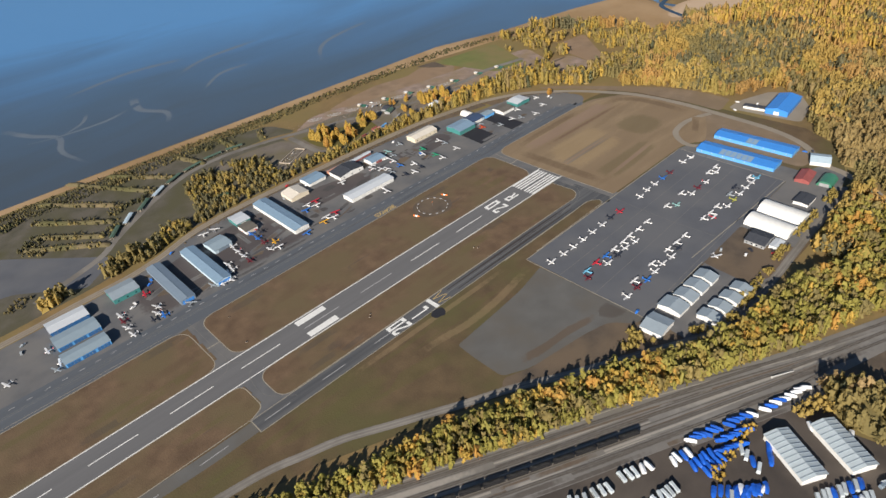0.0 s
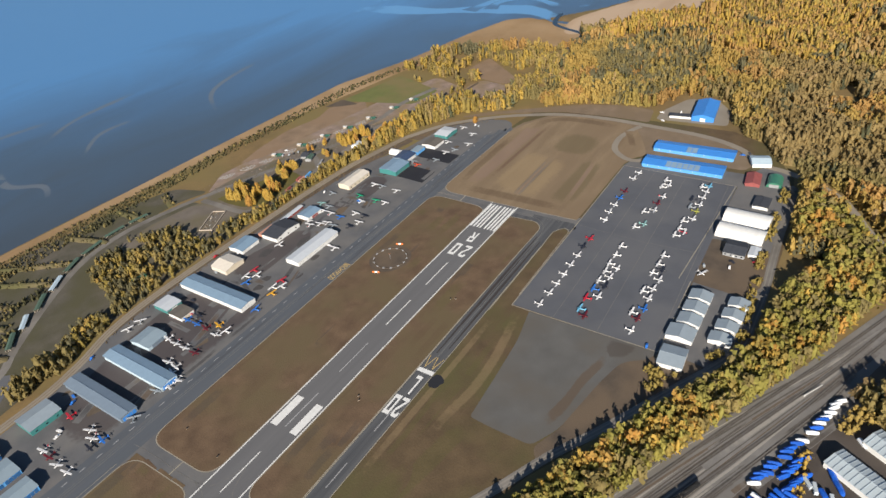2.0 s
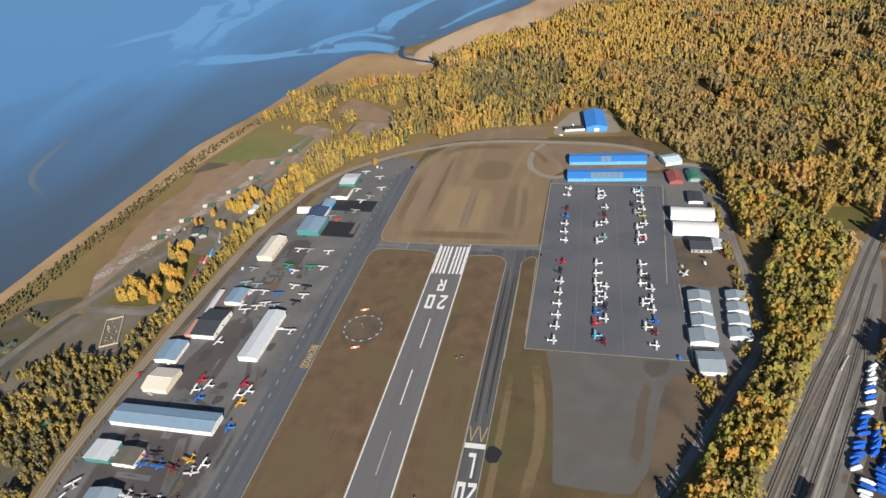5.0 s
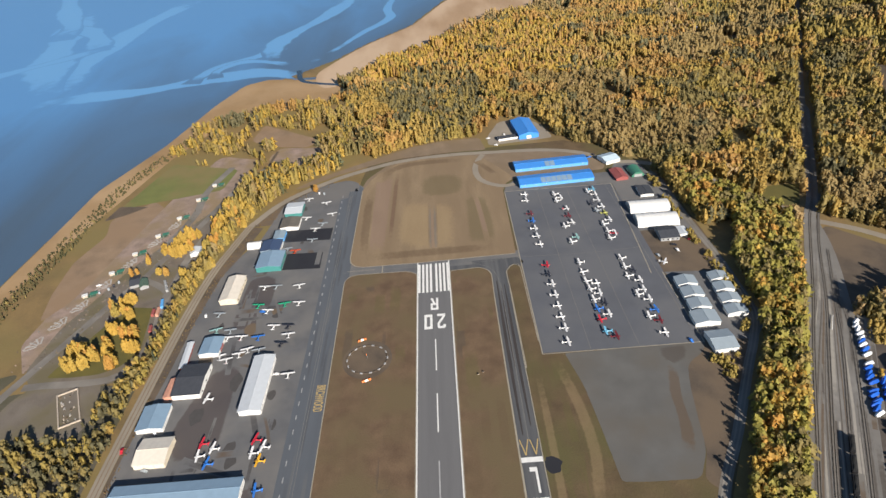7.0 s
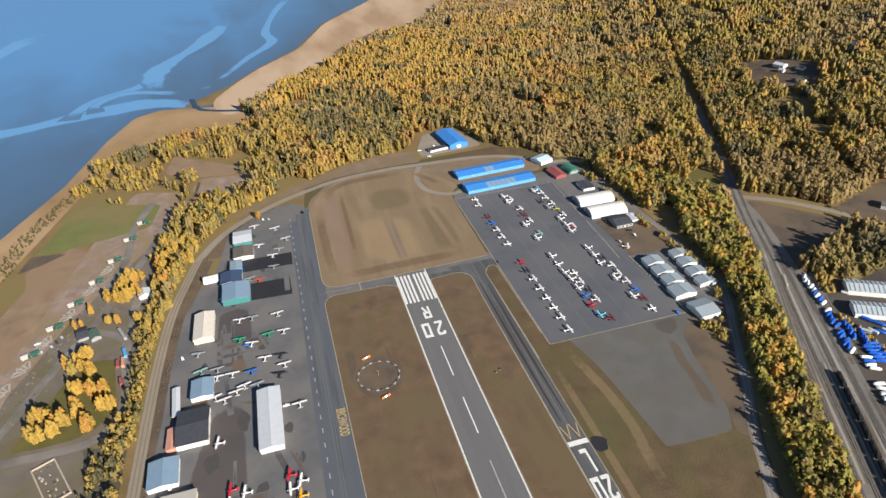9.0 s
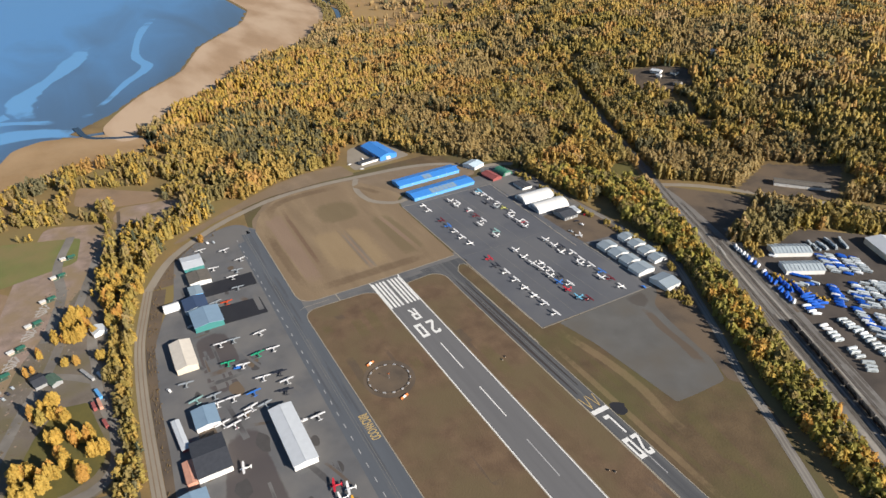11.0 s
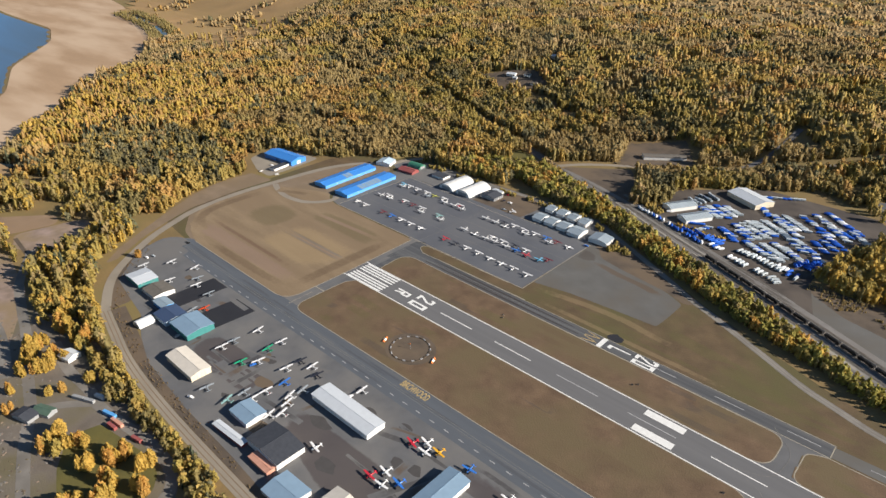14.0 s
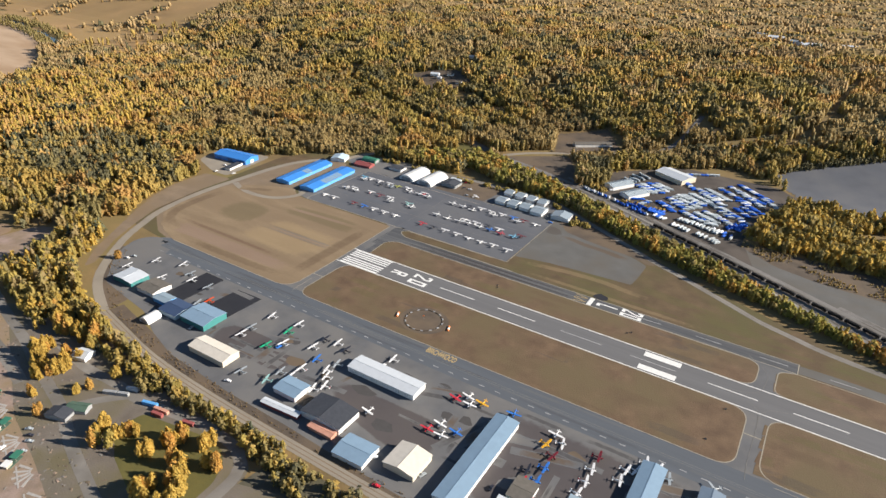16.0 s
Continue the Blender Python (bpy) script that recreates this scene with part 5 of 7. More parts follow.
hangar("site_hut", 728, 737, 205, 232, 3.0, 3.3, "y", "white_wall", "dark_roof", "low white hut with a dark roof", "hut", turn=8)
hangar("pale_building", 632, 652, 98, 117, 4.0, 6.2, "y", "white_wall", "pale_wall", "pale barn-roofed building by the perimeter road", "building", doors=[("-x", 1, 5, 3.0, "white_wall")], turn=20)
hangar("red_roofed_hut", 588, 612, 99, 113, 2.8, 5.0, "x", "rust_red", "rust_red", "small hut with a faded red roof", "hut", turn=6)
quonset("green_hut", 604, 86, 21, 15, 5.6, 4, "green_wall", "dark green round-roofed hut", "hut", "green_wall", 4)
hangar("small_shed", 546, 566, 82, 96, 3.0, 3.6, "x", "white_wall", "dark_roof", "small white shed with a dark roof", "shed", doors=[("-x", 1, 8, 2.6, "white_wall")])
quonset("fabric_hangar", 523, 95, 41, 23, 7.0, 88, "white_wall", "large white fabric-covered hangar beside the apron", "hangar", "white_wall", 8)
quonset("fabric_hangar", 495.5, 95, 41, 23, 7.0, 88, "white_wall", "large white fabric-covered hangar beside the apron", "hangar", "white_wall", 8)
hangar("dark_roofed_house", 457, 478, 84, 102, 3.6, 5.8, "y", "grey_wall", "dark_roof", "dark-roofed house beside the apron", "house", windows=[("-x", 4, 1.4, 1.2, "glass", 1.2)], doors=[("-x", 1, 1.1, 2.1, "white_wall")])
hangar("annex", 462, 476, 74, 82, 3.0, 3.6, "x", "white_wall", "white_roof", "white annex beside the dark-roofed house", "annex")
for k in range(4):
    last = k == 3
    hangar("row_hangar", 382 - 16.2 * k - (3 if last else 0), 394 - 16.2 * k, 94, 111 + (3 if last else 0), 3.8, 5.8, "x", "white_wall", "steel_roof", "pale grey-roofed small hangar in a row", doors=[("-x", 1, 8, 3.0, "white_wall")], group="row of small hangars", turn=0)
    hangar("row_hangar", 386 - 15.6 * k, 396.5 - 15.6 * k, 66 + 0.8 * k, 81 + 1.2 * k, 3.6, 5.4, "x", "white_wall", "steel_roof", "small pale grey-roofed hangar in the back row", doors=[("-x", 1, 8, 3.0, "white_wall")], group="row of small hangars")
hangar("white_hangar", 299, 320, 93, 111, 4.2, 6.2, "y", "white_wall", "steel_roof", "white hangar with a pale roof at the apron's corner", doors=[("-x", 2, 6.5, 3.4, "white_wall")], turn=3)

for x0, y0, n in ((606.5, 172, 6), (647, 176, 2)):
    roof = [o for o in scene.objects if o.name.startswith("blue_hangar") and o.parent is None][0 if n == 2 else 1]
    for k in range(n):
        bm = bmesh.new()
        u = -18 + 6 * k if n == 6 else -4 + 6 * k
        b2, e2, r2 = 10.8, 4.0, 5.6
        rings = [[(-0.6, u, r2 + 0.30 - 0.085), (-0.6, u + 5.4, r2 + 0.30 - 0.085), (-0.6, u + 5.4, r2 + 0.36 - 0.085), (-0.6, u, r2 + 0.36 - 0.085)], [(-b2, u, e2 + 0.33), (-b2, u + 5.4, e2 + 0.33), (-b2, u + 5.4, e2 + 0.39), (-b2, u, e2 + 0.39)]]
        loft(bm, rings)
        part("pale_roof_sheet", bm, M["blue_roof"], roof, "paler weathered roof sheet")

# storage yard buildings
hangar("yard_shed", 250.5, 267.5, -42, -6, 4.6, 6.6, "y", "white_wall", "shed_roof", "long ribbed pale-roofed storage shed", "shed", doors=[("-y", 2, 6, 3.6, "white_wall")], turn=-30, seams=10, group="yard sheds")
hangar("yard_shed", 277, 294, -61, -24, 4.6, 6.6, "y", "white_wall", "shed_roof", "ribbed storage shed with a pale roof", "shed", doors=[("-y", 2, 6, 3.6, "white_wall")], turn=-30, seams=10, group="yard sheds")
hangar("yard_hall", 208, 254, -139, -109, 6.0, 8.6, "x", "cream", "white_roof", "wide storage hall with a pale roof and cream wall", "hall", doors=[("-x", 2, 8, 4.4, "cream")], turn=-26)

# west side homes and sheds
hangar("white_house", 505, 517, 566, 577, 3.4, 5.6, "x", "white_wall", "white_roof", "white-roofed house among golden trees", "house", windows=[("-y", 3, 1.2, 1.2, "glass", 1.2)], turn=15)
hangar("green_house", 452, 466, 604, 612, 3.0, 4.6, "x", "grey_wall", "dull_green", "dull green-roofed cabin by the lane", "cabin", turn=24)
hangar("green_house", 456, 472, 614, 623, 3.0, 4.6, "y", "grey_wall", "dark_roof", "dark-roofed cabin by the lane", "cabin", turn=18)

# ---- aircraft ----
def aircraft(name, x, y, turn, style, body, wing_paint, label, trim=None):
    """A parked light aircraft whose nose points to +x before its turn. style: high, low, biplane-like tail-wheel types share the shapes."""
    root = thing(name, x, y, 0.1, turn, label, "aircraft", "parked aircraft")
    trim = trim or body
    zc = 1.25 if style == "high" else 1.15
    bm = bmesh.new()
    rings = []
    for u, r, h, dz in ((2.35, 0.22, 0.24, -0.08), (2.0, 0.48, 0.46, -0.06), (1.0, 0.56, 0.56, 0.0), (0.3, 0.60, 0.74, 0.14), (-0.9, 0.56, 0.66, 0.12), (-2.2, 0.38, 0.42, 0.1), (-4.6, 0.10, 0.2, 0.16)):
        rings.append([(u, r * math.cos(k * math.pi / 4), zc + dz + h * math.sin(k * math.pi / 4)) for k in range(8)])
    loft(bm, rings)
    fus = part("fuselage", bm, M[body], root, smooth=True)
    bm = bmesh.new()
    rod(bm, (2.3, 0, zc - 0.08), (2.55, 0, zc - 0.08), 0.2, 0.06, 8)
    part("spinner", bm, M[trim], fus)
    bm = bmesh.new()
    loft(bm, [[(0.95, -0.46, zc + 0.5), (0.95, 0.46, zc + 0.5), (0.95, 0.46, zc + 0.6), (0.95, -0.46, zc + 0.6)], [(0.3, -0.58, zc + 0.5), (0.3, 0.58, zc + 0.5), (0.3, 0.5, zc + 0.92), (0.3, -0.5, zc + 0.92)]])
    part("windscreen", bm, M["glass"], fus)
    zw = zc + 0.86 if style == "high" else zc - 0.28
    for s in (-1, 1):
        bm = bmesh.new()
        dih = 0.12 if style == "high" else 0.45
        loft(bm, [[(1.05, s * 0.3, zw), (1.0, s * 0.3, zw + 0.2), (-0.65, s * 0.3, zw + 0.06), (-0.65, s * 0.3, zw)], [(0.95, s * 3.0, zw + dih * 0.5), (0.9, s * 3.0, zw + 0.18 + dih * 0.5), (-0.65, s * 3.0, zw + 0.05 + dih * 0.5), (-0.65, s * 3.0, zw + dih * 0.5)],
                  [(0.7, s * 5.4, zw + dih), (0.66, s * 5.4, zw + 0.12 + dih), (-0.5, s * 5.4, zw + 0.03 + dih), (-0.5, s * 5.4, zw + dih)]])
        wing = part("wing", bm, M[wing_paint], root)
        bm = bmesh.new()
        loft(bm, [[(-3.95, s * 0.05, zc + 0.2), (-3.95, s * 0.05, zc + 0.28), (-4.75, s * 0.05, zc + 0.24), (-4.75, s * 0.05, zc + 0.2)], [(-4.2, s * 1.7, zc + 0.2), (-4.2, s * 1.7, zc + 0.26), (-4.75, s * 1.7, zc + 0.23), (-4.75, s * 1.7, zc + 0.2)]])
        part("tailplane", bm, M[wing_paint], root)
        if style == "high":
            bm = bmesh.new()
            rod(bm, (0.45, s * 0.5, zc - 0.25), (0.3, s * 2.7, zw + 0.06), 0.06, 0.05, 5)
            part("wing_strut", bm, M[wing_paint], root)
        bm = bmesh.new()
        rod(bm, (-0.1 if style == "low" else 0.2, s * 0.45, zc - 0.4), (-0.1 if style == "low" else 0.2, s * 1.15, 0.28), 0.07, 0.05, 5)
        leg = part("gear_leg", bm, M[body], root)
        bm = bmesh.new()
        rod(bm, (-0.1 if style == "low" else 0.2, s * 1.08, 0.25), (-0.1 if style == "low" else 0.2, s * 1.26, 0.25), 0.26, 0.26, 8)
        part("wheel", bm, M["rubber"], leg)
    bm = bmesh.new()
    loft(bm, [[(-3.5, -0.05, zc + 0.28), (-3.5, 0.05, zc + 0.28), (-4.85, 0.03, zc + 0.1), (-4.85, -0.03, zc + 0.1)], [(-4.35, -0.04, zc + 1.5), (-4.35, 0.04, zc + 1.5), (-4.95, 0.02, zc + 1.5), (-4.95, -0.02, zc + 1.5)]])
    part("fin", bm, M[trim], root)
    bm = bmesh.new()
    block(bm, 2.5, 2.56, -0.07, 0.07, zc - 1.0, zc + 0.84)
    part("propeller", bm, M["rubber"], root)
    bm = bmesh.new()
    rod(bm, (1.7, -0.08, 0.2), (1.7, 0.08, 0.2), 0.2, 0.2, 8)
    rod(bm, (1.7, 0, 0.2), (1.6, 0, zc - 0.3), 0.04, 0.05, 5)
    part("nose_wheel", bm, M["rubber"], root)
    return root


SCHEMES = {"w": ("high", "plane_white", "plane_white", "white high-wing light aircraft tied down on asphalt", None),
           "l": ("low", "plane_white", "plane_white", "white low-wing light aircraft parked on asphalt", None),
           "s": ("high", "plane_white", "plane_white", "white high-wing aircraft with a red tail", "plane_red"),
           "b": ("high", "plane_blue", "plane_blue", "blue high-wing light aircraft", None),
           "u": ("high", "plane_white", "plane_blue", "white aircraft with blue wings", "plane_blue"),
           "r": ("high", "plane_red", "plane_white", "red aircraft with white wings", None),
           "R": ("high", "plane_red", "plane_red", "all red high-wing light aircraft", None),
           "m": ("high", "plane_maroon", "plane_maroon", "dark maroon light aircraft on asphalt", None),
           "d": ("high", "plane_dark", "plane_dark", "dark-painted light aircraft on asphalt", None),
           "y": ("high", "plane_yellow", "plane_yellow", "bright yellow high-wing aircraft", None),
           "g": ("high", "plane_green", "plane_green", "bright green high-wing aircraft", None),
           "e": ("high", "plane_grey", "plane_grey", "grey light aircraft on asphalt", None),
           "k": ("high", "plane_sky", "plane_sky", "sky-blue light aircraft on asphalt", None),
           "v": ("low", "plane_olive", "plane_olive", "olive-yellow light aircraft on asphalt", None),
           "o": ("high", "plane_orange", "plane_orange", "orange-red aircraft beside a hangar", None),
           "t": ("high", "plane_teal", "plane_teal", "pale teal light aircraft on asphalt", None)}
made_planes = {}


def park(kinds, spots, turn, jitter=5.0, scale=1.0):
    """A row of parked aircraft: one letter and one spot each."""
    for kind, (x, y) in zip(kinds, spots):
        a = turn + random.uniform(-jitter, jitter)
        if kind not in made_planes:
            style, body, wing_paint, label, trim = SCHEMES[kind]
            made_planes[kind] = aircraft("light_aircraft", x, y, a, style, body, wing_paint, label, trim)
            made_planes[kind].scale = (1.06, 1.06, 1.06)
        else:
            copy_thing(made_planes[kind], pose(x, y, 0.1, 0, 0, a))


park("lwmbwwlRdwwllww", [(573, 217), (558, 218), (529, 217), (514, 217), (499, 217), (484, 217), (469, 216), (432, 216), (417, 217), (402, 216), (386, 216), (371, 216), (356, 216), (341, 216), (324, 217)], -90)
park("wwwwwlwwbRk", [(567, 186), (552, 186), (498, 187), (468, 186), (432, 186), (417, 186), (402, 186), (390, 185), (362, 185), (348, 186), (333, 185)], 90)
park("wsmwtlwdwm", [(558, 180), (533, 178), (518, 179), (504, 178), (476, 179), (398, 177), (383, 178), (369, 177), (354, 177), (326, 178)], -90)
park("w", [(375, 185)], 90)
park("wdewwwwwlww", [(567, 149), (539, 151), (524, 149), (496, 148), (482, 147), (469, 148), (433, 147), (419, 147), (405, 148), (377, 147), (347, 146)], 90)
park("kwwwvwrdwwwbml", [(571, 142), (559, 142), (546, 142), (531, 141), (518, 141), (503, 140), (477, 141), (412, 141), (397, 139), (383, 140), (369, 139), (355, 138), (341, 139), (326, 139)], -90)
park("w", [(421, 110)], -120)
park("wwweweewoe", [(607, 466), (567, 434), (537, 449), (547, 442), (563, 462), (515, 449), (400, 517), (594, 444), (496, 464), (501, 473)], 0, 14)
park("weggwwdwbw", [(436, 483), (436, 472), (408, 483), (407, 459), (407, 446), (399, 473), (375, 450), (376, 463), (363, 474), (434, 450)], 0, 10)
park("wswewwsewdt", [(363, 448), (365, 489), (365, 501), (375, 501), (342, 502), (348, 480), (337, 495), (346, 470), (343, 486), (352, 452), (377, 514)], 5, 14)
park("w", [(314, 440)], 0)
park("wRwwyRwwbb", [(294, 499), (250, 452), (243, 445), (238, 452), (231, 446), (250, 490), (245, 481), (239, 490), (232, 482), (207, 443)], 84, 12)
park("w", [(174, 445)], 90)
park("yldbmRb", [(176, 457), (167, 450), (177, 485), (168, 477), (168, 465), (175, 496), (168, 490)], 180, 14)
park("rmwsw", [(167, 503), (142, 448), (142, 461), (142, 473), (143, 485)], 180, 10)
park("wwewwwmss", [(118, 446), (106, 436), (98, 441), (123, 449), (124, 460), (114, 435), (18, 458), (19, 468), (-43, 472)], 180, 15)
park("wwwsdbReww", [(17, 446), (17, 433), (48, 453), (44, 444), (38, 438), (47, 436), (48, 481), (-45, 441), (-40, 448), (-80, 456)], 185, 20)
park("wwe", [(147, 530), (134, 531), (72, 433)], 60, 20)

# segmented circle with its two landing-strip boards
ring = thing("segmented_circle", 325, 378, 0.12, 0, "ring of white and dark segments on the grass", "airfield marker")
for k in range(28):
    a = k * math.pi / 14
    m = pose(16.3 * math.cos(a), 16.3 * math.sin(a), 0, 0, 0, math.degrees(a))
    bm = box(-0.5, 0.5, -1.15, 1.15, 0, 0.6)
    bm.transform(m)
    part("segment", bm, M["worn_paint"] if k % 2 else M["dark_dirt"], ring)
bm = bmesh.new()
rod(bm, (0, 0, 0), (0, 0, 5), 0.12, 0.08, 6)
part("pole", bm, M["grey_wall"], ring)
bm = bmesh.new()
rod(bm, (0, 0, 4.8), (1.8, 0.9, 4.3), 0.4, 0.2, 8)
part("wind_sleeve", bm, M["orange"], ring)
for x, y in ((349, 384), (301, 377)):
    board = thing("landing_board", x, y, 0.12, 20, "orange and white marker board on the grass", "airfield marker", "marker boards")
    for k in range(3):
        bm = bmesh.new()
        loft(bm, [[(-1.1, -3.6 + 2.4 * k, 0), (1.1, -3.6 + 2.4 * k, 0), (0, -3.6 + 2.4 * k, 1.1)], [(-1.1, -1.2 + 2.4 * k, 0), (1.1, -1.2 + 2.4 * k, 0), (0, -1.2 + 2.4 * k, 1.1)]])
        part("panel", bm, M["orange"] if k != 1 else M["white_paint"], board)
for x, y in ((300, 287), (298, 291), (168, 290), (171, 293), (86, 388), (80, 347)):
    box_lamp = thing("marker_box", x, y, 0.12, 15, "small dark and pale marker box in the grass", "airfield marker", "marker boxes")
    part("case", box(-0.7, 0.7, -0.5, 0.5, 0, 0.6), M["wood"], box_lamp)
    part("lid", box(-0.75, 0.75, -0.55, 0.55, 0.6, 0.7), M["rubber"], box_lamp)

# ---- trees ----
rng = np.random.default_rng(7)


def crown_arrays(kind, quads, core_n=6, seed=1):
    """Vertices and faces of one crown of unit height: an uneven core and many upright leaf clumps round it."""
    r = np.random.default_rng(seed)
    verts, faces = [], []
    conifer = kind == "spruce"
    if conifer:
        prof = [(0.06, 0.15), (0.30, 0.12), (0.55, 0.08), (0.80, 0.04), (1.0, 0.004)]
    elif kind == "shrub":
        prof = [(0.0, 0.30), (0.35, 0.42), (0.7, 0.32), (0.95, 0.08)]
    else:
        w = r.uniform(0.85, 1.15)
        prof = [(0.04, 0.10), (0.36, 0.150 * w), (0.72, 0.135 / w), (0.95, 0.035)]
    lean = r.uniform(-0.05, 0.05, 2)
    lobe, turn = r.uniform(0.1, 0.3), r.uniform(0, 6.28)
    for z, rad in prof:
        for k in range(core_n):
            a = 2 * math.pi * k / core_n + z * 0.8
            q = rad * r.uniform(0.55, 1.0) * (1 + lobe * math.cos(2 * a + turn))
            verts.append((q * math.cos(a) + lean[0] * z, q * math.sin(a) + lean[1] * z, z + r.uniform(-0.04, 0.04)))
    for i in range(len(prof) - 1):
        for k in range(core_n):
            a, b = i * core_n + k, i * core_n + (k + 1) % core_n
            faces.append((a, b, b + core_n, a + core_n))
    zs = [p[0] for p in prof]
    rs = [p[1] for p in prof]
    for _ in range(quads):
        z = r.uniform(zs[0], zs[-1]) if not conifer else zs[0] + (zs[-1] - zs[0]) * (1 - math.sqrt(r.uniform(0, 1)))
        a = r.uniform(0, 2 * math.pi)
        rad = np.interp(z, zs, rs) * r.uniform(0.55, 1.45) * (1 + lobe * math.cos(2 * a + turn)) + 0.008
        c = np.array((rad * math.cos(a) + lean[0] * z, rad * math.sin(a) + lean[1] * z, z))
        out = np.array((math.cos(a), math.sin(a), 0.85)) + 0.7 * r.normal(size=3)
        out /= np.linalg.norm(out)
        u = np.cross(out, (0, 0, 1.0))
        u /= np.linalg.norm(u)
        v = np.cross(u, out)
        s = r.uniform(0.030, 0.075) if kind != "shrub" else r.uniform(0.09, 0.2)
        tall = r.uniform(0.9, 1.7) if kind != "shrub" else 0.8
        n0 = len(verts)
        for p, q in ((-0.9, -0.9), (0.8, -1.0), (1.0, 0.5), (-0.3, 1.1)):
            verts.append(tuple(c + s * (p * u + q * tall * v)))
        faces.append((n0, n0 + 1, n0 + 2, n0 + 3))
    return np.array(verts), np.array(faces)


def wood_mesh(name, templates, xs, ys, zs, hs, widths, material, label, category="woods"):
    """Many crowns as one mesh."""
    n = len(xs)
    if not n:
        return None
    pick = rng.integers(0, len(templates), n)
    ang = rng.uniform(0, 2 * math.pi, n)
    tone = rng.uniform(0, 1, n) * 0.25 + 0.45 * patchy(xs, ys, 24, 33) + 0.30 * patchy(xs, ys, 6.5, 35)
    V, Fc, T, base = [], [], [], 0
    for t, (tv, tf) in enumerate(templates):
        sel = np.nonzero(pick == t)[0]
        if not len(sel):
            continue
        ca, sa = np.cos(ang[sel])[:, None], np.sin(ang[sel])[:, None]
        w, h = (hs[sel] * widths[sel])[:, None], hs[sel][:, None]
        X = (tv[:, 0] * ca - tv[:, 1] * sa) * w + xs[sel][:, None]
        Y = (tv[:, 0] * sa + tv[:, 1] * ca) * w + ys[sel][:, None]
        Z = tv[:, 2] * h + zs[sel][:, None]
        V.append(np.stack([X, Y, Z], -1).reshape(-1, 3))
        Fc.append((tf[None] + (np.arange(len(sel)) * len(tv))[:, None, None]).reshape(-1, 4) + base)
        T.append(np.repeat(tone[sel], len(tv)))
        base += len(sel) * len(tv)
    V, Fc = np.concatenate(V), np.concatenate(Fc)
    me = bpy.data.meshes.new(name)
    me.vertices.add(len(V))
    me.vertices.foreach_set("co", V.astype(np.float32).ravel())
    me.loops.add(len(Fc) * 4)
    me.loops.foreach_set("vertex_index", Fc.astype(np.int32).ravel())
    me.polygons.add(len(Fc))
    me.polygons.foreach_set("loop_start", np.arange(0, len(Fc) * 4, 4, dtype=np.int32))
    me.update(calc_edges=True)
    me.attributes.new("tone", "FLOAT", "POINT").data.foreach_set("value", np.concatenate(T).astype(np.float32))
    me.shade_smooth()
    me.materials.append(M[material])
    return tagged(new(name, me), label, category, kind="stuff")


def vrise(x, y):
    s = np.maximum(0.0, -170.0 - 0.12 * np.maximum(0.0, x - 1000.0) - y)
    return 80.0 * s * s / (s * s + 62500.0)


AIRFIELD = [(-900, 535), (-60, 530), (10, 535), (66, 540), (124, 556), (190, 562), (300, 561), (400, 558), (470, 552), (524, 542), (566, 530), (612, 512), (646, 496), (667, 468), (690, 427), (716, 383), (735, 345), (746, 305),
            (747, 258), (800, 232), (806, 186), (770, 162), (712, 152), (690, 112), (640, 84), (600, 62), (520, 56), (420, 54), (340, 54), (320, 66), (250, 100), (170, 146), (60, 200), (0, 222), (-900, 222)]
OPEN = [AIRFIELD, YARD, [(826, -312), (790, -352), (740, -380), (690, -345), (672, -322), (700, -292), (745, -274)], [(468, -54), (430, -90), (384, -124), (372, -96), (345, -40), (335, -5), (410, -16)], [(114, -222), (82, -266), (-27, -345), (-200, -390), (-270, -200), (-140, -112), (-26, -132), (16, -123), (66, -128), (100, -178)],
        [(628, 702), (750, 674), (714, 573), (650, 580)], [(765, 612), (738, 546), (640, 556), (560, 594), (480, 636), (425, 650), (418, 675), (520, 664), (640, 645)],
        [(770, 534), (762, 462), (731, 450), (696, 505), (710, 534), (739, 546)], [(866, 575), (830, 522), (790, 474), (760, 484), (772, 543), (805, 584)], [(215, 672), (262, 676), (315, 666), (345, 640), (332, 594), (290, 580), (240, 594)], [(435, 690), (335, 645), (327, 585), (337, 573), (440, 572), (560, 588), (640, 566), (650, 610), (560, 650)], [(114, 36), (70, 38), (31, 40), (-40, 40), (-60, 100), (-25, 98), (33, 94), (77, 82), (122, 48)], [(445, -212), (374, -265), (322, -188), (345, -160), (393, -122), (412, -118)], [(546, -30), (546, -74), (500, -52), (508, -22)], [(1139, 531), (1040, 500), (990, 470), (955, 470), (925, 520), (915, 580), (885, 632), (852, 668), (960, 700), (1100, 610)],
        [(-140, 765), (-29, 672), (58, 572), (14, 532), (-40, 585), (-200, 640)]]
ROADS = [(PERIM_LOOP, 7), (PERIMETER, 7), (DITCH_ROAD, 5), (LANE_W, 7), (RANGE_ROAD, 9), (FAR_ROAD, 7), ([(760, 532), (581, 546), (444, 559)], 3),
         ([(740, -310), (705, -301), (617, -261), (541, -225), (460, -191)], 6), ([(720, -340), (735, -440), (800, -560)], 5), ([(36, -720), (60, -520), (73, -415), (118, -300)], 7), ([(1127, 561), (1040, 512), (980, 465)], 12), (PERIM_LOOP[17:29], 13)]
RAILSIDE = [(472, -38), (359, 15), (287, 51), (214, 87), (164, 111), (63, 163), (-200, 300), (-200, 190), (118, 24), (215, 50), (330, -14), (420, -60)]


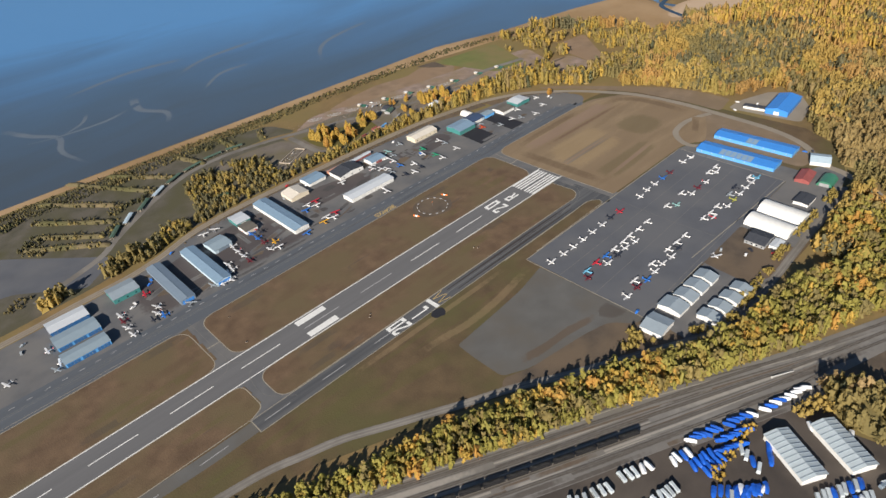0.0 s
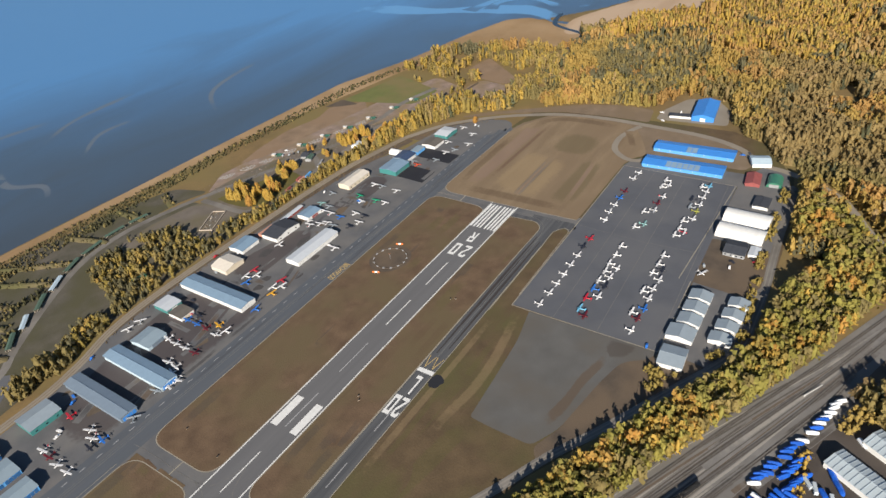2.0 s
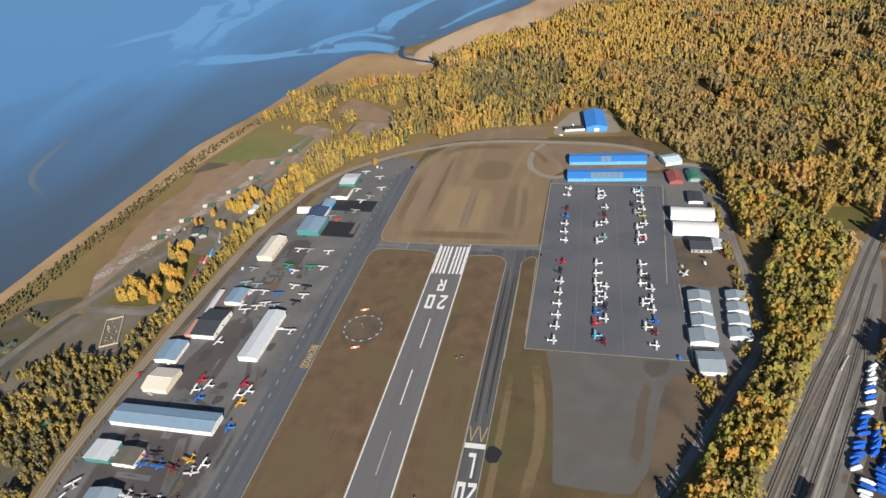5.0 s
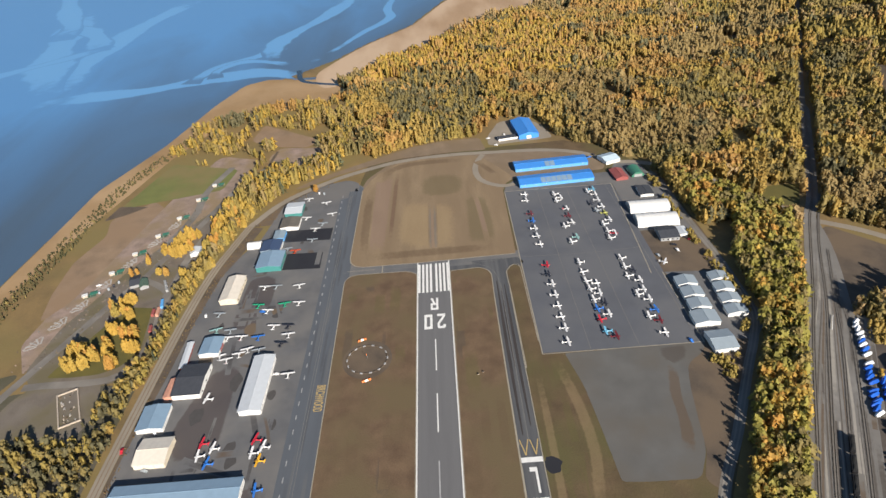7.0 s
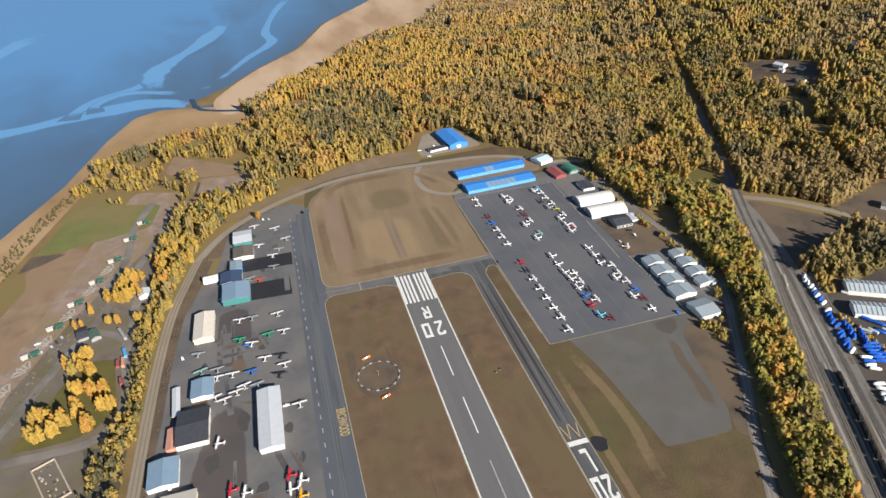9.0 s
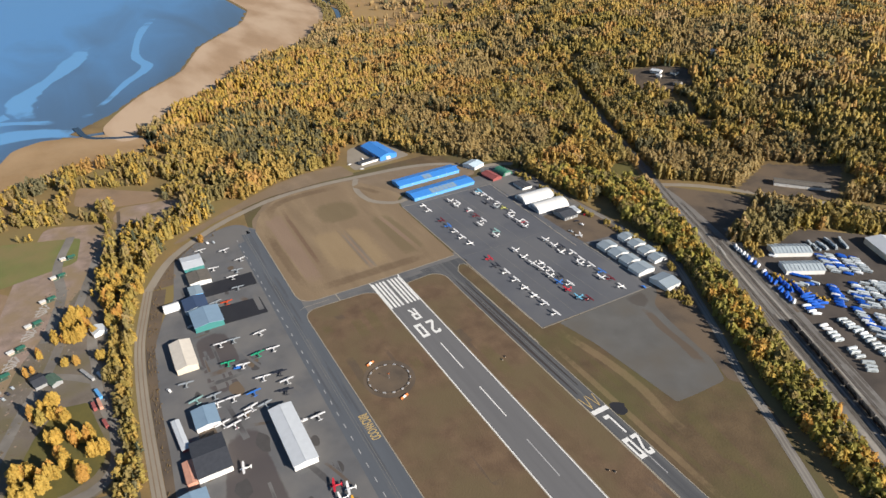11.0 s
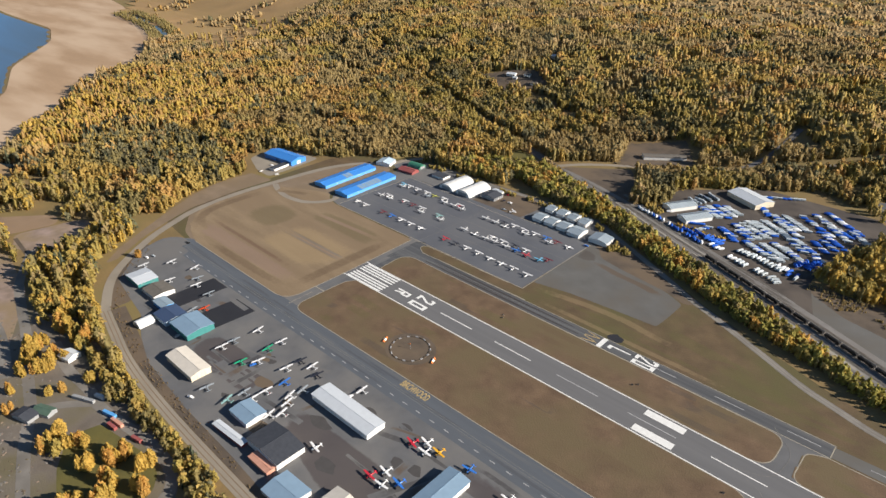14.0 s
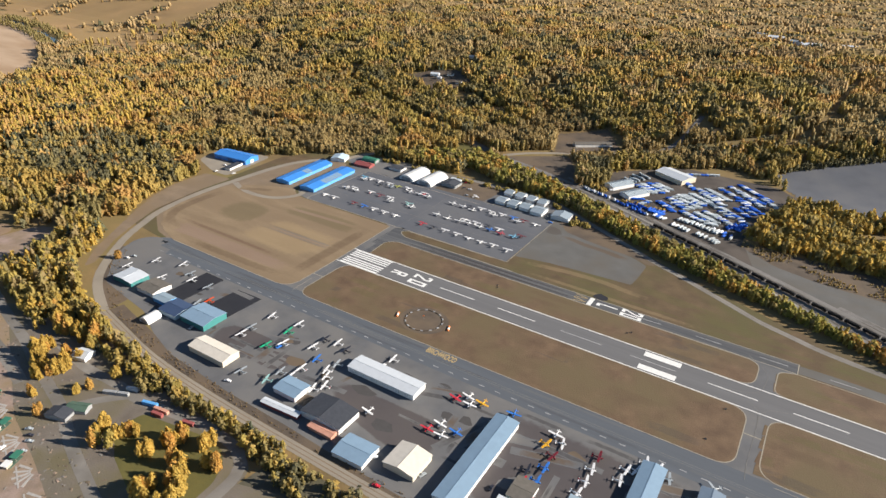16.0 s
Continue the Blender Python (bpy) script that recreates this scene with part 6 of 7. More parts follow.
BELT = [(585, 50), (560, 8), (525, -12), (509, -24), (470, -28), (414, -8), (359, 13), (305, 39), (274, 54), (214, 83), (164, 106), (125, 125), (63, 157), (0, 189), (-60, 218), (-60, 228), (0, 206), (48, 185), (100, 166), (155, 146), (194, 128), (243, 105), (283, 84), (322, 63), (344, 54), (406, 50), (430, 44), (470, 24), (500, 22), (515, 54)]


def free(x, y, margin=0.0):
    ok = np.ones(x.shape, bool)
    for poly in OPEN:
        ok &= ~inside(poly, x, y)
    ok &= ~inside(RAILSIDE, x, y)
    for pts, d in ROADS:
        ok &= near_line(pts, x, y) > d + margin
    ok &= near_line(RAIL, x, y) > np.interp(x, [820, 900], [9, 3])
    return ok


def glades(x, y):
    """Winding gaps and small openings in the woods."""
    a, b = patchy(x, y, 48, 71), patchy(x, y, 36, 73)
    return (np.abs(a - 0.5) < 0.022) | (b > 0.965) | (np.abs(patchy(x, y, 80, 75) - 0.42) < 0.014)


def scatter(x0, x1, y0, y1, step):
    a, b = np.meshgrid(np.arange(x0, x1, step), np.arange(y0, y1, step))
    a = a + rng.uniform(-0.48, 0.48, a.shape) * step
    b = b + rng.uniform(-0.48, 0.48, b.shape) * step
    return a.ravel(), b.ravel()


def patchy(x, y, size, seed):
    """A smooth drift between 0 and 1 over the land."""
    s = np.zeros_like(x)
    for k in range(4):
        r = np.random.default_rng(seed * 10 + k)
        a = r.uniform(0, 2 * math.pi)
        f = (1.0 + 0.8 * k) / size
        s += np.sin((x * math.cos(a) + y * math.sin(a)) * f + r.uniform(0, 6)) * np.cos((x * math.sin(a) - y * math.cos(a)) * f * 0.8 + r.uniform(0, 6)) / (1 + 0.5 * k)
    return np.clip(0.5 + 0.42 * s, 0, 1)


marsh_edge = [(1000, 520), (1040, 455), (1120, 405), (1200, 335), (1330, 245), (1392, 185), (1402, 125), (1470, 64), (1562, 8), (1642, -28), (1732, -92), (1869, -146), (2069, -190), (2250, -245), (2400, -275), (3200, -325), (5200, -600)]


def land_limit(x):
    """How far the woods reach towards the water."""
    return np.where(x < 1000, shore_y(x) - 34, np.interp(x, [p[0] for p in marsh_edge], [p[1] for p in marsh_edge]) - 4)


KINDS = {"gold": "golden birch woods", "ochre": "ochre and orange autumn woods", "lime": "yellow-green autumn woods", "belt_lime": "lime-green autumn woods", "olive": "dull green woods", "spruce": "dark spruce trees among birches",
         "bare": "thinning brown-leaved woods", "sage": "grey-green leafy woods", "bright_gold": "bright golden birch woods", "bright_ochre": "bright orange birch woods", "tan": "tan autumn woods with haze in the leaf colour"}
HI = {k: [crown_arrays("spruce" if k == "spruce" else "birch", 28, 3, s) for s in range(1, 7)] for k in KINDS}
MID = {k: [crown_arrays("spruce" if k == "spruce" else "birch", 8, 3, s) for s in range(11, 17)] for k in KINDS}
LOW = {k: [crown_arrays("spruce" if k == "spruce" else "birch", 2, 3, s) for s in range(21, 27)] for k in KINDS}
SHRUB = [crown_arrays("shrub", 10, 5, s) for s in range(31, 36)]
GOLD_DRIFT = [(1157, 440), (1180, 375), (1347, 169), (1279, 47), (953, 70), (960, 180), (1042, 303), (1000, 430)]
GREEN_DRIFT = [(960, 400), (1010, 323), (995, 254), (922, 228), (779, 262), (734, 316), (844, 306), (872, 372)]


def choose(x, y):
    """Kind of tree at each place: wide drifts of colour, as the woods show. Paler tan and ochre kinds gain with
    distance, haze put into the leaf colour.
    """
    g, b, d, q = patchy(x, y, 70, 3), patchy(x, y, 40, 5), patchy(x, y, 95, 8), patchy(x, y, 20, 9)
    u, v, w = rng.uniform(0, 1, x.shape), rng.uniform(0, 1, x.shape), rng.uniform(0, 1, x.shape)
    north = np.clip((x - 600) / 500, 0, 1) * np.clip((y + 350) / 300, 0, 1)     # the woods by the bay have turned furthest
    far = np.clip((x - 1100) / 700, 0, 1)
    vo = 0.78 * patchy(x, y, 30, 91) + 0.22 * v
    vt = 0.75 * patchy(x, y, 42, 93) + 0.25 * v
    out = np.where(g + 0.12 * u > 0.42 - 0.22 * north, "gold", "lime").astype(object)
    # terms in y and far: more ochre, less olive with distance, as haze
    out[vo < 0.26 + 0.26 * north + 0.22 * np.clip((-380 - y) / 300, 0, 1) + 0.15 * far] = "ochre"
    out[(b + 0.10 * w < 0.32 - 0.2 * north - 0.12 * np.maximum(far, np.clip((-450 - y) / 300, 0, 1))) | (w > 0.97)] = "olive"
    east = (y < -60) & (y > -420) & (x < 900)      # the woods by the railway keep more green
    out[east & (patchy(x, y, 15, 55) + 0.25 * u < 0.50)] = "olive"
    out[east & (patchy(x, y, 11, 57) + 0.25 * w > 0.85)] = "lime"
    out[(d + 0.10 * u < 0.31)] = "bare"
    # far off the leaf colour pales to tan in place of haze
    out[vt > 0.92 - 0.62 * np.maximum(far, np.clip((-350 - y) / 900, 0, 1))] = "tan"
    wz = (y > 430) & (x > 500) & (x < 900)
    out[wz] = np.where(v[wz] < 0.26, "bright_gold", np.where(v[wz] < 0.62, "lime", np.where(v[wz] < 0.86, "bare", "olive")))
    sz = (x < 135) & (y < 60) & (y > -130)
    out[sz] = np.where(v[sz] < 0.45, "bright_gold", np.where(v[sz] < 0.85, "lime", "olive"))
    gd, gr = inside(GOLD_DRIFT, x, y), inside(GREEN_DRIFT, x, y)
    out[gd] = np.where(u[gd] < 0.45, "bright_gold", np.where(u[gd] < 0.85, "ochre", "lime"))
    out[gr & (u < 0.75)] = np.where(v[gr & (u < 0.75)] < 0.5, "sage", "olive")
    out[(patchy(x, y, 33, 77) > 0.93) & (u < 0.7)] = "sage"
    out[(w < 0.018 + 0.05 * (q < 0.25))] = "spruce"
    return out


def stand_lift(x, y):
    """Trees of one stand are of one height: taller and lower stands side by side."""
    return 0.58 + 0.38 * np.clip((patchy(x, y, 24, 15) - 0.35) / 0.3, 0, 1) + 0.42 * patchy(x, y, 6.5, 17)


def understory(name, x0, x1, y0, y1, step, height, keep, label):
    """The closed lower canopy between the single crowns: one uneven leafy sheet that falls to the ground at the wood's edges."""
    a, b = np.meshgrid(np.arange(x0, x1, step), np.arange(y0, y1, step))
    ok = keep(a.ravel(), b.ravel()).reshape(a.shape)
    deep = ok.copy()
    deep[1:] &= ok[:-1]
    deep[:-1] &= ok[1:]
    deep[:, 1:] &= ok[:, :-1]
    deep[:, :-1] &= ok[:, 1:]
    z = vrise(a, b) + np.where(deep, height * stand_lift(a, b) * rng.uniform(0.75, 1.15, a.shape), 0.0) - 0.3
    a, b = a + rng.uniform(-0.25, 0.25, a.shape) * step, b + rng.uniform(-0.25, 0.25, a.shape) * step
    n = a.shape[1]
    cell = ok[:-1, :-1] & ok[1:, :-1] & ok[:-1, 1:] & ok[1:, 1:]
    iy, ix = np.nonzero(cell)
    q = iy * n + ix
    Fc = np.stack([q, q + 1, q + n + 1, q + n], 1)
    used, inv = np.unique(Fc, return_inverse=True)
    me = bpy.data.meshes.new(name)
    me.from_pydata(np.stack([a.ravel(), b.ravel(), z.ravel()], 1)[used].tolist(), [], inv.reshape(-1, 4).tolist())
    me.attributes.new("tone", "FLOAT", "POINT").data.foreach_set("value", (0.6 * patchy(a.ravel(), b.ravel(), 24, 33))[used].astype(np.float32))
    kinds = choose(a[:-1, :-1][cell] + step / 2, b[:-1, :-1][cell] + step / 2)
    order = list(KINDS)
    me.shade_smooth()
    for k in order:
        me.materials.append(M[k])
    me.polygons.foreach_set("material_index", [order.index(k) for k in kinds])
    return tagged(new(name, me), label, "woods", kind="stuff")


def plant(name, x, y, templates, height, width, tag):
    kinds = choose(x, y)
    for k, label in KINDS.items():
        s = kinds == k
        n = int(s.sum())
        if not n:
            continue
        lift = stand_lift(x[s], y[s])
        hs = height * rng.uniform(0.87, 1.13, n) * lift * (1.0 if k != "spruce" else 1.15)
        ws = width * rng.uniform(0.9, 1.25, n) * (1.0 / np.sqrt(lift))
        wood_mesh(name + "_" + k, templates[k], x[s], y[s], vrise(x[s], y[s]) - 0.2, hs, ws, k, label + " " + tag)


SPARSE = [(832, 700), (858, 655), (910, 590), (948, 465), (900, 440), (826, 421), (740, 450), (665, 528), (717, 569), (739, 640)]
def near_keep(x, y):
    west = (y > 552) & (x < 640)
    shore = (x < 775) & (y > 632)
    thin = shore | inside(SPARSE, x, y) & (patchy(x, y, 17, 41) + 0.3 * rng.uniform(0, 1, x.shape) < 0.62)
    return free(x, y) & ~glades(x, y) & (y < land_limit(x)) & ~((x < -30) & (y > 60)) & ~west & ~inside(BELT, x, y) & ((near_line(DITCH_ROAD, x, y) > 45) | (x > 480)) & ~thin & (x < 980) & (y > -330)


def mid_keep(x, y):
    ok = free(x, y) & ~glades(x, y) & (y < land_limit(x)) & ((x > 980) | (y < -330)) & (x < 1620) & (y > -900)
    return ok & ~(inside(heath, x, y) & (rng.uniform(0, 1, x.shape) > 0.08))


def far_keep(x, y):
    ok = ((x > 1620) | (y < -900)) & (y < land_limit(x) - 60) & (x > 0.22 * (y + 900)) & ((y + 3200) > 0.55 * (x - 1500)) & (np.hypot(x, y - 700) < 4200)
    return ok & free(x, y) & ~glades(x, y) & ~(inside(heath, x, y) & (patchy(x, y, 60, 44) + 0.3 * rng.uniform(0, 1, x.shape) < 0.92))


x, y = scatter(-60, 980, -330, 720, 5.2)
ok = near_keep(x, y)
plant("near_woods", x[ok], y[ok], HI, 15.0, 1.16, "close to the airfield")
understory("near_undergrowth", -60, 980, -330, 720, 6.0, 9.4, near_keep, "closed leafy lower canopy of the autumn woods")
x, y = scatter(-100, 1620, -900, 640, 6.4)
ok = mid_keep(x, y)
plant("woods", x[ok], y[ok], MID, 15.8, 1.34, "beyond the perimeter road")
understory("undergrowth", -100, 1620, -900, 640, 7.5, 11.2, mid_keep, "closed leafy lower canopy of the woods beyond")
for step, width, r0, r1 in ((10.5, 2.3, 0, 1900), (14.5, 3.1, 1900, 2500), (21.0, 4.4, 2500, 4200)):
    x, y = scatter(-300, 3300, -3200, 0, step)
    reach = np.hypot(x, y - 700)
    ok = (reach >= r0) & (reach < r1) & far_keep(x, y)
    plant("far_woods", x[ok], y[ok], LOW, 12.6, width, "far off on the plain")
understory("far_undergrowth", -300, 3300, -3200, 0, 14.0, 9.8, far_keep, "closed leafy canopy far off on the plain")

x, y = scatter(-60, 590, -40, 252, 3.5)
ok = inside(BELT, x, y) & (near_line(DITCH_ROAD, x, y) > 5) & (near_line(PERIM_LOOP, x, y) > 8)
x, y = x[ok], y[ok]
u = 0.45 * rng.uniform(0, 1, x.shape) + 0.55 * patchy(x, y, 14, 25)
kind = np.where(u < 0.32, "olive", np.where(u < 0.58, "belt_lime", np.where(u < 0.70, "lime", np.where(u < 0.80, "bright_gold", "bright_ochre")))).astype(object)
for k in ("olive", "belt_lime", "lime", "bright_gold", "bright_ochre"):
    s = kind == k
    n = int(s.sum())
    wood_mesh("belt_woods_" + k.replace("belt_", ""), HI[k], x[s], y[s], np.zeros(n) - 0.2, np.interp(x[s], [0, 150, 300, 450], [11.2, 13.2, 14.8, 16.0]) * rng.uniform(0.6, 1.0, n) * (0.8 + 0.4 * patchy(x[s], y[s], 5, 27)), 1.25 * rng.uniform(0.8, 1.4, n), k, KINDS[k] + " in the belt beside the railway")

# belt between the small runway and the railway, and the scrub by the shore
def shrubs(name, x, y, height, material, label):
    n = len(x)
    wood_mesh(name, SHRUB, x, y, vrise(x, y) - 0.1, height * rng.uniform(0.5, 1.4, n), rng.uniform(0.8, 1.3, n), material, label, "shrubs")


x, y = scatter(-200, 1000, 560, 800, 3.9)
d = shore_y(x) - y
band = (d > 24) & (d < np.interp(x, [0, 120, 300, 420, 540, 700, 900], [62, 62, 56, 46, 46, 44, 40])) & (x < 880)
u = rng.uniform(0, 1, x.shape)
shrubs("shore_scrub", x[band & (u < 0.80)], y[band & (u < 0.80)], 2.6, "scrub", "dark green scrub band above the shore")
shrubs("shore_scrub_gold", x[band & (u > 0.90)], y[band & (u > 0.90)], 2.6, "olive", "yellowish bushes in the shore scrub")
x, y = scatter(-120, 460, 560, 770, 3.6)
pat = patchy(x, y, 22, 12)
d = shore_y(x) - y
BERMS = [(99, 677, 32, 765), (81, 644, 17, 718), (62, 622, 7, 685), (60, 600, -10, 668), (143, 669, 75, 790), (174, 686, 117, 765), (216, 688, 200, 740), (265, 690, 262, 742), (300, 684, 312, 716)]
row = np.min([near_line([(a, b), (c, e)], x, y) for a, b, c, e in BERMS], axis=0)
FILL = [(50, 545), (104, 576), (122, 584), (150, 578), (156, 600), (168, 650), (222, 668), (262, 640), (300, 592), (315, 562), (237, 560), (183, 560), (130, 553), (79, 535)]
ok = ((row < 5.5) | (pat > 0.86)) & free(x, y, 1) & (d > 44) & (x < 330)
u = rng.uniform(0, 1, x.shape)
shrubs("range_scrub", x[ok & (u < 0.7)], y[ok & (u < 0.7)], 3.2, "scrub", "olive bushes on the berms")
shrubs("range_scrub_gold", x[ok & (u > 0.85)], y[ok & (u > 0.85)], 3.2, "olive", "yellow-green bushes on the berms")
x, y = scatter(150, 620, 50, 170, 3.0)
ok = near_line([(293, 112), (284, 104), (276, 108)], x, y) < 5
shrubs("bank_scrub", x[ok], y[ok], 4.0, "lime", "yellow-green bushes on the earth bank")
near = near_line([(588, 73), (556, 72), (462, 71), (433, 69), (406, 68), (357, 62), (325, 76), (297, 95)], x, y)
ok = (near < 3.6) & (patchy(x, y, 12, 51) > 0.35)
n = int(ok.sum())
wood_mesh("hedge", HI["lime"], x[ok], y[ok], np.zeros(n), 4.5 * rng.uniform(0.5, 1.3, n), rng.uniform(1.6, 2.4, n), "lime", "yellow-green hedge beside the row hangars", "hedge")
x, y = scatter(-60, 130, 36, 100, 3.2)
ok = inside([(114, 38), (31, 42), (-40, 42), (-50, 92), (33, 88), (77, 76), (118, 50)], x, y) & (patchy(x, y, 12, 81) > 0.45)
shrubs("weed_scrub", x[ok], y[ok], 2.2, "bare", "rusty weeds and bushes at the wood's edge")
x, y = scatter(-60, 180, -420, -190, 4.0)
ok = near_line([(160, -213), (107, -239), (79, -264), (-27, -342)], x, y) < 8
n = int(ok.sum())
wood_mesh("far_hedge", HI["sage"], x[ok], y[ok], vrise(x[ok], y[ok]), 7 * rng.uniform(0.6, 1.2, n), rng.uniform(1.4, 2.0, n), "sage", "dark green hedge behind the grey lot", "hedge")
x, y = scatter(205, 330, -40, 20, 3.4)
ok = near_line([(263, 5), (251, 7), (233, 5), (215, 4)], x, y) < 3.2
shrubs("yard_bushes", x[ok], y[ok], 3.6, "bright_gold", "golden bushes between the stored boats")
ok = near_line([(301, -13), (313, -20), (317, -31)], x, y) < 7
shrubs("yard_bushes_gold", x[ok], y[ok], 4.5, "gold", "golden bushes at the yard's edge")
x, y = scatter(90, 640, 440, 560, 2.6)
under = np.interp(x, [p[0] for p in PERIMETER], [p[1] for p in PERIMETER]) - y
ok = (((under > 5.5) & (under < np.where(x > 360, 13, 9.5)) & (x < 560)) | ((x > 556) & inside([(556, 518), (590, 500), (640, 462), (650, 446), (636, 446), (600, 484), (560, 502)], x, y))) & (patchy(x, y, 9, 21) > 0.3)
shrubs("verge_scrub", x[ok], y[ok], 1.0, "verge", "rusty dry scrub along the gravel road")
x, y = scatter(1240, 2100, -230, -20, 8)
ok = near_line([(2069, -190), (1883, -166), (1732, -125), (1630, -84), (1560, -66), (1460, -64), (1341, -70), (1240, -90)], x, y)
sel = (ok > 9) & (ok < 40)
wood_mesh("creek_trees", MID["bare"], x[sel], y[sel], vrise(x[sel], y[sel]), 11 * rng.uniform(0.6, 1.2, int(sel.sum())), rng.uniform(1.1, 1.6, int(sel.sum())), "olive", "grey-green trees lining the creek")

# woods on the water side of the perimeter road: single trees as things, the rest as one mass
def make_tree(name, kind, seed, label):
    root = thing(name, 0, 0, 0, 0, label, "tree", "trees by the road")
    bm = bmesh.new()
    rod(bm, (0, 0, 0), (0.1, 0.05, 9.5), 0.2, 0.04, 6)
    trunk = part("trunk", bm, M["bark"], root)
    r = random.Random(seed)
    for k in range(1):
        a, z = r.uniform(0, 6.28), 4.0 + 2.0 * k
        bm = bmesh.new()
        rod(bm, (0, 0, z), (1.2 * math.cos(a), 1.2 * math.sin(a), z + 1.5), 0.07, 0.02, 4)
        part("limb", bm, M["bark"], trunk)
    # several upright plumes of leaves that stand close together
    V, Fc, base = [], [], 0
    for k in range(1 if kind == "spruce" else 4):
        tv, tf = crown_arrays("spruce" if kind == "spruce" else "birch", 90, 5, seed * 5 + k)
        a, off, high = r.uniform(0, 6.28), (0.0 if k == 0 else r.uniform(1.1, 2.0)), (13.2 if k == 0 else r.uniform(8.5, 12.4))
        wide = 12.5 if kind == "spruce" else r.uniform(8.5, 11.0)
        V.append(tv * np.array((wide, wide, high)) + np.array((off * math.cos(a), off * math.sin(a), 0.3)))
        Fc.append(tf + base)
        base += len(tv)
    tv, tf = np.concatenate(V), np.concatenate(Fc)
    me = bpy.data.meshes.new("crown")
    me.from_pydata(tv.tolist(), [], tf.tolist())
    me.attributes.new("tone", "FLOAT", "POINT").data.foreach_set("value", [0.35 + 0.1 * (seed % 5)] * len(tv))
    me.materials.append(M[{"gold": "bright_gold", "ochre": "bright_ochre"}.get(kind, kind)])
    crown = new("crown", me)
    crown.parent = root
    return root


LABELS = {"gold": "golden birch with a narrow crown", "ochre": "orange-gold birch in autumn leaf", "lime": "yellow-green birch in thinning leaf", "olive": "dull green birch beside the lane", "spruce": "dark green spruce among birches"}
tree_models = {}


def plant_tree(kind, x, y, size, wide=1.0):
    key = (kind, random.randrange(3))
    m = pose(x, y, -0.05, 0, 0, random.uniform(0, 360)) @ Matrix.Diagonal((size * wide, size * wide, size, 1))
    if key not in tree_models:
        tree_models[key] = make_tree("birch_tree" if kind != "spruce" else "spruce_tree", kind, 40 + 7 * len(tree_models), LABELS[kind])
        tree_models[key].matrix_basis = m
    else:
        copy_thing(tree_models[key], pose(0, 0, 0)).matrix_basis = m


def grove(spots, count, radius, kinds, size=1.0):
    for cx, cy in spots:
        for _ in range(count):
            a, r = random.uniform(0, 6.28), radius * math.sqrt(random.random())
            plant_tree(random.choice(kinds), cx + r * math.cos(a), cy + r * math.sin(a), size * random.uniform(0.75, 1.15), random.uniform(0.9, 1.3))


grove([(360, 634), (364, 624), (354, 612), (343, 629), (344, 620)], 4, 5, ["gold", "ochre", "gold"], 1.0)
grove([(385, 609), (380, 594), (359, 582), (362, 606), (344, 592), (379, 589)], 4, 5, ["ochre", "gold", "gold"], 1.05)
grove([(423, 618), (428, 609), (408, 600), (412, 611)], 4, 5, ["gold", "ochre", "gold", "lime"], 1.0)
grove([(479, 625), (500, 617), (478, 600), (476, 589)], 2, 3, ["gold", "ochre"], 0.8)
grove([(515, 601), (530, 593), (539, 588), (542, 580), (514, 580), (507, 590)], 5, 6, ["gold", "ochre", "gold"], 1.05)
grove([(522, 562), (555, 562), (570, 552), (593, 546), (558, 535), (530, 544), (599, 558), (540, 552)], 6, 8, ["gold", "gold", "lime", "ochre"], 1.05)
grove([(467, 569), (448, 557), (465, 552), (479, 548)], 4, 5, ["gold", "lime", "gold"], 0.9)
plant_tree("ochre", 628, 460, 0.75, 1.6)
x, y = scatter(312, 660, 500, 596, 3.7)
dist = near_line(PERIMETER + PERIM_LOOP[1:4], x, y)
side = y > np.interp(x, [p[0] for p in PERIMETER], [p[1] for p in PERIMETER])
wide = 17 + 12 * patchy(x, y, 24, 4) + np.where(x < 250, 14, 0)
ok = side & (dist > 7.5) & (dist < wide) & (near_line(LANE_W, x, y) > 5) & (near_line([(760, 532), (581, 546), (444, 559)], x, y) > 3) & (near_line(RANGE_ROAD, x, y) > 8)
kinds = np.where(rng.uniform(0, 1, x.shape) < 0.3, "gold", np.where(rng.uniform(0, 1, x.shape) < 0.5, "lime", "olive")).astype(object)
kinds[rng.uniform(0, 1, x.shape) < 0.05] = "spruce"
for k in ("gold", "lime", "olive", "spruce"):
    s = ok & (kinds == k)
    n = int(s.sum())
    wood_mesh("roadside_woods_" + k, HI[k], x[s], y[s], np.zeros(n) - 0.2, 9.4 * rng.uniform(0.5, 1.2, n), 1.45 * rng.uniform(0.8, 1.3, n), k, KINDS[k] + " between road and lane")
x, y = scatter(40, 325, 530, 672, 4.4)
ok = inside(FILL, x, y) & (near_line(PERIMETER, x, y) > 8) & (near_line(RANGE_ROAD, x, y) > 7) & ~inside([(107, 614), (150, 628), (160, 600), (114, 594)], x, y) & (patchy(x, y, 13, 61) > 0.2)
ok &= ~inside([(270, 640), (330, 640), (330, 585), (280, 585), (262, 612)], x, y)
u = rng.uniform(0, 1, x.shape) + 0.4 * (patchy(x, y, 18, 62) - 0.5)
for k, a, b in (("sage", -1, 0.32), ("olive", 0.32, 0.66), ("lime", 0.66, 0.96), ("gold", 0.96, 2)):
    s = ok & (u >= a) & (u < b)
    n = int(s.sum())
    wood_mesh("range_woods_" + k, HI[k], x[s], y[s], np.zeros(n) - 0.2, 8.4 * rng.uniform(0.5, 1.25, n), 1.5 * rng.uniform(0.8, 1.3, n), k, KINDS[k] + " between road and range")
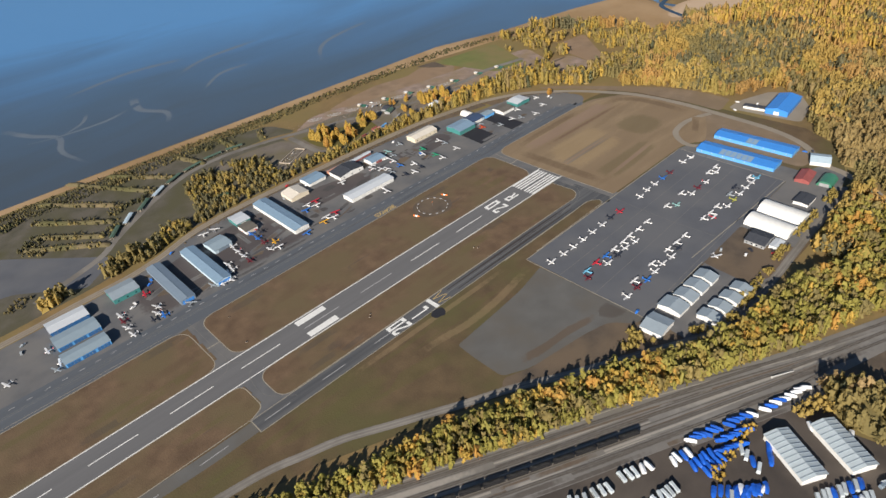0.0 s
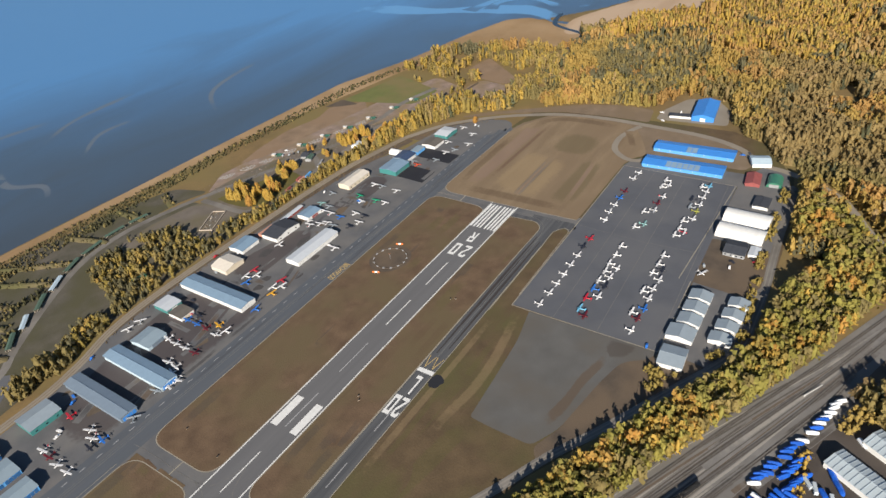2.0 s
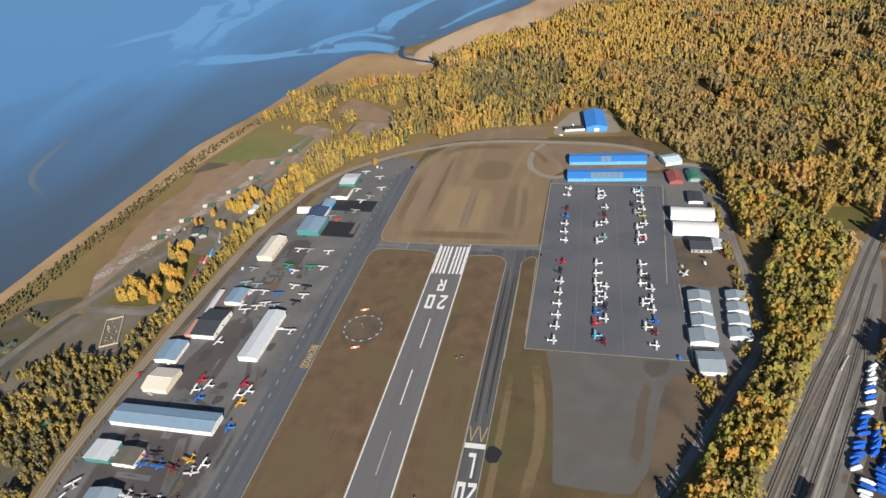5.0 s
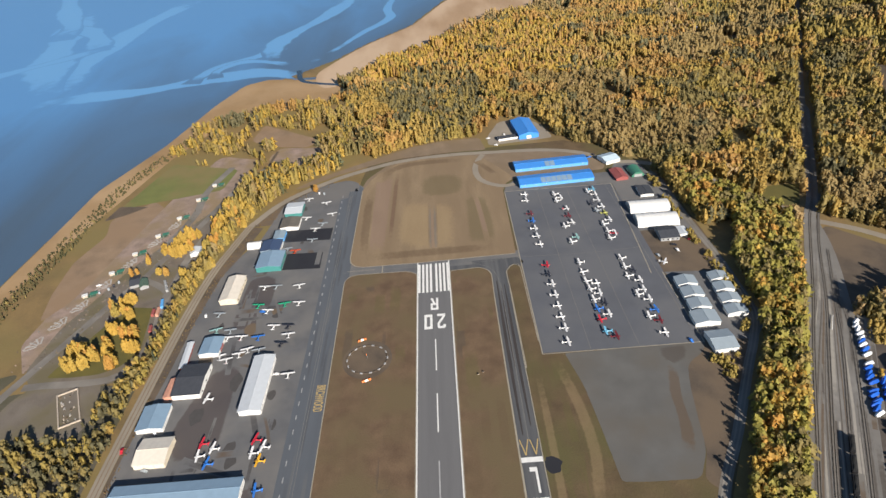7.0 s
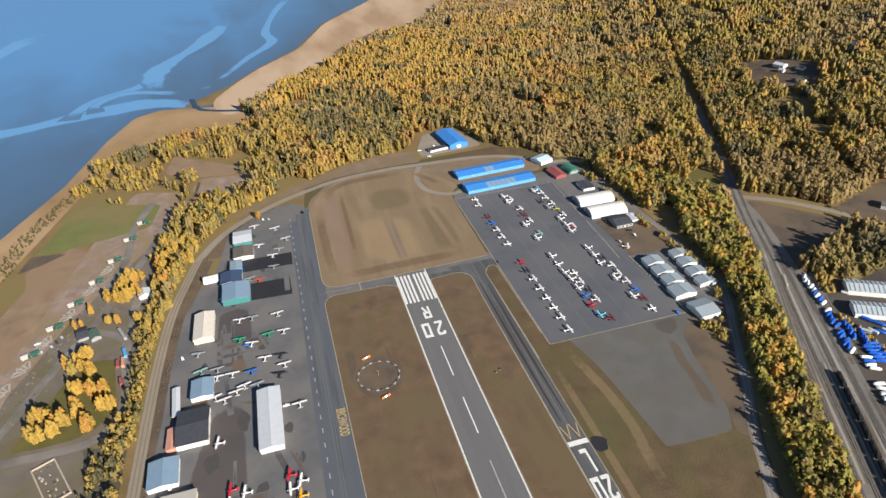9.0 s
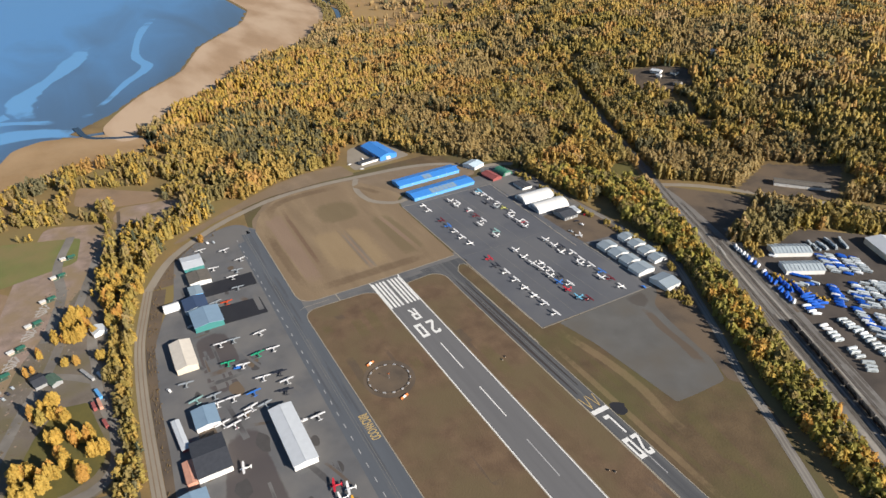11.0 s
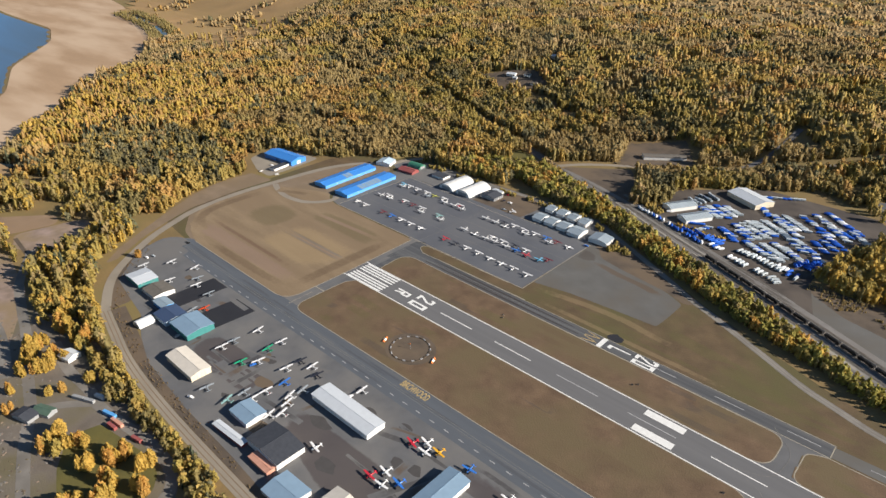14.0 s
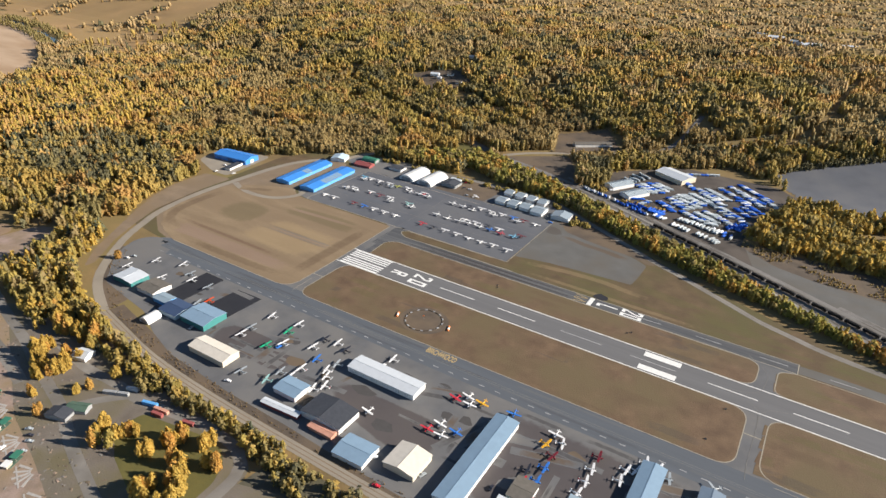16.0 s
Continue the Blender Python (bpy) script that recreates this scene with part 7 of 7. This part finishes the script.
x, y = scatter(560, 740, 505, 640, 5.0)
ok = free(x, y) & (x > 575)
kinds = choose(x, y)
for k in ("bright_gold", "lime", "olive", "bright_ochre"):
    s = ok & (kinds == k)
    n = int(s.sum())
    wood_mesh("corner_woods_" + k, HI[k], x[s], y[s], np.zeros(n) - 0.2, 11 * rng.uniform(0.55, 1.25, n), 1.2 * rng.uniform(0.8, 1.3, n), k, KINDS[k] + " at the bend of the road")

# ---- storage yard: trailers, boats, motor homes ----
def trailer(kind, x, y, turn, label, skin, length):
    """A parked travel trailer or motor home with its long side along x before its turn."""
    root = thing(kind, x, y, 0.12, turn, label, "trailer" if kind == "travel_trailer" else "motor home", "stored trailers")
    L, W, H = length / 2, 1.2, 2.9
    bm = bmesh.new()
    ring = [(-W, 0.6), (W, 0.6), (W, H - 0.35), (W - 0.3, H), (-W + 0.3, H), (-W, H - 0.35)]
    loft(bm, [[(-L, a, b * 0.96) for a, b in ring], [(-L + 0.3, a, b) for a, b in ring], [(L - 0.5, a, b) for a, b in ring], [(L, a, 0.6 + (b - 0.6) * 0.72) for a, b in ring]])
    body = part("body", bm, M[skin], root)
    for s in (-1, 1):
        for u, half in ((0.3, 1.6),):
            part("window", box(u - half, u + half, min(s * W, s * (W + 0.04)), max(s * W, s * (W + 0.04)), 1.5, 2.1), M["glass"], body)
    for s in (-1, 1):
        bm = bmesh.new()
        rod(bm, (-0.3, s * 0.95, 0.36), (-0.3, s * 1.2, 0.36), 0.36, 0.36, 8)
        part("wheel", bm, M["rubber"], root)
    return root


def covered_boat(x, y, turn, label, skin, length):
    root = thing("covered_boat", x, y, 0.12, turn, label, "boat", "stored boats")
    L = length / 2
    bm = bmesh.new()
    rings = []
    for u, w, h in ((-L, 1.45, 2.1), (-L * 0.9, 1.6, 2.5), (-L * 0.2, 1.65, 2.9), (L * 0.45, 1.6, 2.8), (L * 0.8, 1.25, 2.4), (L, 0.7, 2.0)):
        rings.append([(u, -w, 0.9), (u, w, 0.9), (u, w * 0.95, h * 0.68), (u, 0.12, h), (u, -0.12, h), (u, -w * 0.95, h * 0.68)])
    loft(bm, rings)
    part("cover", bm, M[skin], root)
    bm = bmesh.new()
    loft(bm, [[(-L, -0.6, 0.5), (-L, 0.6, 0.5), (-L, 0.9, 0.9), (-L, -0.9, 0.9)], [(L * 0.6, -0.5, 0.5), (L * 0.6, 0.5, 0.5), (L * 0.6, 0.9, 0.9), (L * 0.6, -0.9, 0.9)], [(L * 0.95, -0.05, 0.8), (L * 0.95, 0.05, 0.8), (L * 0.95, 0.08, 0.95), (L * 0.95, -0.08, 0.95)]])
    part("hull", bm, M["white_wall"], root)
    bm = bmesh.new()
    for s in (-0.7, 0.7):
        rod(bm, (-L * 0.9, s, 0.45), (L * 0.5, s, 0.45), 0.06, 0.06, 4)
        rod(bm, (L * 0.5, s, 0.45), (L + 0.8, 0, 0.45), 0.06, 0.06, 4)
    part("trailer_frame", bm, M["black_steel"], root)
    return root


stored = {}
STOCK = {"T": ("travel_trailer", "trailer_white", 8.0, "white travel trailer parked in the yard"), "M": ("motor_home", "trailer_white", 9.5, "long white motor home parked in the yard"),
         "G": ("travel_trailer", "trailer_dark", 8.0, "grey-blue travel trailer parked in the yard"), "B": ("covered_boat", "tarp_blue", 8.5, "boat under a bright blue tarpaulin"),
         "W": ("covered_boat", "tarp_white", 8.0, "boat under white shrink wrap")}


def store(kind, x, y, turn):
    name, skin, length, label = STOCK[kind]
    if kind not in stored:
        stored[kind] = covered_boat(x, y, turn, label, skin, length) if name == "covered_boat" else trailer(name, x, y, turn, label, skin, length)
    else:
        copy_thing(stored[kind], pose(x, y, 0.12, 0, 0, turn))


def store_row(x0, y0, x1, y1, kinds, gap=3.7, turn=None, spread=1.0):
    """Trailers side by side along a line."""
    d = math.hypot(x1 - x0, y1 - y0)
    n = max(1, int(d / gap))
    along = math.degrees(math.atan2(y1 - y0, x1 - x0))
    for k in range(n):
        t = (k + 0.5) / n
        if random.random() < 0.06:
            continue
        store(random.choice(kinds), x0 + (x1 - x0) * t + random.uniform(-0.5, 0.5) * spread, y0 + (y1 - y0) * t + random.uniform(-0.5, 0.5) * spread,
              (along + 62 if turn is None else turn) + random.uniform(-4, 4) * (4 if gap >= 4 else 1) + random.choice((0, 180)))


for row in ((288, -74, 272, -70), (285, -82, 269, -78), (282, -94, 264, -87), (276, -107, 260, -96)):
    store_row(*row, "TTMG", 4.0, -30)
for row in ((267, -61, 238, -45), (263, -69, 230, -52), (257, -79, 226, -61), (248, -84, 222, -70)):
    store_row(*row, "TTBWT", 3.5)
for row in ((221, -42, 185, -22), (218, -51, 178, -31), (213, -60, 174, -42), (201, -77, 168, -55), (190, -87, 153, -58), (196, -98, 160, -76)):
    store_row(*row, "TTMBWT", 3.5)
for row in ((186, -3, 159, 15), (180, -14, 147, 6), (172, -25, 143, -9), (156, -38, 138, -24), (170, 2, 150, 14)):
    store_row(*row, "TMTBW", 3.5)
store_row(193, 18, 169, 22, "TMW", 4.0, 70)
store_row(169, 22, 147, 31, "TMT", 4.0, 70)
store_row(147, 30, 127, 39, "BBT", 4.0, 70)
store_row(152, 22, 128, 32, "BBW", 4.0, 70)
store_row(201, 36, 173, 47, "TWT", 4.6, 60)
store_row(166, 47, 153, 53, "TW", 4.6, 60)
store_row(149, 51, 139, 61, "TM", 4.6, 60)
store_row(322, -8, 300, 0, "WWB", 4.6, 130, 2.5)
store_row(300, 0, 278, 8, "WBBW", 4.6, 120, 2.5)
store_row(276, 10, 226, 30, "BBBBW", 4.4, 120, 2.5)
store_row(230, 14, 210, 18, "BB", 4.0, 60)
store_row(232, 8, 212, 10, "BBB", 4.0, 60)
store_row(226, -22, 202, 2, "BBTW", 4.0)
store_row(212, -28, 190, -14, "BBT", 4.0)
store_row(258, -8, 246, -16, "BB", 3.6, 30)
store_row(139, 12, 130, -8, "BB", 4.0)
store_row(128, 10, 120, -20, "BBW", 4.0)
for row in ((170, -120, 128, -86), (160, -136, 112, -96), (150, -152, 104, -112), (134, -70, 116, -52), (140, -60, 122, -40)):
    store_row(*row, "BBTWB", 3.8)
store_row(228, -22, 206, -8, "BBT", 3.6)
store_row(196, -8, 178, 4, "BWT", 3.6)
store_row(206, -64, 176, -46, "TMT", 3.4)
store_row(160, -22, 134, 0, "BTW", 3.6)
store_row(185, -106, 150, -80, "TTW", 3.6)
store_row(146, -120, 110, -84, "TWB", 3.8)
store_row(250, 2, 232, 12, "BB", 3.8, 140)
store_row(232, -138, 182, -172, "TGTB", 5.4, 30)
store_row(214, -112, 196, -92, "BBT", 4.6, 40)
store_row(172, -96, 156, -84, "MTB", 3.8)
store_row(300, -46, 288, -20, "WT", 5.5, 30)
store_row(244, 4, 236, -14, "BTW", 4.2, 30)

store_row(262, 6, 240, 16, "BBB", 4.0, 140, 2)
store_row(222, 24, 204, 30, "WBW", 4.0, 70, 2)
store_row(160, -52, 132, -30, "BBTW", 3.6)
store_row(130, -30, 112, 20, "BBWTB", 4.2, 20, 2)
store_row(142, -90, 108, -60, "BTWBB", 3.8)
store_row(120, -120, 92, -90, "TBWT", 4.0)
store_row(180, -64, 158, -44, "TMG", 3.4)

# ---- freight train on the siding ----
def freight_car(x, y, turn):
    car = thing("freight_car", x, y, 0.5, turn, "black open freight car standing on the siding", "freight car", "freight train")
    bm = bmesh.new()
    L, W = 7.2, 1.45
    loft(bm, [[(-L, -W, 0.9), (-L, W, 0.9), (-L, W, 3.3), (-L, -W, 3.3)], [(L, -W, 0.9), (L, W, 0.9), (L, W, 3.3), (L, -W, 3.3)]])
    body = part("body", bm, M["black_steel"], car)
    bm = bmesh.new()
    rings = []
    for u, h in ((-L + 0.2, 3.3), (-L * 0.5, 3.75), (0, 3.55), (L * 0.5, 3.8), (L - 0.2, 3.3)):
        rings.append([(u, -W + 0.15, 3.25), (u, W - 0.15, 3.25), (u, 0.4, h), (u, -0.4, h)])
    loft(bm, rings)
    part("load", bm, M["coal"], body)
    for k in range(3):
        u = -L + (k + 0.5) * 2 * L / 3
        for s in (-1, 1):
            part("side_rib", box(u - 0.1, u + 0.1, min(s * W, s * (W + 0.12)), max(s * W, s * (W + 0.12)), 0.9, 3.3), M["black_steel"], body)
    for u in (-5.2, 5.2):
        truck = part("bogie", box(u - 1.3, u + 1.3, -1.0, 1.0, 0.35, 0.8), M["black_steel"], car)
        for q in (-0.85, 0.85):
            bm = bmesh.new()
            rod(bm, (u + q, -0.85, 0.42), (u + q, 0.85, 0.42), 0.42, 0.42, 10)
            part("wheelset", bm, M["steel"], truck)
    return car


line = curve_points(SIDING, 1.0)
acc, first_car, want = 0.0, None, 0.0
prev = None
for q in line:
    if prev is not None:
        acc += (q - prev).length
    if prev is not None and q.x < 206 and q.x > -110 and acc >= want:
        d = q - prev
        a = math.degrees(math.atan2(d.y, d.x))
        if first_car is None:
            first_car = freight_car(q.x, q.y, a)
        else:
            copy_thing(first_car, pose(q.x, q.y, 0.5, 0, 0, a))
        want = acc + 15.6
    prev = q

# ---- shooting range and camp on the water side ----
def berm(x0, y0, x1, y1, wide, high):
    d = math.hypot(x1 - x0, y1 - y0)
    root = thing("earth_berm", (x0 + x1) / 2, (y0 + y1) / 2, 0.0, math.degrees(math.atan2(y1 - y0, x1 - x0)), "long grassy earth berm of the range", "berm", "range berms")
    bm = bmesh.new()
    rings = []
    n = max(4, int(d / 6))
    for k in range(n + 1):
        u = -d / 2 + d * k / n
        h = high * random.uniform(0.75, 1.15) * (0.25 if k in (0, n) else 1)
        w = wide * random.uniform(0.85, 1.15)
        rings.append([(u, -w / 2, -0.1), (u, w / 2, -0.1), (u, w * 0.2, h * 0.8), (u, 0, h), (u, -w * 0.2, h * 0.85)])
    loft(bm, rings)
    part("mound", bm, M["berm"], root)


for a in BERMS:
    berm(*a, 9, 3.0)


def shelter(x, y, turn, length, roof, label):
    root = thing("range_shelter", x, y, 0.05, turn, label, "shelter", "range shelters")
    bm = bmesh.new()
    roof_slab(bm, length, 4.4, 2.5, 3.1, "x", -1, 0.14, 0.3)
    roof_slab(bm, length, 4.4, 2.5, 3.1, "x", 1, 0.14, 0.3)
    part("roof", bm, M[roof], root)
    for k in range(max(2, int(length / 5)) + 1):
        u = -length / 2 + length * k / max(2, int(length / 5))
        for s in (-1.9, 1.9):
            part("post", box(u - 0.1, u + 0.1, s - 0.1, s + 0.1, 0, 2.5), M["wood"], root)
    part("bench", box(-length / 2, length / 2, -0.4, 0.4, 0.6, 0.8), M["wood"], root)


for x, y, turn, length in ((72, 618, 52, 24), (93, 634, 50, 22), (118, 650, 45, 26), (143, 666, 38, 24), (170, 682, 28, 24), (200, 692, 12, 26), (232, 698, 0, 24), (262, 696, -8, 22)):
    shelter(x, y, turn, length, "pale_wall" if x % 2 else "dull_green", "long open range shelter with a pale green roof")
for x, y, a in ((405, 663, -25), (430, 654, -25), (463, 644, -22), (538, 619, -22), (573, 608, -20), (378, 672, -25), (500, 632, -22)):
    pad = thing("trap_pad", x, y, 0.03, a, "pale concrete shooting pad beside the range road", "concrete pad", "shooting pads")
    for k in range(5):
        turn = radians(-50 + 25 * k)
        bm = bmesh.new()
        u, v = math.sin(turn), math.cos(turn)
        ring = [(-0.7 * v + 3 * u, 0.7 * u + 3 * v), (0.7 * v + 3 * u, -0.7 * u + 3 * v), (0.9 * v + 13 * u, -0.9 * u + 13 * v), (-0.9 * v + 13 * u, 0.9 * u + 13 * v)]
        loft(bm, [[(*p, 0.0) for p in ring], [(*p, 0.1) for p in ring]])
        part("walkway", bm, M["pale_concrete"], pad)
    part("cross_walk", box(-10, 10, 9.6, 10.6, 0, 0.14), M["pale_concrete"], pad)
for x, y, a in ((590, 610, 20), (553, 622, 20), (519, 635, 20), (485, 646, 20), (449, 658, 20), (632, 600, 15), (668, 590, 10)):
    hut = thing("range_hut", x, y, 0.04, a - 90, "white-roofed range hut beside a dark green shooting cover", "hut", "range huts")
    part("deck", box(-5.5, 5.5, -3.2, 3.2, 0, 0.2), M["dull_green"], hut)
    part("wall", box(-6.5, -1.8, -2.0, 2.0, 0.2, 2.4), M["wood"], hut)
    part("roof", box(-7.0, -1.4, -2.4, 2.4, 2.4, 2.6), M["white_wall"], hut)
    part("cover", box(0.5, 7.5, -2.6, 2.6, 2.2, 2.4), M["green_wall"], hut, "dark green cover")
    for u in (0.8, 7.2):
        for v in (-2.3, 2.3):
            part("post", box(u - 0.1, u + 0.1, v - 0.1, v + 0.1, 0.2, 2.2), M["wood"], hut)

# foundation of timber and concrete in the gravel yard
base = thing("timber_enclosure", 298, 609, 0.04, 27, "low rectangular enclosure of pale timbers full of rubble", "enclosure")
for x0, x1, y0, y1 in ((-20, 20, -8, -7), (-20, 20, 7, 8), (-20, -19, -7, 7), (19, 20, -7, 7)):
    part("timber_wall", box(x0, x1, y0, y1, 0, 1.1), M["wood"], base)
for k in range(26):
    u, v = random.uniform(-17, 17), random.uniform(-5.5, 5.5)
    s = random.uniform(0.4, 1.5)
    part("rubble", box(u - s, u + s, v - s * 0.5, v + s * 0.5, 0, random.uniform(0.2, 0.8)), random.choice((M["wood"], M["dark_dirt"], M["pale_concrete"])), base)


def container(x, y, turn, skin, label, length=12.0):
    root = thing("shipping_container", x, y, 0.05, turn, label, "container", "containers")
    L = length / 2
    bm = bmesh.new()
    ring = [(-1.2, 0.1), (1.2, 0.1), (1.2, 2.6), (-1.2, 2.6)]
    loft(bm, [[(-L, a, b) for a, b in ring], [(L, a, b) for a, b in ring]])
    body = part("body", bm, M[skin], root)
    part("door", box(L, L + 0.06, -1.1, 1.1, 0.2, 2.5), M[skin], root)


container(424, 578, 15, "sky_blue", "light blue shipping container beside the lane")
container(412, 578, 8, "salmon", "faded red shipping container beside the lane")
container(411, 582, 8, "rust_red", "red shipping container beside the lane", 9)
container(387, 576, 12, "rust_red", "rusty red trailer box under the trees", 9)
container(447, 575, 20, "trailer_white", "pale box trailer parked by the lane", 9)
container(457, 586, 25, "grey_wall", "grey flat box beside the lane", 10)
container(190, 592, -25, "green_wall", "long green container by the range road", 14)
container(176, 604, -20, "white_wall", "white container by the range road", 9)
container(448, 582, 25, "grey_wall", "grey box trailer beside the lane", 8)


def vehicle(x, y, turn, skin, label, kind="pickup"):
    root = thing("pickup_truck" if kind == "pickup" else "car", x, y, 0.08, turn, label, "truck" if kind == "pickup" else "car", "parked vehicles")
    bm = bmesh.new()
    prof = [(-2.6, 0.5), (2.6, 0.5), (2.6, 1.05), (1.2, 1.15), (0.6, 1.8), (-0.8, 1.8), (-1.0, 1.15), (-2.6, 1.15)] if kind == "pickup" else [(-2.2, 0.4), (2.2, 0.4), (2.2, 0.85), (1.1, 1.0), (0.5, 1.5), (-1.2, 1.5), (-2.0, 1.0), (-2.2, 0.9)]
    loft(bm, [[(a, -0.92, b) for a, b in prof], [(a, 0.92, b) for a, b in prof]])
    body = part("body", bm, M[skin], root)
    part("windscreen", box(0.55, 1.0, -0.8, 0.8, 1.2, 1.6), M["glass"], body)
    for u in (-1.6, 1.6):
        for s in (-1, 1):
            bm = bmesh.new()
            rod(bm, (u, s * 0.75, 0.36), (u, s * 0.97, 0.36), 0.36, 0.36, 8)
            part("wheel", bm, M["rubber"], root)


PAINTS = ["plane_white", "plane_white", "plane_dark", "plane_grey", "plane_red", "plane_blue", "plane_grey"]
for x, y, a in ((622, 456, 10), (620, 450, 15), (468, 637, 30), (462, 640, 30), (457, 643, 30), (452, 650, 30), (465, 656, 100), (309, 509, 80), (265, 530, 40), (231, 525, 70), (315, 123, 10), (316, 450, 90),
                (399, 478, 75), (456, 74, 100), (449, 92, 60), (434, 112, 20), (660, 122, 30), (654, 128, 100), (746, 222, 10), (738, 244, 95), (714, 236, 60), (250, 548, 10), (96, 528, 30), (62, 500, 80), (58, 494, 20),
                (36, 476, 100), (32, 472, 10), (-56, 500, 20), (-60, 490, 80), (190, 510, 90), (400, 530, 20), (478, -30, 60), (416, -120, 30), (440, 92, 10), (460, 78, 50), (476, 500, 100)):
    paint = random.choice(PAINTS)
    vehicle(x, y, a, paint, {"plane_white": "white", "plane_dark": "dark", "plane_grey": "grey", "plane_red": "red", "plane_blue": "blue"}[paint] + " pickup truck parked by the buildings")

# buildings by the crossing and far off in the woods
hangar("long_office", 368, 382, -217, -157, 4.6, 6.0, "y", "white_wall", "brown_roof", "low brown-roofed building by the road", "building", windows=[("+x", 6, 2.4, 1.6, "white_wall", 1.2), ("-x", 6, 2.4, 1.6, "white_wall", 1.2)], turn=-51)
tagged(link("office_lot", draped([(440, -206), (374, -259), (330, -190), (350, -160), (396, -126), (412, -124)], 0.3, 4), M["dark_dirt"]), "bare gravel lot by the office", "lot", kind="structure")
HOUSE_CLEARING = [(826, -312), (790, -352), (740, -380), (690, -345), (672, -322), (700, -292), (745, -274)]
tagged(link("settlement_clearing", draped(HOUSE_CLEARING, 0.35, 6), M["dark_dirt"]), "bare clearing round houses in the woods", "clearing", kind="structure")
for x, y, w, roof in ((764, -338, 17, "white_roof"), (748, -328, 8, "white_roof"), (735, -350, 12, "brown_roof"), (700, -322, 12, "brown_roof"), (742, -453, 20, "pale_wall"), (716, -440, 12, "dull_green"), (1075, -245, 18, "white_roof"), (960, -480, 12, "white_roof"),
                      (382, -376, 13, "white_roof"), (233, -1077, 40, "white_roof"), (150, -1018, 44, "white_roof"), (190, -1050, 30, "steel_roof"), (70, -1060, 36, "white_roof"), (264, -1105, 30, "steel_roof"), (1320, -620, 16, "white_roof"),
                      (980, -720, 16, "steel_roof"), (700, -900, 16, "white_roof"), (560, -1050, 16, "white_roof"), (1150, -180, 12, "white_roof")):
    z = rise(x, y)
    house = hangar("far_house", x - w / 2, x + w / 2, y - w * 0.35, y + w * 0.35, 2.6 + 0.1 * w, 4.0 + 0.14 * w, "x", "white_wall", roof, "pale-roofed house far off among the trees", "house", turn=random.uniform(0, 40), windows=[("+y", 3, 1.6, 1.4, "glass", 2.0)])
    house.location.z = z + 0.3
    tagged(link("house_clearing", draped([(x + (w + 10) * math.cos(k * 0.7), y + (w + 14) * math.sin(k * 0.7)) for k in range(9)], 0.5, 5), M["dark_dirt"]), "bare clearing round a house in the woods", "clearing", kind="structure")

# fence along the water side of the green field, gate post at the rail crossing
rows = [(345, 652), (400, 640), (452, 622), (505, 606), (560, 592), (612, 578)]
V, Fc = [], []
for k in range(300):
    t = random.uniform(0, len(rows) - 1.001)
    (ax, ay), (bx, by) = rows[int(t)], rows[int(t) + 1]
    f, off = t - int(t), random.gauss(0, 13)
    cx, cy, a = ax + (bx - ax) * f - off * 0.2, ay + (by - ay) * f + off + 12, random.uniform(0, 3.1)
    lx, ly, h = random.uniform(0.3, 1.5), random.uniform(0.2, 0.9), random.uniform(0.08, 0.3)
    base = len(V)
    for zz, q in ((0.0, 1.0), (h, random.uniform(0.35, 0.9))):
        for ux, uy in ((-1, -1), (1, -1), (1, 1), (-1, 1)):
            V.append((cx + (ux * lx * math.cos(a) - uy * ly * math.sin(a)) * q, cy + (ux * lx * math.sin(a) + uy * ly * math.cos(a)) * q, 0.02 + zz))
    Fc += [tuple(base + i for i in face) for face in ((4, 5, 6, 7), (0, 1, 5, 4), (1, 2, 6, 5), (2, 3, 7, 6), (3, 0, 4, 7))]
me = bpy.data.meshes.new("range_debris")
me.from_pydata(V, [], Fc)
for key in ("camp_dirt", "pink_gravel", "grey_road", "dark_dirt"):
    me.materials.append(M[key])
me.polygons.foreach_set("material_index", [(k // 5 * 7) % 4 for k in range(len(Fc))])
tagged(new("range_debris", me), "scattered heaps of gravel, boards and broken targets", "debris", kind="stuff")
gate = thing("crossing_gate", 322, 10, 0.05, 150, "white barrier arm beside the tracks", "barrier")
part("arm", box(-9, 9, -0.2, 0.2, 0.9, 1.2), M["white_wall"], gate)
part("post", box(8, 8.6, -0.3, 0.3, 0, 1.6), M["white_wall"], gate)

# ---- the whole place set down at the scale of the path ----
for ob in list(scene.objects):
    if ob.parent is None and ob.type in {"MESH", "EMPTY"}:
        ob.matrix_basis = Matrix.Scale(SIZE, 4) @ ob.matrix_basis
